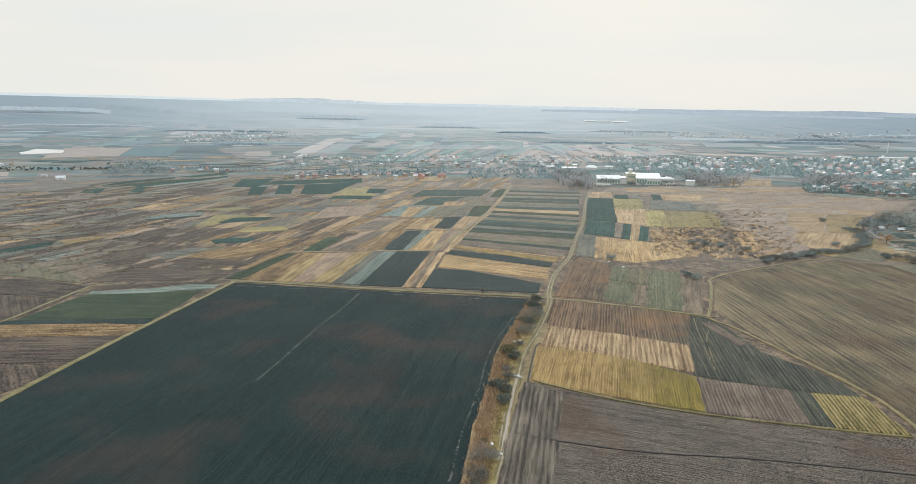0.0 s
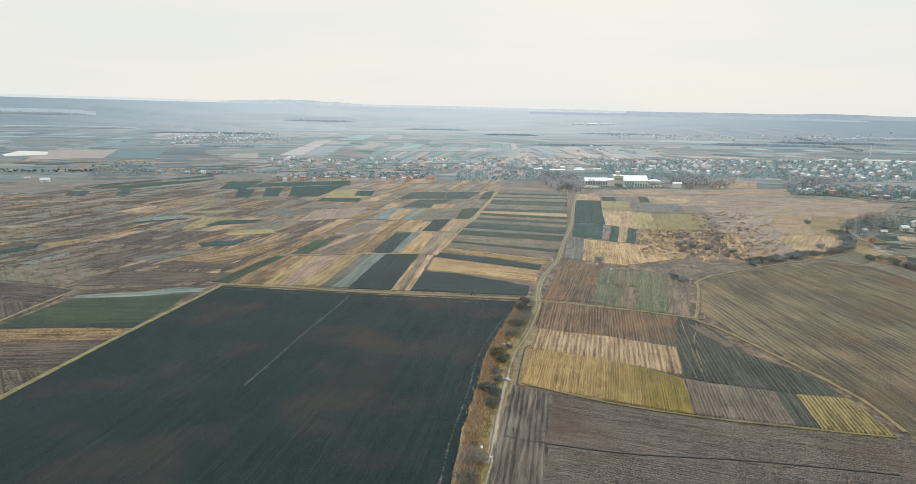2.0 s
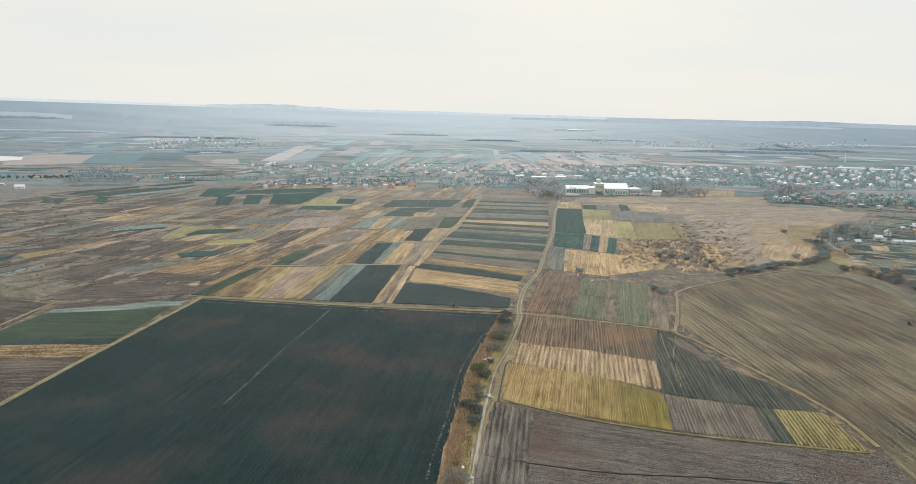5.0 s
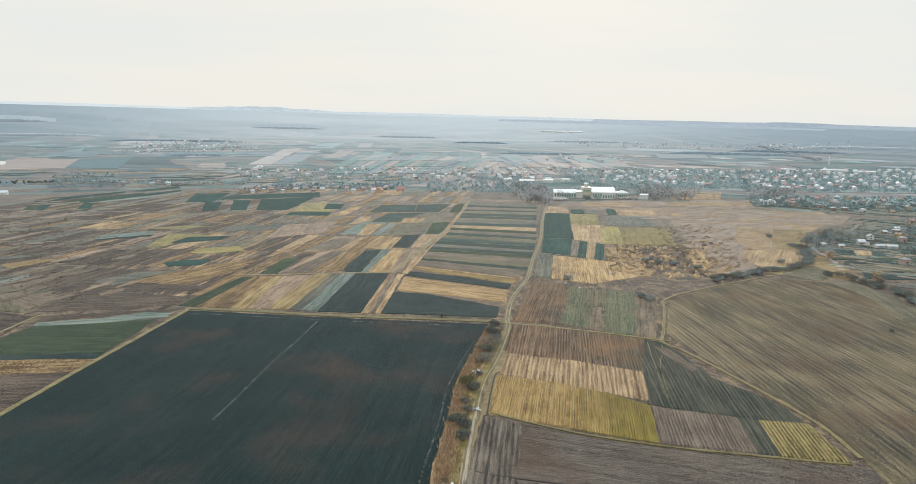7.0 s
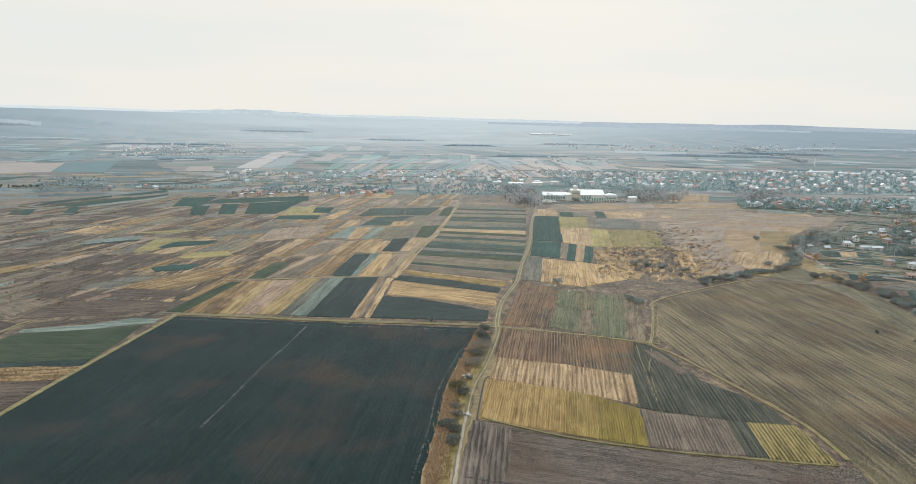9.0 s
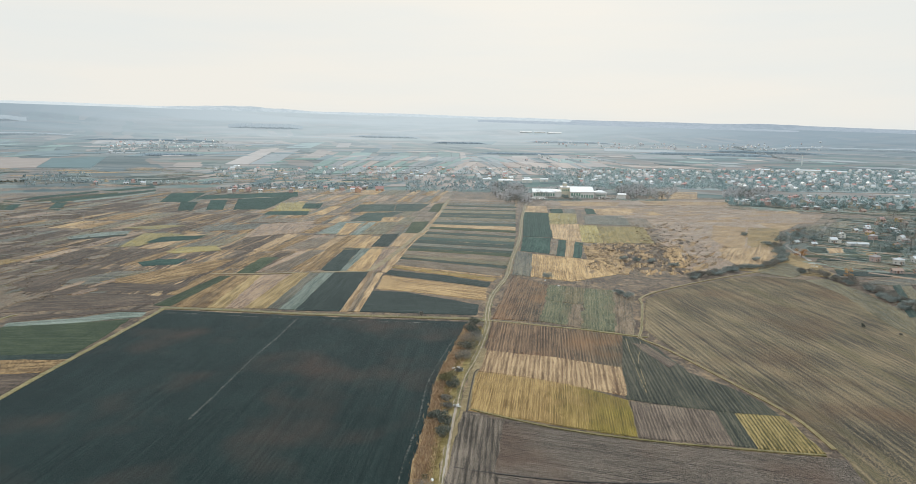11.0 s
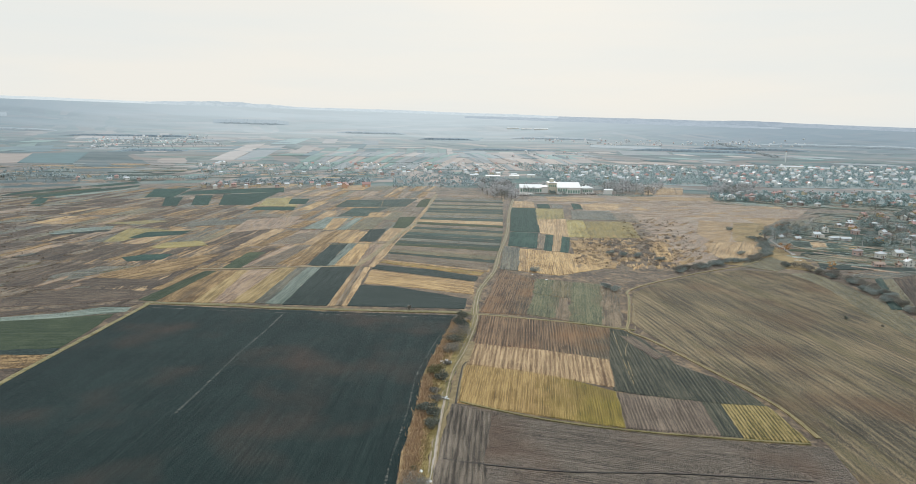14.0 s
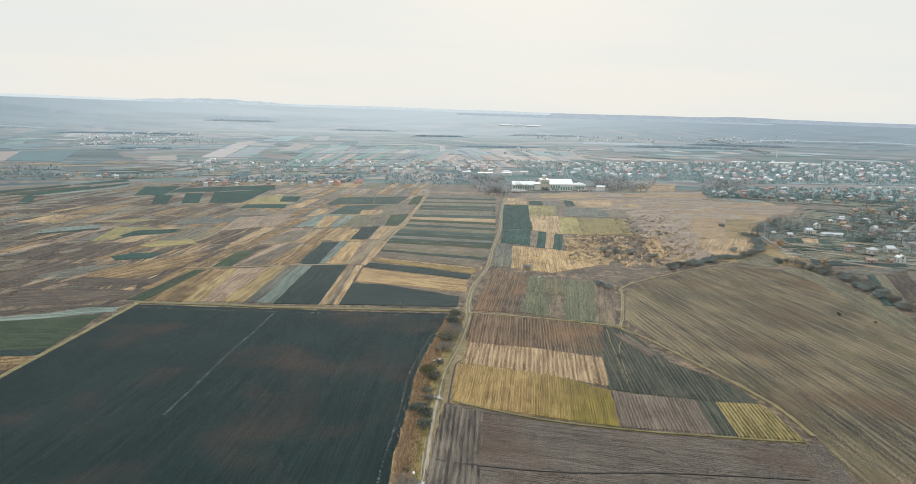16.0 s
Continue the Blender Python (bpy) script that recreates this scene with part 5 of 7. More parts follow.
seeded = random.Random(77)
tufts("reeds", "reddish dry reeds lining the dark field", list(between([(-7, 100), (3.0, 154.5), (6.6, 181), (13.6, 219), (20.4, 257), (41.5, 330)], [(-3, 100), (8.0, 154.5), (10.6, 181), (17, 219), (24, 257), (46, 326)], 2600, seeded)), DRYGRASS, 78, 1.2)
tufts("dry_grass", "golden dry grass beside the wheel ruts", list(between([(-3, 100), (7.0, 154.5), (10.6, 181), (17, 219), (24, 257), (46, 326)], [(2, 100), (9.0, 154), (13, 181), (20, 219), (27, 257), (49, 326)], 1500, seeded)), leafy("golden_stalks", [(0.24, 0.17, 0.07), (0.34, 0.25, 0.11), (0.44, 0.35, 0.18)]), 79, 0.5)


def quad_spots(quad, n, rng, apart=0.0):
    """Seeded places inside a four-cornered patch of the plan."""
    got = []
    for _ in range(n * 12):
        s, t = rng.random(), rng.random()
        a, b, c, d = (Vector(q) for q in quad)
        p = a.lerp(b, s).lerp(d.lerp(c, s), t)
        if all((p - g).length > apart for g in got):
            got.append(p)
        if len(got) >= n:
            break
    return [(p.x, p.y) for p in got]


def scrub(name, label, quad, n, mat, seed, size=1.6):
    rng = random.Random(seed)
    verts, faces = [], []
    for x, y in quad_spots(quad, n, rng):
        s = size * rng.uniform(0.5, 1.3)
        v, f = leaf_cloud(rng, [(x + rng.gauss(0, s), y + rng.gauss(0, s), height(x, y) + s * 0.45, s, s * 0.5) for _ in range(2)], 34, 0.3, 0.6, 0.3)
        k = len(verts)
        verts += v
        faces += [tuple(i + k for i in q) for q in f]
    return tagged(new(name, mesh_of(name, verts, faces, mat)), label, "scrub", kind="stuff")


SCRUBLEAF = leafy("brown_scrub", [(0.11, 0.088, 0.066), (0.17, 0.133, 0.10), (0.25, 0.195, 0.14)])
scrub("scrub", "low brown scrub on abandoned plots", [(150, 455), (225, 440), (262, 575), (182, 575)], 200, SCRUBLEAF, 51, 2.0)
scrub("scrub", "low brown scrub on a rough meadow", [(215, 460), (262, 480), (340, 690), (270, 700)], 120, SCRUBLEAF, 52, 1.6)
scrub("scrub", "low brown scrub on rough fallow land", [(-190, 390), (-300, 400), (-640, 940), (-330, 800)], 420, SCRUBLEAF, 53, 1.5)
plot("fallow_strip", "straw", [(150, 455), (176, 445), (206, 560), (180, 570)], tall=0.12, turn=-8, group="fallow strips")
plot("meadow_plot", "stalk", [(262, 456), (298, 438), (325, 420), (345, 480), (352, 520), (320, 486)], tall=0.16, turn=20, group="fallow strips")

scrub("scrub", "dark green shrubs on the bank before the works", [(240, 968), (300, 958), (306, 980), (244, 992)], 110, VILLAGELEAF, 54, 2.4)
scrub("scrub", "dark green shrubs on the bank before the works", [(345, 962), (430, 950), (440, 975), (350, 985)], 120, VILLAGELEAF, 55, 2.4)
# rough meadow before the works and the village
plot("rough_meadow", "blush", [(232, 452), (262, 452), (300, 480), (352, 560), (450, 690), (580, 850), (560, 900), (480, 905), (340, 885), (285, 780), (300, 690), (255, 560)][::-1], tall=0.05, turn=12, group="rough meadows", cat="meadow", exact=True, edge=3.0)
plot("rough_meadow", "blush", [(215, 905), (480, 900), (540, 960), (430, 985), (250, 975)][::-1], tall=0.05, turn=4, group="rough meadows", cat="meadow", exact=True, edge=3.0)
for m, quad in (("tan", [(250, 900), (330, 890), (350, 940), (262, 960)]), ("red", [(352, 760), (470, 800), (500, 870), (352, 885)]), ("tan", [(420, 640), (520, 740), (560, 830), (440, 760)]), ("red", [(470, 790), (560, 835), (500, 880), (470, 860)]), ("tan", [(380, 900), (500, 890), (520, 930), (390, 960)]), ("straw", [(330, 760), (352, 760), (352, 830), (320, 850)]), ("stalk", [(330, 500), (352, 540), (430, 660), (400, 670), (335, 560)]), ("tan", [(305, 520), (332, 560), (398, 672), (370, 690), (320, 600)])):
    plot("rough_meadow", m, quad, tall=0.14, turn=12, group="rough meadows", cat="meadow")



def patches(quad, n, seed, kinds, size, turn, top=0.26):
    """Ragged patches of dry grass and weeds where nothing has been sown, joined in one mesh."""
    rng = random.Random(seed)
    place = pose(0, 0, 0, 0, 0, turn)
    back, used, bm = place.inverted(), sorted(set(kinds)), bmesh.new()
    for i, (x, y) in enumerate(quad_spots(quad, n, rng, size * 0.7)):
        long, wide = size * rng.uniform(0.6, 1.5), size * rng.uniform(0.18, 0.42)
        a0, mid = radians(rng.uniform(-9, 9)), back @ Vector((x, y, 0))
        ring = []
        for k in range(22):
            a = 2 * math.pi * k / 22
            f = rng.uniform(0.6, 1.25)
            p, q = math.cos(a) * long * f, math.sin(a) * wide * f
            ring.append((mid.x + p * math.cos(a0) - q * math.sin(a0), mid.y + p * math.sin(a0) + q * math.cos(a0)))
        tone = used.index(rng.choice(kinds))
        spots = [place @ Vector((p, q, 0)) for p, q in ring]
        for face in bank(bm, ring, top + 0.0013 + 0.0043 * (i % 40), [height(v.x, v.y) for v in spots]):
            face.material_index = tone
    me = bpy.data.meshes.new("dry_patches")
    bm.to_mesh(me)
    bm.free()
    for kind in used:
        me.materials.append(LAND[kind])
    ob = new("dry_patches", me)
    ob.matrix_world = place
    return tagged(ob, "ragged patches of dry grass on fallow land", "dry grass", kind="stuff")


patches([(150, 455), (230, 445), (300, 600), (190, 590)], 110, 1, ["straw", "tan", "straw", "bronze", "tan", "bronze", "umber"], 6.0, 68, 0.16)
patches([(300, 740), (450, 700), (560, 880), (260, 900)], 34, 3, ["red", "blush", "red", "tan"], 22.0, 14, 0.18)
patches([(-190, 392), (-290, 400), (-520, 700), (-160, 520)], 30, 4, ["brown", "red", "brown", "grey", "olive"], 13.0, 70, 0.33)
patches([(-330, 520), (-440, 540), (-820, 1080), (-420, 980)], 34, 5, ["olive", "brown", "red", "grey", "brown"], 24.0, 30, 0.33)

patches([(-900, 1230), (-330, 1290), (-380, 1740), (-1000, 1560)], 60, 6, ["grey", "olive", "dgreen", "red", "grey", "tan"], 42.0, 8, 0.3)
patches([(-330, 1330), (40, 1350), (60, 1480), (-360, 1470)], 26, 7, ["grey", "red", "dgreen", "tan"], 30.0, 8, 0.3)


def streaks(name, label, kind, quad, n, seed, turn, long=(18, 80), wide=(0.6, 2.6), top=0.46):
    """Uncountable ragged streaks of dry grass lying along old furrows, as one mesh."""
    rng = random.Random(seed)
    back = pose(0, 0, 0, 0, 0, turn)
    inv = back.inverted()
    verts, faces = [], []
    for x, y in quad_spots(quad, n, rng):
        d = radians(rng.gauss(0, 3.0))
        size, w, bend = rng.uniform(*long), rng.uniform(*wide), rng.gauss(0, 0.03)
        p = inv @ Vector((x, y, 0))
        steps = max(3, int(size / 5))
        for k in range(steps + 1):
            u = size * (k / steps - 0.5)
            c = Vector((p.x + u * math.cos(d), p.y + u * math.sin(d) + bend * u * u / 20 + rng.gauss(0, 0.25), 0))
            h = w * (0.25 + math.sin(math.pi * k / steps) * rng.uniform(0.4, 1.1))
            g = back @ c
            z = height(g.x, g.y)
            verts += [(c.x, c.y - h, z + 0.06), (c.x, c.y, z + top), (c.x, c.y + h, z + 0.06)]
            if k:
                i = len(verts) - 6
                faces += [(i, i + 3, i + 4, i + 1), (i + 1, i + 4, i + 5, i + 2)]
    ob = new(name, mesh_of(name, verts, faces, LAND[kind]))
    ob.matrix_world = back
    return tagged(ob, label, "dry grass", kind="stuff")


for k, (kind, quad, n, turn, long, wide) in enumerate((
        ("tan", [(-140, 400), (-190, 400), (-330, 860), (-120, 640)], 90, 82, (15, 75), (0.5, 2.0)),
        ("straw", [(-150, 440), (-250, 470), (-420, 800), (-120, 640)], 40, 80, (10, 45), (0.6, 2.2)),
        ("umber", [(-130, 385), (-280, 400), (-640, 940), (-40, 760)], 240, 80, (20, 90), (0.6, 2.6)),
        ("tan", [(-120, 480), (-60, 480), (60, 900), (-330, 900)], 90, 78, (15, 70), (0.5, 2.2)),
        ("bronze", [(-120, 480), (-20, 480), (80, 1000), (-400, 1000)], 150, 78, (20, 80), (0.6, 2.6)),
        ("tan", [(-420, 700), (-120, 720), (60, 1090), (-640, 1090)], 70, 74, (20, 110), (1.0, 4.0)),
        ("straw", [(150, 450), (225, 440), (270, 590), (184, 590)], 150, 68, (5, 18), (0.5, 1.6)),
        ("umber", [(165, 470), (225, 450), (285, 590), (195, 590)], 120, 68, (5, 20), (0.6, 2.0)),
        ("red", [(225, 450), (300, 480), (440, 700), (290, 740)], 80, 50, (10, 50), (1.0, 3.6)),
        ("bronze", [(235, 460), (300, 500), (430, 690), (300, 740)], 45, 50, (10, 40), (0.8, 3.0)),
        ("red", [(290, 740), (450, 690), (580, 880), (240, 910)], 70, 8, (30, 130), (1.5, 5.0)),
        ("blush", [(290, 740), (450, 690), (580, 880), (240, 910)], 60, 8, (30, 110), (1.5, 5.0)))):
    streaks("dry_streaks", LABEL[kind], kind, quad, n, 300 + k, turn, long, wide, 0.178 + 0.0015 * k)


def beds(label, quad, n, seed, turn, soils, long=(14, 40), wide=(2.0, 6.0), top=0.24):
    """Narrow garden beds side by side, too many to count, joined in one mesh."""
    rng = random.Random(seed)
    place = pose(0, 0, 0, 0, 0, turn)
    back, bm = place.inverted(), bmesh.new()
    for i, (x, y) in enumerate(quad_spots(quad, n, rng, 5.0)):
        mid = back @ Vector((x, y, 0))
        a, b, lean = rng.uniform(*long) / 2, rng.uniform(*wide) / 2, rng.gauss(0, 1.0)
        ring = ragged_edge([(mid.x - a, mid.y - b - lean), (mid.x + a, mid.y - b + lean), (mid.x + a, mid.y + b + lean), (mid.x - a, mid.y + b - lean)], 0.3, i)
        spots = [place @ Vector((p, q, 0)) for p, q in ring]
        tone = rng.randrange(len(soils))
        for face in bank(bm, ring, top + 0.003 * (i % 50), [height(v.x, v.y) for v in spots], 0.5):
            face.material_index = tone
    me = bpy.data.meshes.new("garden_beds")
    bm.to_mesh(me)
    bm.free()
    for soil in soils:
        me.materials.append(soil)
    ob = new("garden_beds", me)
    ob.matrix_world = place
    return tagged(ob, label, "garden beds", kind="stuff")


# pale teal crop colours here stand in for haze over the gardens
SOILS = [LAND[k] for k in ("dgreen", "teal", "kale", "olive", "teal", "red", "dgreen")]
beds("dark green and brown garden beds behind houses", [(372, 515), (430, 560), (470, 470), (400, 420)], 60, 401, 130, SOILS)
beds("dark green and brown garden beds behind houses", [(400, 560), (450, 470), (740, 740), (560, 740)], 190, 402, 130, SOILS)
beds("dark green and brown garden beds beside hedges", [(335, 470), (352, 400), (420, 420), (400, 520)], 40, 403, 128, SOILS)
beds("dark green garden strips below the houses", [(480, 840), (740, 730), (800, 800), (530, 935)], 150, 404, 118, SOILS, (20, 60), (3, 8))
# beds in the far village use the haze-mixed far field colours
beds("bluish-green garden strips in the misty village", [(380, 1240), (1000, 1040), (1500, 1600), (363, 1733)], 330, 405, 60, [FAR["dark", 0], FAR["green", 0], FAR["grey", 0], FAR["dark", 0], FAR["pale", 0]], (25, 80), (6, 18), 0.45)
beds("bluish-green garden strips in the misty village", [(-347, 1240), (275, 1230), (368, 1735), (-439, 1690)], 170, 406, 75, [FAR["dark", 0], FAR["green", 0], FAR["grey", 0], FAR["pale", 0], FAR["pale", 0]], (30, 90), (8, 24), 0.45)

# garden beds and bare ground among the village houses
patches([(-347, 1385), (275, 1360), (368, 1735), (-439, 1690)], 46, 8, ["red", "tan", "dgreen", "red", "grey"], 26.0, 8, 0.3)
patches([(380, 1240), (640, 1130), (1300, 1600), (363, 1733)], 60, 9, ["red", "dgreen", "tan", "dgreen", "grey"], 20.0, -20, 0.3)


# hedge along the harvested hill and thickets below the houses
low = at(bush("hedge_bush", "dark grey-green hedge bush beside a meadow", 9.0, 4.0, SHRUB, 61, 1300, 0.24, group="meadow hedge"), 240, 437)
low2 = at(bush("hedge_bush", "grey leafless hedge bush beside a meadow", 10.0, 4.6, TWIG, 62, 1500, 0.27, 0.3, group="meadow hedge"), 224, 434)
rng = random.Random(9)
for i, p in enumerate(curve_points([(216, 428), (246.8, 443.9), (267.9, 454.4), (293.1, 465.3), (315.8, 477.3), (332, 500), (352, 540), (357, 560)], 4.5)):
    copy_thing(rng.choice((low, low, low2)), pose(p.x + rng.uniform(-3, 3), p.y + rng.uniform(-3, 3), 0, 0, 0, rng.uniform(0, 360)))
for i, p in enumerate(curve_points([(308, 440), (311.0, 424.0), (318.3, 409.0), (315.8, 391.3), (312.9, 375.0), (308.8, 350.6), (300, 326), (289.3, 297.0), (284, 280)], 6.0)):
    for _ in range(2 if i < 15 else 1):
        copy_thing(rng.choice((low, low2, low2)), pose(p.x + rng.uniform(-2, 9), p.y + rng.uniform(-4, 4), 0, 0, 0, rng.uniform(0, 360)))
for x, y in ((363.5, 615.6), (150.0, 380.0), (147.0, 388.0), (113, 440), (200, 492), (210, 487), (192, 500), (222, 470), (300, 488)):
    copy_thing(low, pose(x, y, 0, 0, 0, rng.uniform(0, 360)))

at(bush("hedge_bush", "small lone bush on the harvested field", 2.6, 2.2, DARKLEAF, 63, 300, 0.22), 253.1, 307.6)
at(bush("hedge_bush", "small lone bush on the harvested field", 2.2, 1.8, TWIG, 64, 300, 0.22, 0.4), 262, 292)
bare = [at(tree("bare_tree", "grey leafless tree in the village", h, s, m, sd, c, 0.42, 0.22), x, y) for h, s, m, sd, c, x, y in ((12, 8, TEALTWIG, 71, 620, 366, 540), (9, 7, TEALTWIG, 72, 520, 387, 586), (15, 9, TWIG, 73, 700, 240, 1000))]
leafed = [at(tree("leafy_tree", "dull green tree with late leaves", h, s, OLDLEAF, sd, 520, 0.5, 0.6), x, y) for h, s, sd, x, y in ((8, 7, 74, 372, 566), (6, 6, 75, 410, 575))]
amber = at(tree("birch_tree", "orange autumn tree among gardens", 8, 7, ORANGE, 76, 900, 0.3, 0.6, 0.12), 347, 498)
slim = at(tree("birch_tree", "slender orange birch in a thicket", 9, 4, ORANGE, 80, 420, 0.3, 0.6, 0.1), 328, 417)
for x, y in ((408, 602), (417, 606)):
    copy_thing(slim, pose(x, y, 0, 0, 0, rng.uniform(0, 360)))
spruce = at(tree("spruce_tree", "narrow dark conifer in a yard", 13, 4.5, NEEDLE, 81, 620, 0.42, 0.4, 0.08, slim=0.7), 346, 1030)


# ---- houses ----
WALLS = {
    "white": plain("white_plaster", (0.66, 0.65, 0.61), 0.85, vary=0.2),
    "cream": plain("cream_plaster", (0.55, 0.47, 0.34), 0.85, vary=0.2),
    "yellow": plain("yellow_plaster", (0.52, 0.37, 0.15), 0.85),
    "pink": plain("pink_brick", (0.50, 0.37, 0.33), 0.9, vary=0.25, scale=3.0),
    "brick": plain("grey_brick", (0.32, 0.27, 0.24), 0.9, vary=0.25, scale=3.0),
    "orange": plain("orange_render", (0.54, 0.36, 0.26), 0.85),
}
ROOFS = {
    "grey": plain("grey_slate", (0.46, 0.48, 0.49), 0.6, vary=0.35),
    "pale": plain("pale_sheet_metal", (0.60, 0.63, 0.64), 0.45, vary=0.25),
    "red": plain("red_tile", (0.50, 0.31, 0.28), 0.8, vary=0.35),
    "brown": plain("brown_tile", (0.33, 0.31, 0.30), 0.8, vary=0.3),
    "rust": plain("rust_sheet", (0.34, 0.25, 0.20), 0.7, vary=0.3),
}
GLASS = plain("window_glass", (0.06, 0.08, 0.09), 0.12, vary=0.3)
FRAME = plain("white_frame", (0.70, 0.70, 0.68), 0.6)
DOORPAINT = plain("brown_door", (0.16, 0.09, 0.06), 0.6)
STONE = plain("grey_plinth", (0.27, 0.26, 0.25), 0.9)
BRICK = plain("chimney_brick", (0.30, 0.16, 0.12), 0.9)


def frame_mesh(w, h):
    bm = bmesh.new()
    for x0, x1, z0, z1 in ((-w / 2, w / 2, 0, 0.1), (-w / 2, w / 2, h - 0.1, h), (-w / 2, -w / 2 + 0.1, 0.1, h - 0.1), (w / 2 - 0.1, w / 2, 0.1, h - 0.1), (-0.04, 0.04, 0.1, h - 0.1)):
        box(bm, x0, x1, -0.09, 0.02, z0, z1)
    me = bpy.data.meshes.new("window")
    bm.to_mesh(me)
    bm.free()
    me.materials.append(FRAME)
    return me


def pane_mesh(w, h, mat=None):
    bm = bmesh.new()
    box(bm, -w / 2 + 0.1, w / 2 - 0.1, -0.05, 0.0, 0.1, h - 0.1)
    me = bpy.data.meshes.new("pane")
    bm.to_mesh(me)
    bm.free()
    me.materials.append(mat or GLASS)
    return me


WIN, PANE = frame_mesh(1.4, 1.5), pane_mesh(1.4, 1.5)


def wall_body(bm, w, d, eave, rise, hip):
    x, y = w / 2, d / 2
    if hip:
        box(bm, -x, x, -y, y, 0, eave)
        return
    v = [bm.verts.new(c) for c in ((-x, -y, 0), (-x, y, 0), (-x, y, eave), (-x, 0, eave + rise), (-x, -y, eave), (x, -y, 0), (x, y, 0), (x, y, eave), (x, 0, eave + rise), (x, -y, eave))]
    for f in ((0, 4, 3, 2, 1), (5, 6, 7, 8, 9), (0, 5, 9, 4), (1, 2, 7, 6), (4, 9, 8, 3), (3, 8, 7, 2), (0, 1, 6, 5)):
        bm.faces.new([v[i] for i in f])


def roof_body(bm, w, d, eave, rise, hip, over=0.55, thick=0.22):
    x, y = w / 2 + over, d / 2 + over
    low = eave - rise * over / (d / 2) + 0.03
    top = eave + rise + 0.03
    rx = x if not hip else max(0.3, w / 2 - d / 2)
    a = [(-x, -y, low), (x, -y, low), (rx, 0, top), (-rx, 0, top), (x, y, low), (-x, y, low)]
    lo = [bm.verts.new(c) for c in a]
    hi = [bm.verts.new((c[0], c[1], c[2] + thick)) for c in a]
    sides = [(0, 1, 2, 3), (4, 5, 3, 2), (1, 4, 2), (5, 0, 3)] if hip else [(0, 1, 2, 3), (4, 5, 3, 2)]
    for f in sides:
        bm.faces.new([hi[i] for i in f])
        bm.faces.new([lo[i] for i in f][::-1])
    rim = [0, 1, 4, 5] if hip else [0, 1, 2, 4, 5, 3]
    for i, j in zip(rim, rim[1:] + rim[:1]):
        bm.faces.new((lo[i], lo[j], hi[j], hi[i]))


def house(label, wall, roof, w=10.0, d=8.5, eave=5.2, rise=2.6, hip=False, fine=True, porch=False, group="village houses"):
    k = 0.55 if fine else 0.66
    w, d, eave, rise = w * k, d * k, eave * (0.72 if fine else 0.9), rise * k
    root = tagged(new("house"), label, "house", group)
    bm = bmesh.new()
    box(bm, -w / 2 - 0.12, w / 2 + 0.12, -d / 2 - 0.12, d / 2 + 0.12, -0.8, 0.5)
    if fine:
        part("plinth", bm, STONE, root)
    else:
        bm.free()
    bm = bmesh.new()
    wall_body(bm, w, d, eave, rise, hip)
    body = part("wall", bm, WALLS[wall], root)
    bm = bmesh.new()
    roof_body(bm, w, d, eave, rise, hip)
    top = part("roof", bm, ROOFS[roof], root)
    bm = bmesh.new()
    box(bm, w * 0.18, w * 0.18 + 0.7, 0.5, 1.2, eave, eave + rise + 1.0)
    box(bm, w * 0.18 - 0.1, w * 0.18 + 0.8, 0.4, 1.3, eave + rise + 1.0, eave + rise + 1.15)
    part("chimney", bm, BRICK, top)
    if fine:
        bm = bmesh.new()
        box(bm, -0.55, 0.55, -d / 2 - 0.1, -d / 2 + 0.02, 0.5, 2.6)
        part("door", bm, DOORPAINT, root)
    levels = ([1.1] if fine or eave < 4.6 else []) + ([3.6] if eave > 4.6 else [])
    for z in levels:
        for k in (-1, 1) if w < 11 else (-1, 0.45, 1):
            for side in (0, 180) if fine else (0,):
                m = pose(0, 0, 0, 0, 0, side) @ pose(k * w * 0.31, -d / 2 - 0.02, z)
                win = shared("window", WIN if fine else PANE, root, m)
                if fine:
                    shared("pane", PANE, win)
        for side in (90, -90) if fine else (90,):
            m = pose(0, 0, 0, 0, 0, side) @ pose(0, -w / 2 - 0.02, z)
            win = shared("window", WIN if fine else PANE, root, m)
            if fine:
                shared("pane", PANE, win)
    if porch:
        bm = bmesh.new()
        box(bm, w / 2, w / 2 + 4.0, -d / 2 + 0.6, d / 2 - 0.6, -0.5, 2.7)
        annex = part("annex", bm, WALLS["white"], root)
        bm = bmesh.new()
        prism(bm, [(w / 2 - 0.0, -d / 2 + 0.2), (w / 2 + 4.4, -d / 2 + 0.2), (w / 2 + 4.4, d / 2 - 0.2), (w / 2, d / 2 - 0.2)], 2.71, 2.92, [0.5, 0, 0, 0.5])
        part("annex_roof", bm, ROOFS["pale"], root)
    return root



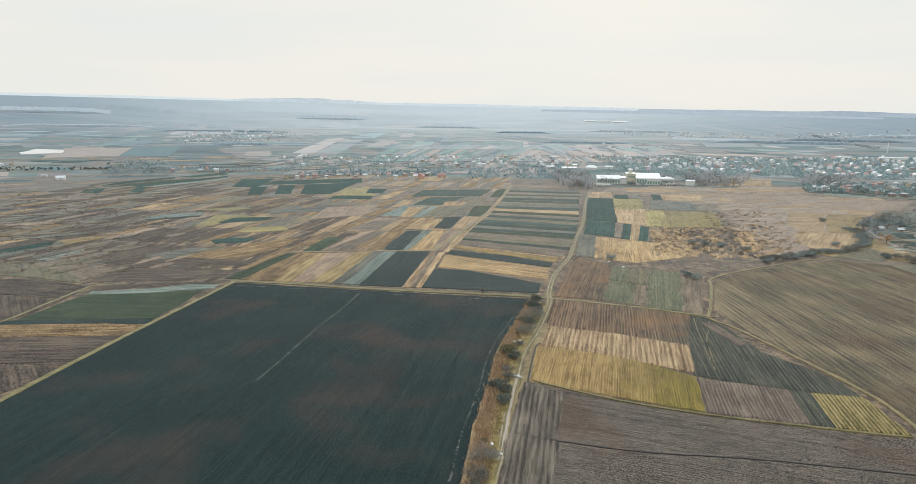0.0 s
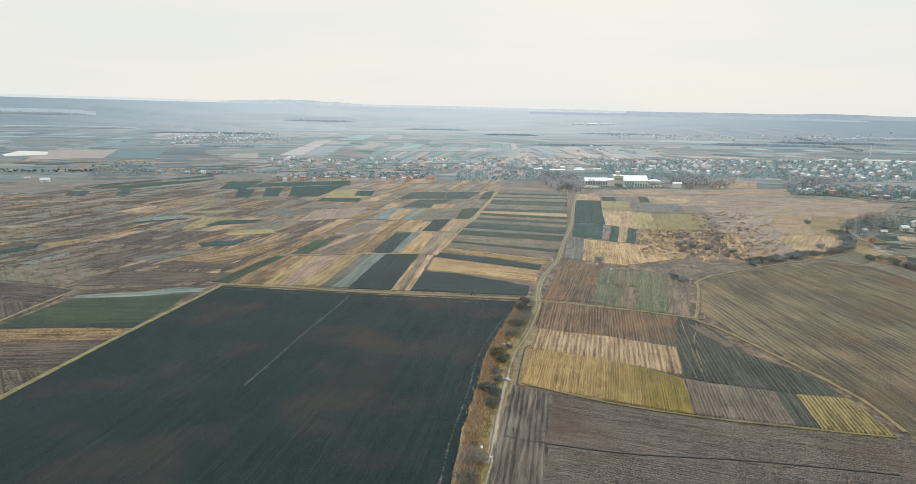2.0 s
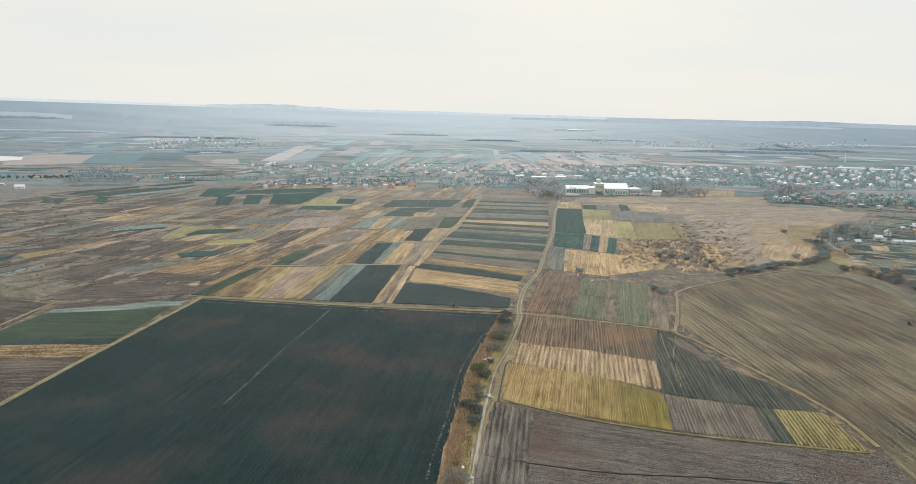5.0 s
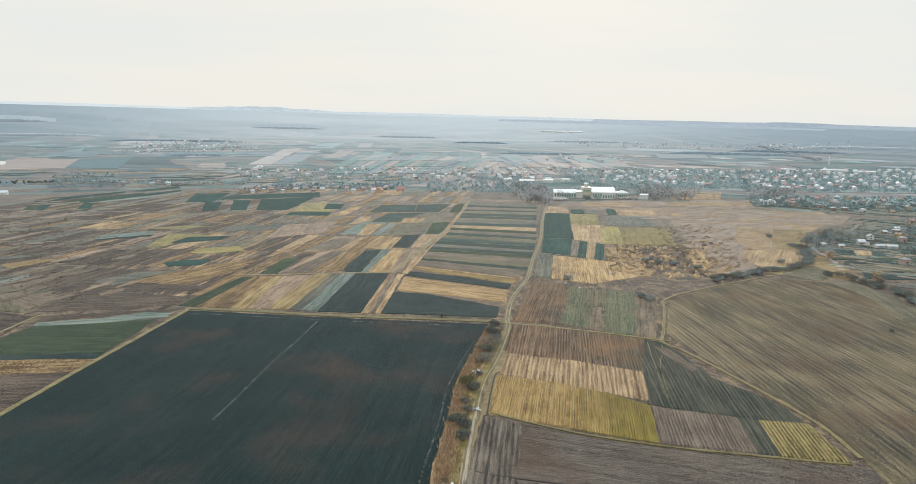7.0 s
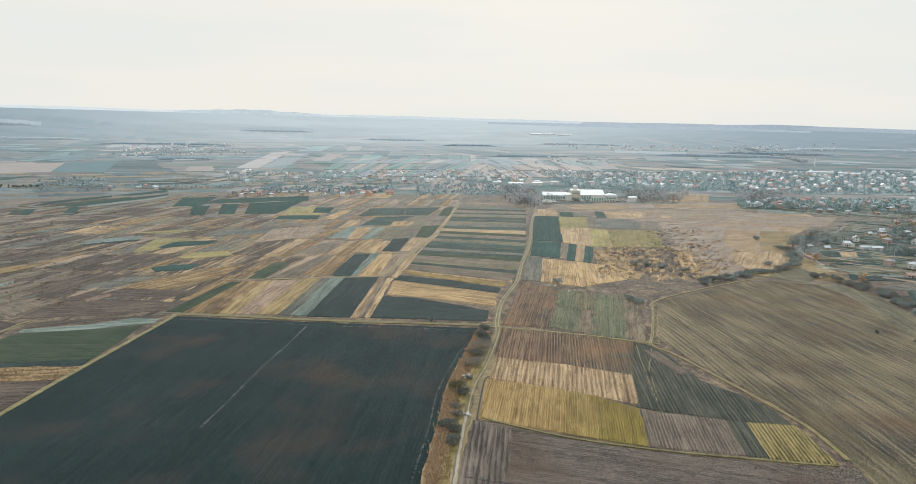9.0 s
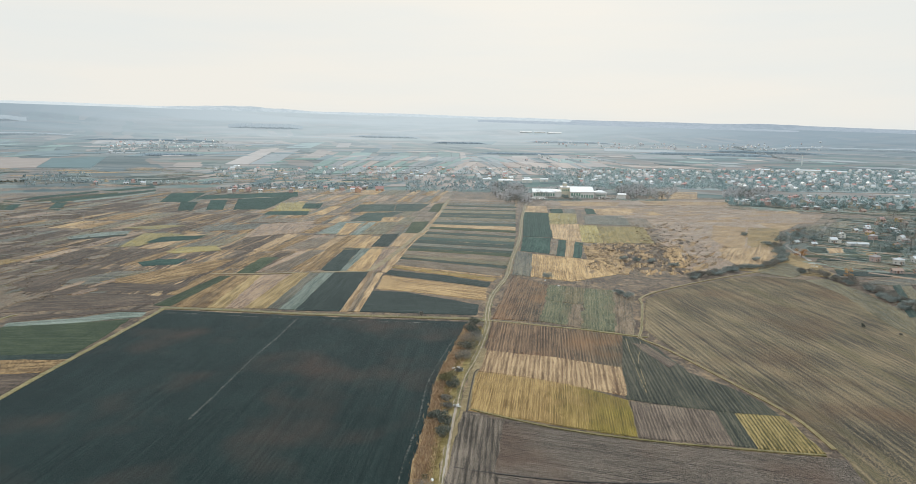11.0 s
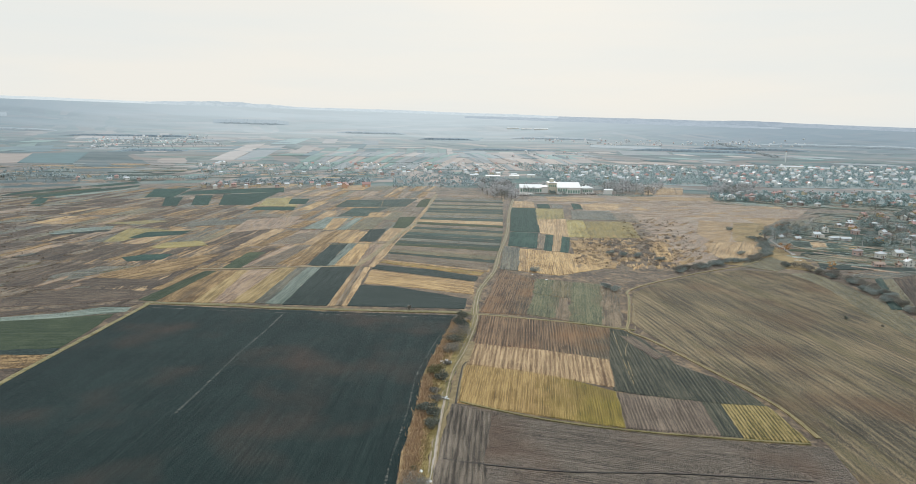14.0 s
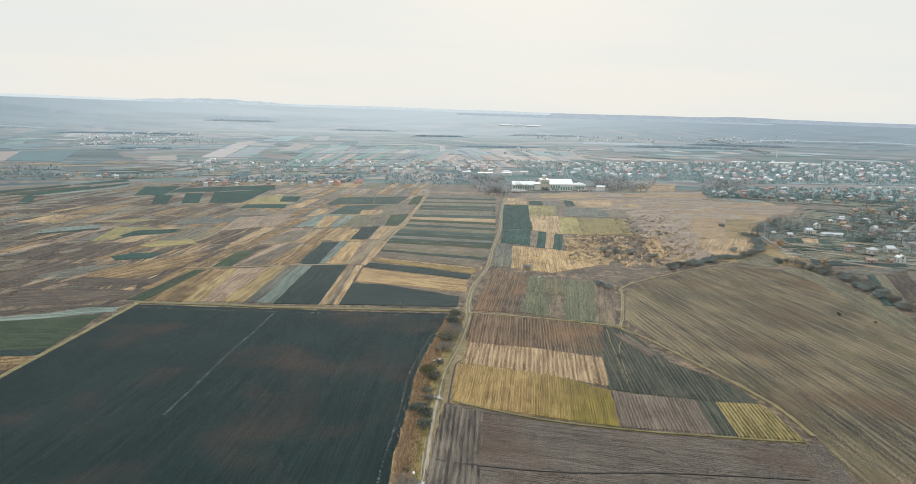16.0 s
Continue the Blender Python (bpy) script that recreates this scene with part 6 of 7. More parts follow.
# types of house, each first built where one stands
near = {
    "white_hip": at(house("white plastered two-storey house with grey hip roof", "white", "grey", 11, 10, 6.0, 2.6, True, group="near houses"), 407, 464, 12),
    "white_gable": at(house("tall white gabled house with pale metal roof", "white", "pale", 8.5, 9.5, 6.4, 3.2, group="near houses"), 402, 430, 80),
    "yellow": at(house("yellow plastered house with rust-brown roof", "yellow", "rust", 12, 9, 5.2, 2.6, group="near houses"), 462, 531, 5),
    "pink": at(house("pink brick house under brown tiled roof", "pink", "brown", 11, 10, 6.2, 2.6, True, group="near houses"), 397, 477, 15),
    "brick_low": at(house("low pinkish brick house with rusty roof", "pink", "rust", 13, 9, 3.6, 2.4, group="near houses"), 379, 433, -12),
    "annexed": at(house("white house with long pale-roofed annex", "white", "pale", 11, 9, 5.4, 3.0, porch=True, group="near houses"), 425, 566, -10),
    "cottage": at(house("small cream cottage with pale sheet roof", "cream", "pale", 9, 7, 3.2, 2.4, group="near houses"), 396, 553, 0),
    "orange": at(house("small orange rendered outbuilding with rusty roof", "orange", "rust", 6, 5, 3.0, 1.6, group="near houses"), 395, 432, 10),
    "red_roof": at(house("cream house with steep red tiled roof", "cream", "red", 11, 9, 4.8, 3.6, group="near houses"), 585, 628, 25),
    "grey_brick": at(house("square grey brick house with grey roof", "brick", "grey", 11, 11, 6.4, 2.0, True, group="near houses"), 592, 826, 5),
}
NEAR_SITES = (
    ("cottage", 385, 563, 20), ("annexed", 428, 470, -8), ("white_hip", 486, 525, 30), ("orange", 474, 527, 0), ("grey_brick", 507, 541, 12),
    ("pink", 463, 484, 40), ("pink", 470, 470, 10), ("white_gable", 454, 592, 70), ("cottage", 499, 632, 15), ("cottage", 532, 656, -10), ("red_roof", 624, 687, 0),
    ("white_gable", 614, 672, 40), ("pink", 580, 863, 10), ("grey_brick", 577, 828, 0), ("white_hip", 606, 810, 14), ("yellow", 730, 867, 20), ("red_roof", 724, 814, -10),
    ("cottage", 732, 918, 0), ("cottage", 578, 896, 10), ("white_gable", 529, 925, 0), ("cottage", 546, 920, -20), ("red_roof", 566, 940, 10), ("cottage", 554, 600, 30), ("brick_low", 548, 640, 0), ("red_roof", 520, 560, 60), ("white_gable", 560, 566, 10), ("brick_low", 640, 800, 10),
)
for kind, x, y, turn in NEAR_SITES:
    copy_thing(near[kind], pose(x, y, height(x, y), 0, 0, turn))

plainer = [
    at(house("white village house with pale metal roof", "white", "pale", 11, 9, 5.2, 2.8, fine=False), -150, 1160, 8),
    at(house("white village house with red tiled roof", "white", "red", 10, 9, 5.0, 3.0, fine=False), -60, 1170, -10),
    at(house("cream village house with grey hip roof", "cream", "grey", 11, 10, 5.6, 2.4, True, fine=False), -250, 1150, 20),
    at(house("low white village house with grey roof", "white", "grey", 13, 8, 3.4, 2.4, fine=False), -200, 1190, 0),
    at(house("pink brick village house with brown roof", "pink", "brown", 10, 10, 6.0, 2.2, True, fine=False), 20, 1420, 12),
    at(house("white two-storey village house with pale hip roof", "white", "pale", 10, 10, 6.2, 2.4, True, fine=False), 90, 1500, 30),
    at(house("pink plastered village house with red hip roof", "pink", "red", 11, 10, 5.8, 2.8, True, fine=False), 150, 1450, 70),
    at(house("grey brick village house with dull brown roof", "brick", "brown", 11, 9, 4.6, 2.8, fine=False), 210, 1480, 20),
    at(house("cream village house with brown gabled roof", "cream", "brown", 10, 9, 5.0, 3.0, fine=False), 60, 1560, 100),
]
taken = []


def settle(quad, n, seed, apart=17.0, turn=10.0, kinds=plainer):
    """Houses scattered over a part of the village, none touching."""
    rng = random.Random(seed)
    for x, y in quad_spots(quad, n, rng, apart):
        if all((x - a) ** 2 + (y - b) ** 2 > 15 ** 2 for a, b in taken):
            taken.append((x, y))
            copy_thing(rng.choice(kinds), pose(x, y, height(x, y), 0, 0, turn + rng.choice((0, 0, 90)) + rng.uniform(-12, 12)))


settle([(-285, 1115), (-34, 1136), (-37, 1215), (-308, 1195)], 26, 1)
settle([(-347, 1400), (275, 1370), (368, 1735), (-439, 1690)], 34, 2, 26)
settle([(380, 1260), (605, 1190), (846, 1628), (363, 1733)], 36, 3, 22)
settle([(640, 1141), (982, 1060), (1498, 1584), (859, 1630)], 56, 4, 22)
settle([(520, 900), (750, 800), (920, 968), (600, 985)], 40, 5, 17)
settle([(470, 585), (500, 540), (700, 730), (575, 704)], 22, 6, 17, kinds=list(near.values()))
settle([(-879, 1248), (-733, 1324), (-772, 1397), (-953, 1356)], 3, 8, 24)
settle([(-526, 1224), (-424, 1281), (-454, 1373), (-566, 1348)], 7, 9, 20)


PLASTERS = leafy("distant_plaster", [(0.44, 0.45, 0.46), (0.62, 0.62, 0.61), (0.78, 0.77, 0.75)])


def hamlet(name, label, quads, seed, scale=1.25):
    """Houses of distant villages, too small to tell apart, as one mesh: walls under pitched roofs."""
    rng = random.Random(seed)
    bm = bmesh.new()
    for quad, n in quads:
        for x, y in quad_spots(quad, n, rng, 14):
            if any((x - a) ** 2 + (y - b) ** 2 < 13 ** 2 for a, b in taken):
                continue
            w, d, e = rng.uniform(7, 12) * scale, rng.uniform(6, 9) * scale, rng.uniform(4, 6.5)
            first, face = len(bm.verts), len(bm.faces)
            wall_body(bm, w, d, e, 2.6, False)
            bm.verts.ensure_lookup_table()
            bm.faces.ensure_lookup_table()
            tone = rng.choice((1, 2, 3, 3))
            for k in (4, 5):
                bm.faces[face + k].material_index = tone
            m = pose(x, y, height(x, y) + 0.8, 0, 0, rng.uniform(0, 180))
            for v in bm.verts[first:]:
                v.co = m @ v.co
    me = bpy.data.meshes.new(name)
    bm.to_mesh(me)
    bm.free()
    for mat in (PLASTERS, ROOFS["red"], ROOFS["grey"], ROOFS["pale"]):
        me.materials.append(mat)
    return tagged(new(name, me), label, "houses", kind="stuff")


hamlet("distant_houses", "pale houses of distant misty villages", (([(-866, 2077), (-535, 2423), (-782, 3200), (-1106, 2845)], 60), ([(743, 2900), (2021, 2789), (2411, 3376), (847, 3800)], 120), ([(300, 2000), (700, 1900), (800, 2300), (400, 2500)], 10)), 7, 0.85)


hamlet("crowded_houses", "many small houses crowded among village gardens", (([(-347, 1400), (275, 1370), (368, 1735), (-439, 1690)], 40), ([(380, 1260), (605, 1190), (846, 1628), (363, 1733)], 60), ([(640, 1141), (982, 1060), (1498, 1584), (859, 1630)], 140)), 17, 0.85)


# grassy gardens under the houses, haze mixed into their grass colour
GARDEN = land("hazed_garden_grass", [(0.090, 0.165, 0.172), (0.195, 0.275, 0.278), (0.38, 0.39, 0.365)], patch=22.0, grain=4.0, streak=3.0, relief=0.1, sheen=0.6, gain=2.3, weeds=(0.36, 0.275, 0.22))
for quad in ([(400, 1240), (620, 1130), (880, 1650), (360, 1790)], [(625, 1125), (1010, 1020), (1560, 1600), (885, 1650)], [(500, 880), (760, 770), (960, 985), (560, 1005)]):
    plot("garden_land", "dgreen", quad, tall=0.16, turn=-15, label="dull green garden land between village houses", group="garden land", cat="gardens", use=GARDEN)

# kitchen gardens lightened towards teal: haze put into the base colour
KITCHEN = land("hazed_kitchen_gardens", [(0.055, 0.092, 0.085), (0.115, 0.150, 0.135), (0.25, 0.255, 0.22)], patch=9.0, grain=1.2, streak=3.0, rows=3.0, row_share=0.7, weeds=(0.20, 0.145, 0.095), sheen=0.3)
for quad in ([(400, 560), (450, 470), (740, 740), (560, 740)], [(355, 545), (400, 590), (430, 560), (372, 515)], [(372, 515), (430, 560), (470, 470), (400, 420)]):
    plot("garden_land", "dgreen", quad, tall=0.04, turn=42, label="dark green kitchen gardens between houses", group="garden land", cat="gardens", use=KITCHEN)


# ---- village trees ----
def plant(quad, n, seed, kinds, apart=6.0):
    rng = random.Random(seed)
    for x, y in quad_spots(quad, n, rng, apart):
        copy_thing(rng.choice(kinds), pose(x, y, height(x, y), 0, 0, rng.uniform(0, 360)))


plant([(350, 545), (385, 560), (460, 600), (440, 640)], 22, 21, bare + leafed)
plant([(420, 440), (470, 450), (560, 640), (440, 520)], 26, 22, bare + leafed)
plant([(500, 600), (560, 560), (720, 740), (600, 720)], 34, 23, bare + leafed)
plant([(500, 890), (740, 790), (800, 840), (540, 930)], 40, 24, bare[:2] + leafed)
plant([(175, 900), (205, 926), (270, 1240), (200, 1200)], 34, 25, bare)
plant([(375, 960), (430, 960), (470, 1129), (409, 1140)], 30, 26, bare)
plant([(535, 960), (591, 960), (700, 1100), (640, 1100)], 34, 27, bare)
plant([(240, 1000), (330, 965), (340, 978), (250, 1012)], 6, 28, bare[:2] + leafed)
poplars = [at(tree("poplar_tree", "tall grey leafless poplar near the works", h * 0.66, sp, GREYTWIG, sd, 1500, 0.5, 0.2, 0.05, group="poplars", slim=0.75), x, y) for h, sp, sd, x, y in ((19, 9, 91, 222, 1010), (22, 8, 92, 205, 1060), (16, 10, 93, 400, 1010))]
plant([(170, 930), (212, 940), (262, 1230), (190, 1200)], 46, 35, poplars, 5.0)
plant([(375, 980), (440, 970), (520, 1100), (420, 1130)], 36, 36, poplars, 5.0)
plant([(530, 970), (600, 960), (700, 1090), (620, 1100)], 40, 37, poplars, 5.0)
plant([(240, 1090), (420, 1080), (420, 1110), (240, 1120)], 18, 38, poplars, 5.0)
copy_thing(spruce, pose(352, 1034, 0, 0, 0, 40))
copy_thing(spruce, pose(330, 1060, 0, 0, 0, 90))


def wood(name, label, quad, n, seed, size=5.0, mat=MIXED, leaf=1.1, count=40):
    """A belt of trees too far off to tell apart."""
    rng = random.Random(seed)
    verts, faces = [], []
    for x, y in quad_spots(quad, n, rng):
        s = size * rng.uniform(0.6, 1.2)
        z = height(x, y)
        v, f = leaf_cloud(rng, [(x, y, z + s * 0.5, s * 0.5, s * 0.55), (x + rng.uniform(-2, 2), y, z + s * 0.85, s * 0.35, s * 0.35)], count, leaf, 0.6)
        k = len(verts)
        verts += [(p.x, p.y, max(p.z, z - 0.3)) for p in v]
        faces += [tuple(i + k for i in q) for q in f]
    return tagged(new(name, mesh_of(name, verts, faces, mat)), label, "trees", kind="stuff")


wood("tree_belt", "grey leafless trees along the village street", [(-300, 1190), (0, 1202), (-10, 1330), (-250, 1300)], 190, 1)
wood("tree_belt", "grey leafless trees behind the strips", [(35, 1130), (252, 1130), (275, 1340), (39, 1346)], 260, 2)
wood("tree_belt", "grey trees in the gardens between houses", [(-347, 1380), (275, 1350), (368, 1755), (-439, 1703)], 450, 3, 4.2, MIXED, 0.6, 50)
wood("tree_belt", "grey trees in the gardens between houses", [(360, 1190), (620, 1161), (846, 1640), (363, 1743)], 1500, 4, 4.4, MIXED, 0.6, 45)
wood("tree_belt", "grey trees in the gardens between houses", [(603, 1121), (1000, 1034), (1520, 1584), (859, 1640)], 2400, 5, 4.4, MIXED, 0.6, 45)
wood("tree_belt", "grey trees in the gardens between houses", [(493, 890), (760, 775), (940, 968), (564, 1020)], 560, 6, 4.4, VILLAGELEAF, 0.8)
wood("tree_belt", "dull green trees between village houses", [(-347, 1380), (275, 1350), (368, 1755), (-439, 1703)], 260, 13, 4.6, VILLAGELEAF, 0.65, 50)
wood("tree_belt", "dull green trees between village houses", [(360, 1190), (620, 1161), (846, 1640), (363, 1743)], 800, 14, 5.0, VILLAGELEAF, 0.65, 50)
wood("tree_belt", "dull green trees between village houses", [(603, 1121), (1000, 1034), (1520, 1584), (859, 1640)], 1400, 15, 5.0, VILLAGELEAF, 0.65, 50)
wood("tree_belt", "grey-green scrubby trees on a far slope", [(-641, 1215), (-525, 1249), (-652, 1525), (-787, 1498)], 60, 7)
wood("tree_belt", "far trees round an outlying village", [(-886, 2060), (-515, 2403), (-782, 3250), (-1126, 2845)], 300, 8, 4.0, HAZED_LEAF, 1.2, 22)
wood("tree_belt", "dark far wood on a slope", [(1780, 3190), (1830, 3230), (1380, 2060), (1330, 2010)], 420, 9, 5.0, HAZED_LEAF, 2.0, 20)
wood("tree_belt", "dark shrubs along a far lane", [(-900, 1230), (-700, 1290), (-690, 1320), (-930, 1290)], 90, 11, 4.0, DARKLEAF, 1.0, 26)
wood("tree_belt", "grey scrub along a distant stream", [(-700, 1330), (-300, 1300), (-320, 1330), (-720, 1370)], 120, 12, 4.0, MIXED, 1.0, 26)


# ---- the white works building by the track ----
GREENGLASS = plain("green_glazing", (0.17, 0.33, 0.27), 0.2)
CREAMWALL = plain("cream_works_wall", (0.62, 0.58, 0.47), 0.8, vary=0.05)
WHITEWALL = plain("white_works_wall", (0.72, 0.73, 0.71), 0.8, vary=0.05)
WHITEROOF = plain("pale_works_roof", (0.66, 0.68, 0.68), 0.5, vary=0.05, scale=0.3)


def works():
    root = tagged(new("works_building"), "long white industrial building with green glazing and pale roof", "building")

    def block(name, x0, x1, y0, y1, tall, rise, hip=False):
        w, d = x1 - x0, y1 - y0
        m = pose((x0 + x1) / 2, (y0 + y1) / 2, 0)
        bm = bmesh.new()
        wall_body(bm, w, d, tall, rise, hip)
        o = part("wall", bm, CREAMWALL if name in ("stair_tower", "lantern") else WHITEWALL, root)
        o.matrix_basis = m
        bm = bmesh.new()
        roof_body(bm, w, d, tall, rise, hip, 0.8, 0.4)
        r = part("roof", bm, WHITEROOF, root)
        r.matrix_basis = m
        return o

    block("wing", -50, -14, 0, 26, 8.0, 4.4)
    block("link", -13.8, -4, -3, 24, 9.5, 2.0)
    block("hall", 9.2, 46, -14, 30, 10.0, 6.8)
    block("stair_tower", -4, 9, -6, 26, 16.5, 1.0, True)
    block("lantern", -1.0, 5.0, 4, 12, 22.5, 1.6, True)
    block("pavilion", 50, 68, -4, 12, 9.0, 3.0, True)
    block("link", 46.2, 49.8, -2, 8, 5.0, 0.8)
    block("gatehouse", 84, 96, -20, -10, 7.0, 1.6)
    tall_pane, small = pane_mesh(2.6, 5.0, GREENGLASS), pane_mesh(2.0, 3.0, GREENGLASS)
    for k in range(9):
        shared("window", tall_pane, root, pose(-47.5 + 3.9 * k, -0.02, 1.6))
    for k in range(9):
        shared("window", tall_pane, root, pose(11.6 + 4.0 * k, -14.02, 1.0 if k > 3 else 3.6))
    for k in range(5):
        shared("window", small, root, pose(53 + 3.0 * k, -4.02, 2.5))
    for k in range(4):
        shared("window", small, root, pose(-2.2 + 3.0 * k, -6.02, 10.5))
    for k in range(6):
        bm = bmesh.new()
        tube(bm, [Vector((51 + 3.2 * k, -6.5, -0.5)), Vector((51 + 3.2 * k, -6.5, 7.4))], 0.35, 0.3, 8)
        part("column", bm, WHITEWALL, root)
    bm = bmesh.new()
    box(bm, 49.5, 68.5, -7.2, -4.1, 7.45, 8.0)
    part("portico", bm, WHITEWALL, root)
    root.matrix_world = pose(287, 1022, 0, 0, 0, -9)
    return root


works()


def shed(label, w, d, eave, rise, wall, roof, x, y, turn, group="sheds"):
    root = tagged(new("shed"), label, "shed", group)
    bm = bmesh.new()
    wall_body(bm, w, d, eave, rise, False)
    part("wall", bm, WALLS[wall], root)
    bm = bmesh.new()
    roof_body(bm, w, d, eave, rise, False)
    part("roof", bm, ROOFS[roof], root)
    bm = bmesh.new()
    box(bm, -1.8, 1.8, -d / 2 - 0.12, -d / 2 + 0.05, 0, min(3.4, eave - 0.3))
    part("gate", bm, ROOFS["grey"], root)
    return at(root, x, y, turn)


for w, d, e, x, y, turn in ((30, 12, 4, 250, 1340, -4), (20, 12, 6, 292, 1322, -6), (18, 9, 4, 215, 1372, 3), (16, 10, 5, 335, 1350, 0), (14, 9, 4, 305, 1385, 10), (12, 9, 6, 270, 1390, 30), (60, 16, 6, 1080, 1560, -30), (48, 14, 5, 1130, 1520, -30), (40, 12, 5, 985, 1610, -28)):
    shed("long pale industrial shed with low metal roof", w, d, e, 2.0, "white", "pale", x, y, turn, "industrial sheds")
for w, d, e, x, y, turn in ((80, 12, 5, 905, 4150, 0), (70, 12, 5, 990, 4130, 0), (90, 12, 5, 1080, 4105, 0)):
    shed("pale farm hall far across the plain", w, d, e, 2.0, "white", "pale", x, y, turn, "far halls")
for x, y, turn in ((432, 550, -10), (440, 546, -10), (-720, 1160, 10)):
    shed("small white outbuilding with pale metal roof", 9, 5, 2.6, 1.0, "white", "pale", x, y, turn, "outbuildings")
shed("small white hut with white roof on the fields", 14, 9, 4.0, 3.0, "white", "pale", -660, 1108, 20, "outbuildings")
shed("red-roofed orange house at the village edge", 14, 9, 4.5, 4.0, "orange", "red", -12, 1150, 0, "outbuildings")
shed("red-roofed orange house at the village edge", 14, 10, 5.0, 4.0, "orange", "red", -48, 1128, 80, "outbuildings")

# rubble and white yard clutter before the works
RUBBLE = leafy("pale_rubble", [(0.35, 0.33, 0.30), (0.5, 0.48, 0.45), (0.66, 0.64, 0.60)])


def heap(label, x, y, wide, n, seed, mat=RUBBLE, size=0.5, cat="rubble"):
    """A low heap of broken lumps."""
    rng = random.Random(seed)
    bm = bmesh.new()
    for _ in range(n):
        a, r = rng.uniform(0, 6.28), wide * rng.random() ** 0.7
        s = size * rng.uniform(0.5, 1.4)
        v = box(bm, -s, s, -s * 0.7, s * 0.7, -s * 0.4, s * 0.5)
        m = Matrix.Translation((math.cos(a) * r, math.sin(a) * r, 0.3 + s * 0.3 + (1 - r / wide) * wide * 0.12)) @ Euler((rng.uniform(-0.6, 0.6), rng.uniform(-0.6, 0.6), a)).to_matrix().to_4x4()
        for p in v:
            p.co = m @ (p.co + Vector((rng.uniform(-0.2, 0.2), rng.uniform(-0.2, 0.2), rng.uniform(-0.2, 0.2))) * s)
    me = bpy.data.meshes.new("rubble_heap")
    bm.to_mesh(me)
    bm.free()
    me.materials.append(mat)
    return at(tagged(new("rubble_heap", me), label, cat, kind="stuff"), x, y)


heap("pale rubble and stone heaps before the works", 238, 995, 16, 70, 1, size=1.3)
heap("pale rubble and stone heaps before the works", 222, 985, 11, 50, 2, size=1.2)
heap("pale rubble and stacked goods in the yard", 345, 1000, 14, 60, 3, size=1.3)
heap("pale rubble and stacked goods in the yard", 368, 1000, 10, 40, 4, size=1.2)
WHITEBAG = leafy("white_litter", [(0.6, 0.6, 0.58), (0.72, 0.72, 0.70), (0.8, 0.8, 0.78)])
for x, y, w, n, sd in ((29.4, 264.8, 2.6, 24, 5), (9.6, 177.5, 0.7, 5, 6), (11.6, 175.2, 0.5, 3, 7), (8.7, 175.0, 0.4, 2, 10), (13.2, 168.9, 0.8, 5, 8), (114.5, 414.0, 1.2, 8, 9), (109, 430, 0.6, 4, 12), (24.5, 226.8, 1.6, 9, 11), (344, 484, 3, 12, 13), (338, 470, 3, 12, 14), (332, 460, 3, 10, 15)):
    heap("scattered white litter in dry grass", x, y, w, n, sd, WHITEBAG, 0.34, "litter")

# ---- village ground, gardens, road, pond ----
ROADMAT = plain("pale_road", (0.25, 0.235, 0.215), 0.85, scale=0.2)
ribbon("road", [(150, 1235), (230, 1222), (300, 1210), (380, 1190), (470, 1120), (560, 1060), (700, 1010), (900, 985)], 7.0, 0.45, ROADMAT, "pale village road behind the works", "road", seed=31)
ribbon("road", [(203.8, 926.2), (225, 985), (232, 1060), (222, 1150), (215, 1225)], 5.0, 0.4, ROADMAT, "pale lane leading past the works", "road", seed=32)
ribbon("road", [(344, 482), (353, 509), (362, 535), (375, 560), (420, 590), (520, 700)], 2.6, 0.4, ROADMAT, "pale garden lane between hedges", "road", seed=33)
ribbon("road", [(405, 425), (432, 440), (470, 500), (560, 590), (680, 680)], 2.8, 0.4, ROADMAT, "pale garden lane between houses", "road", seed=34)
for m, q in (("dgreen", [(372, 520), (384, 516), (398, 540), (384, 545)]), ("tan", [(386, 515), (396, 513), (412, 536), (400, 540)]), ("dgreen", [(398, 512), (408, 510), (424, 536), (414, 537)]), ("straw", [(414, 507), (421, 505), (428, 516), (421, 521)]),
             ("green", [(350, 500), (430, 490), (436, 498), (356, 508)]), ("dark", [(352, 485), (420, 478), (424, 486), (358, 492)]), ("olive", [(345, 455), (400, 450), (410, 470), (352, 480)]), ("dark", [(330, 430), (395, 415), (400, 424), (340, 446)]),
             ("dgreen", [(345, 395), (352, 398), (300, 322), (293, 322)]), ("olive", [(353, 400), (362, 402), (310, 322), (301, 322)]), ("umber", [(364, 402), (382, 404), (330, 330), (312, 326)]), ("grey", [(330, 405), (345, 412), (400, 420), (384, 404), (350, 392)]),
             ("dgreen", [(500, 880), (600, 850), (612, 868), (520, 905)]), ("dgreen", [(610, 840), (720, 790), (735, 805), (625, 860)]), ("olive", [(430, 600), (500, 650), (560, 720), (450, 660)]), ("dgreen", [(430, 520), (455, 510), (520, 590), (480, 600)])):
    area = sum(q[i][0] * q[(i + 1) % len(q)][1] - q[(i + 1) % len(q)][0] * q[i][1] for i in range(len(q)))
    plot("garden_plot", m, q if area > 0 else q[::-1], tall=0.3, group="garden plots")
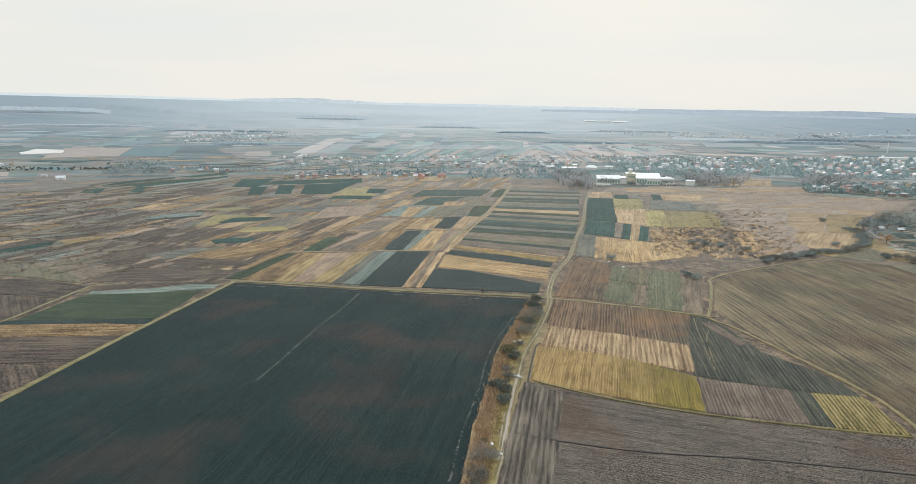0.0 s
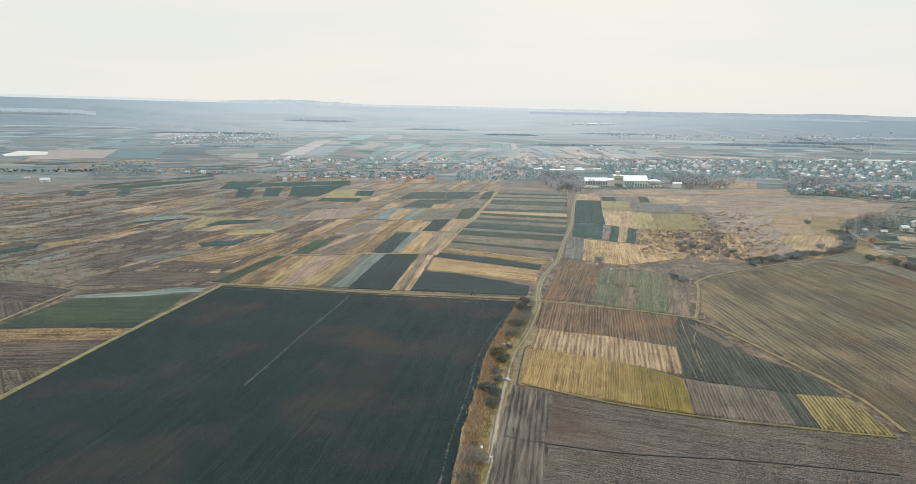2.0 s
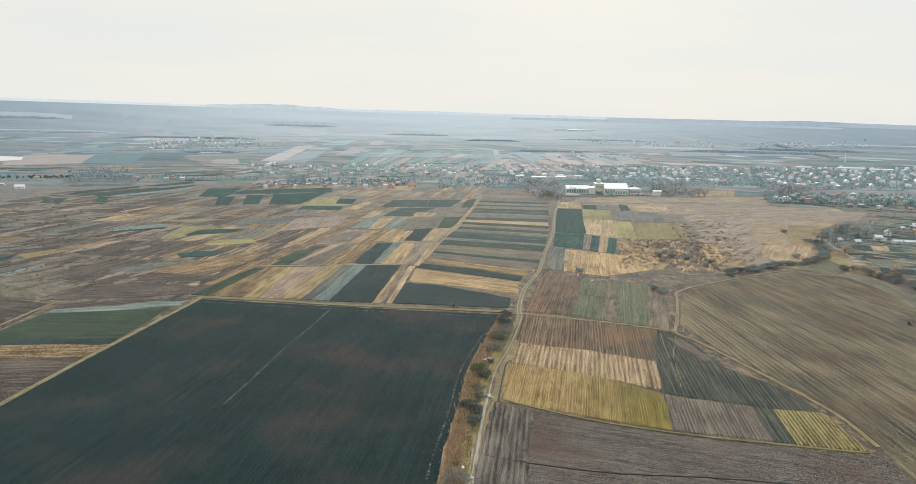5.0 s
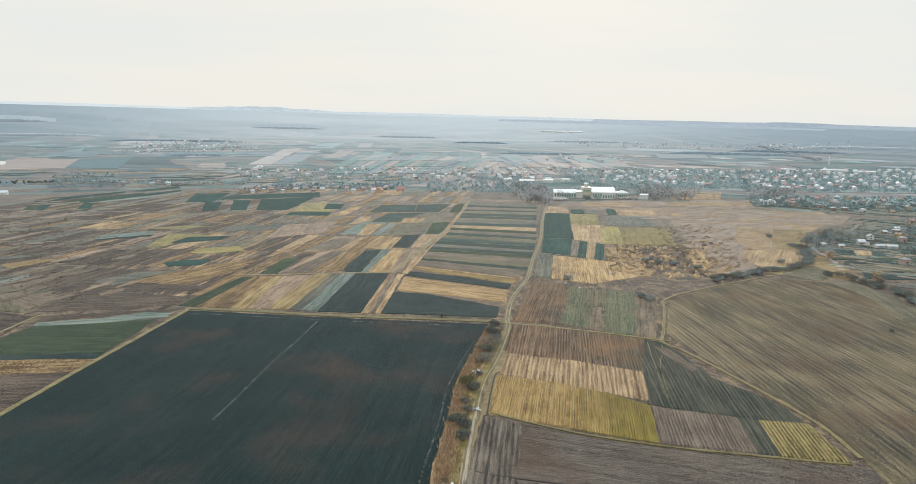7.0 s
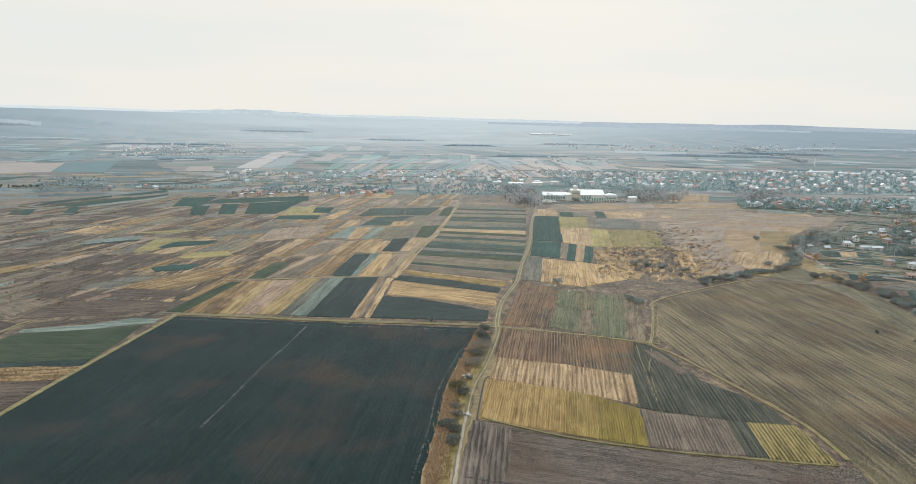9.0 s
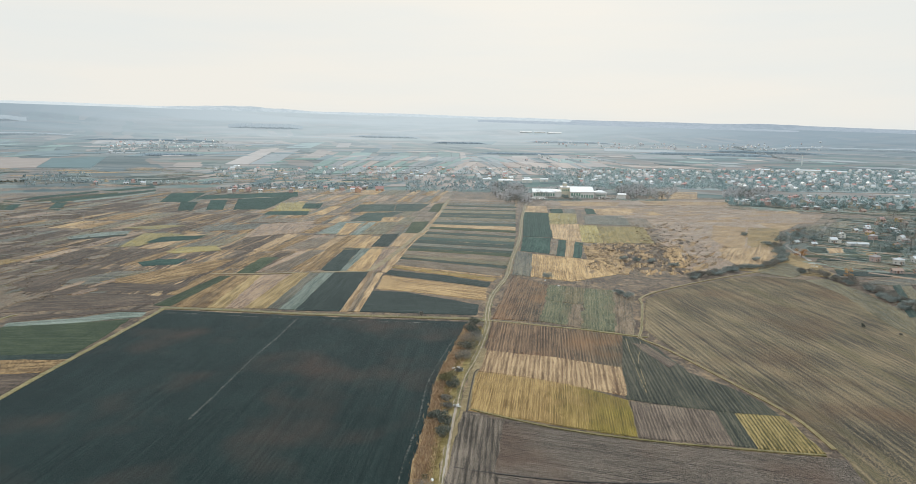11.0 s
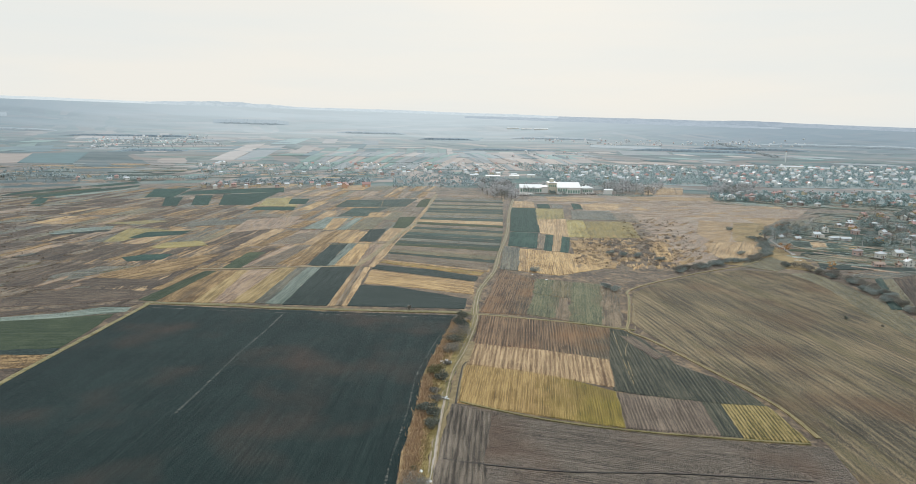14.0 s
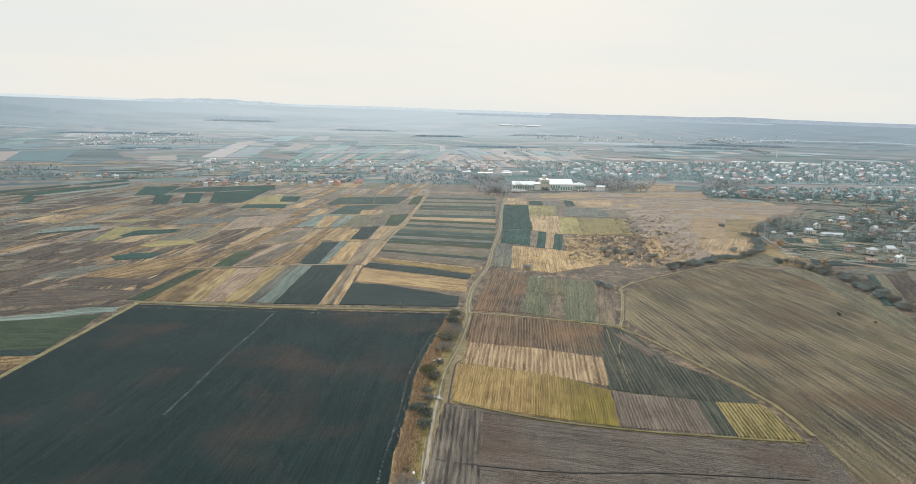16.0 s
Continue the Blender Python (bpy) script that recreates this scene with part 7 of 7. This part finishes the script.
# whitish base colour stands in for the sky's reflection on the water
WATER = plain("pond_water", (0.55, 0.56, 0.55), 0.04, vary=0.0, scale=0.02)
bm = bmesh.new()
outline = [(-1042 + 0, 1600), (-1010, 1632), (-985, 1672), (-1005, 1715), (-1030, 1756), (-1075, 1764), (-1112, 1768), (-1098, 1728), (-1085, 1690), (-1080, 1650)]
prism(bm, outline, -2.0, 1.4, [height(x, y) for x, y in outline])
me = bpy.data.meshes.new("water")
bm.to_mesh(me)
bm.free()
me.materials.append(WATER)
tagged(new("water", me), "still pond, the white sky's reflection painted into its colour", "pond", kind="structure")


# ---- poles ----
CONCRETE = plain("pole_concrete", (0.42, 0.41, 0.39), 0.9)


def pole(x, y, tall=9.5, turn=0.0):
    root = tagged(new("utility_pole"), "grey concrete power pole with a crossarm", "pole", "power poles")
    bm = bmesh.new()
    tube(bm, [Vector((0, 0, -0.4)), Vector((0, 0, tall))], 0.24, 0.14, 8)
    part("post", bm, CONCRETE, root)
    bm = bmesh.new()
    box(bm, -1.0, 1.0, -0.06, 0.06, tall - 0.7, tall - 0.55)
    part("crossarm", bm, CONCRETE, root)
    for k in (-0.9, 0.0, 0.9):
        bm = bmesh.new()
        tube(bm, [Vector((k, 0, tall - 0.55)), Vector((k, 0, tall - 0.3))], 0.06, 0.04, 6)
        part("insulator", bm, FRAME, root)
    return at(root, x, y, turn)


first = pole(-425.7, 762.7)
for x, y, turn in ((-393, 792, 30), (-339.5, 761, 30), (-291, 1125, 0), (497, 985, 0), (525, 921, 0), (215, 1150, 80), (222, 1080, 80), (228, 1010, 80), (603, 880, 0), (440, 1010, 0), (560, 905, 0), (640, 860, 0), (420, 500, 40), (450, 545, 40), (490, 590, 40)):
    copy_thing(first, pose(x, y, height(x, y), 0, 0, turn))
bm = bmesh.new()
tube(bm, [Vector((0, 0, -1)), Vector((0, 0, 16)), Vector((0, 0, 32))], 1.5, 1.0, 12)
stack_root = tagged(new("chimney_stack"), "tall pale factory chimney stack beyond the village", "chimney")
part("shaft", bm, WHITEWALL, stack_root)
bm = bmesh.new()
tube(bm, [Vector((0, 0, 30.5)), Vector((0, 0, 32.6))], 1.25, 1.25, 12)
part("rim", bm, BRICK, stack_root)
at(stack_root, 1259, 1846)

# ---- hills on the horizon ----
# horizon hills: haze is put into the base colours, paler or bluer per hill
HILL = land("haze_tinted_hill", [(0.345, 0.39, 0.44), (0.37, 0.415, 0.46), (0.40, 0.44, 0.485)], patch=400.0, grain=60.0, relief=0.0, sheen=0.0, vary=0.06)


PALEHILL = land("pale_haze_tinted_hill", [(0.52, 0.565, 0.59), (0.56, 0.60, 0.62), (0.60, 0.635, 0.65)], patch=400.0, grain=60.0, relief=0.0, sheen=0.0, vary=0.06)


BLUEHILL = land("blue_haze_tinted_hill", [(0.235, 0.285, 0.34), (0.25, 0.30, 0.355), (0.27, 0.32, 0.375)], patch=400.0, grain=60.0, relief=0.0, sheen=0.0, vary=0.06)
PALESTHILL = land("whitish_haze_tinted_hill", [(0.61, 0.64, 0.645), (0.635, 0.66, 0.66), (0.66, 0.68, 0.675)], patch=400.0, grain=60.0, relief=0.0, sheen=0.0, vary=0.06)


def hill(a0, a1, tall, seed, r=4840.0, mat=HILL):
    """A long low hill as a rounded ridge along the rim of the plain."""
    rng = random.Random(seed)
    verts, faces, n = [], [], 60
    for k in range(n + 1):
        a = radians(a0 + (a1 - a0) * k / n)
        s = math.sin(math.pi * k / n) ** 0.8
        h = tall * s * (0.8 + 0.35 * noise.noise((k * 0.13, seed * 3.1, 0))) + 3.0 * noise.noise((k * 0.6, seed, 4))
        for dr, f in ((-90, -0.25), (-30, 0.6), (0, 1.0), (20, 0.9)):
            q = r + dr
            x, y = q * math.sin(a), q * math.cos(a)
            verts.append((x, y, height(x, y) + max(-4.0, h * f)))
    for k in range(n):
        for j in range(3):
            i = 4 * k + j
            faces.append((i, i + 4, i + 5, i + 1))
    return tagged(new("backdrop", mesh_of("hill", verts, faces, mat)), "blue-grey hill on the horizon with haze in its colour", "backdrop", kind="structure")


# blue-grey canopy colour has distance haze painted in
FOREST = land("haze_tinted_forest", [(0.20, 0.26, 0.30), (0.24, 0.30, 0.335), (0.285, 0.34, 0.375)], patch=60.0, grain=12.0, relief=0.3, sheen=0.0, vary=0.2)

# paler copy of the canopy colour, more haze mixed in, for beyond 3400 m
PALEWOOD = land("pale_haze_tinted_forest", [(0.34, 0.39, 0.425), (0.365, 0.415, 0.445), (0.40, 0.445, 0.47)], patch=60.0, grain=12.0, relief=0.0, sheen=0.0, vary=0.1)


def forest(a0, a1, r, tall, deep, seed):
    """A distant wood as one uneven canopy."""
    verts, faces, n = [], [], 50
    for k in range(n + 1):
        a = radians(a0 + (a1 - a0) * k / n)
        s = min(1.0, 6 * k / n, 6 * (n - k) / n)
        for j, (dr, f) in enumerate(((0, 0.0), (4, 0.8), (deep * 0.5, 1.0), (deep - 4, 0.8), (deep, 0.0))):
            q = r + dr + 14 * noise.noise((k * 0.3, seed, 1))
            x, y = q * math.sin(a), q * math.cos(a)
            verts.append((x, y, height(x, y) + 0.9 + s * f * tall * (1 + 0.35 * noise.noise((k * 0.8, seed + j, 2)))))
    for k in range(n):
        for j in range(4):
            i = 5 * k + j
            faces.append((i, i + 5, i + 6, i + 1))
    return tagged(new("far_woodland", mesh_of("far_woodland", verts, faces, PALEWOOD if r > 3400 else FOREST)), "blue-grey haze-tinted woodland across the plain", "woodland", kind="stuff")


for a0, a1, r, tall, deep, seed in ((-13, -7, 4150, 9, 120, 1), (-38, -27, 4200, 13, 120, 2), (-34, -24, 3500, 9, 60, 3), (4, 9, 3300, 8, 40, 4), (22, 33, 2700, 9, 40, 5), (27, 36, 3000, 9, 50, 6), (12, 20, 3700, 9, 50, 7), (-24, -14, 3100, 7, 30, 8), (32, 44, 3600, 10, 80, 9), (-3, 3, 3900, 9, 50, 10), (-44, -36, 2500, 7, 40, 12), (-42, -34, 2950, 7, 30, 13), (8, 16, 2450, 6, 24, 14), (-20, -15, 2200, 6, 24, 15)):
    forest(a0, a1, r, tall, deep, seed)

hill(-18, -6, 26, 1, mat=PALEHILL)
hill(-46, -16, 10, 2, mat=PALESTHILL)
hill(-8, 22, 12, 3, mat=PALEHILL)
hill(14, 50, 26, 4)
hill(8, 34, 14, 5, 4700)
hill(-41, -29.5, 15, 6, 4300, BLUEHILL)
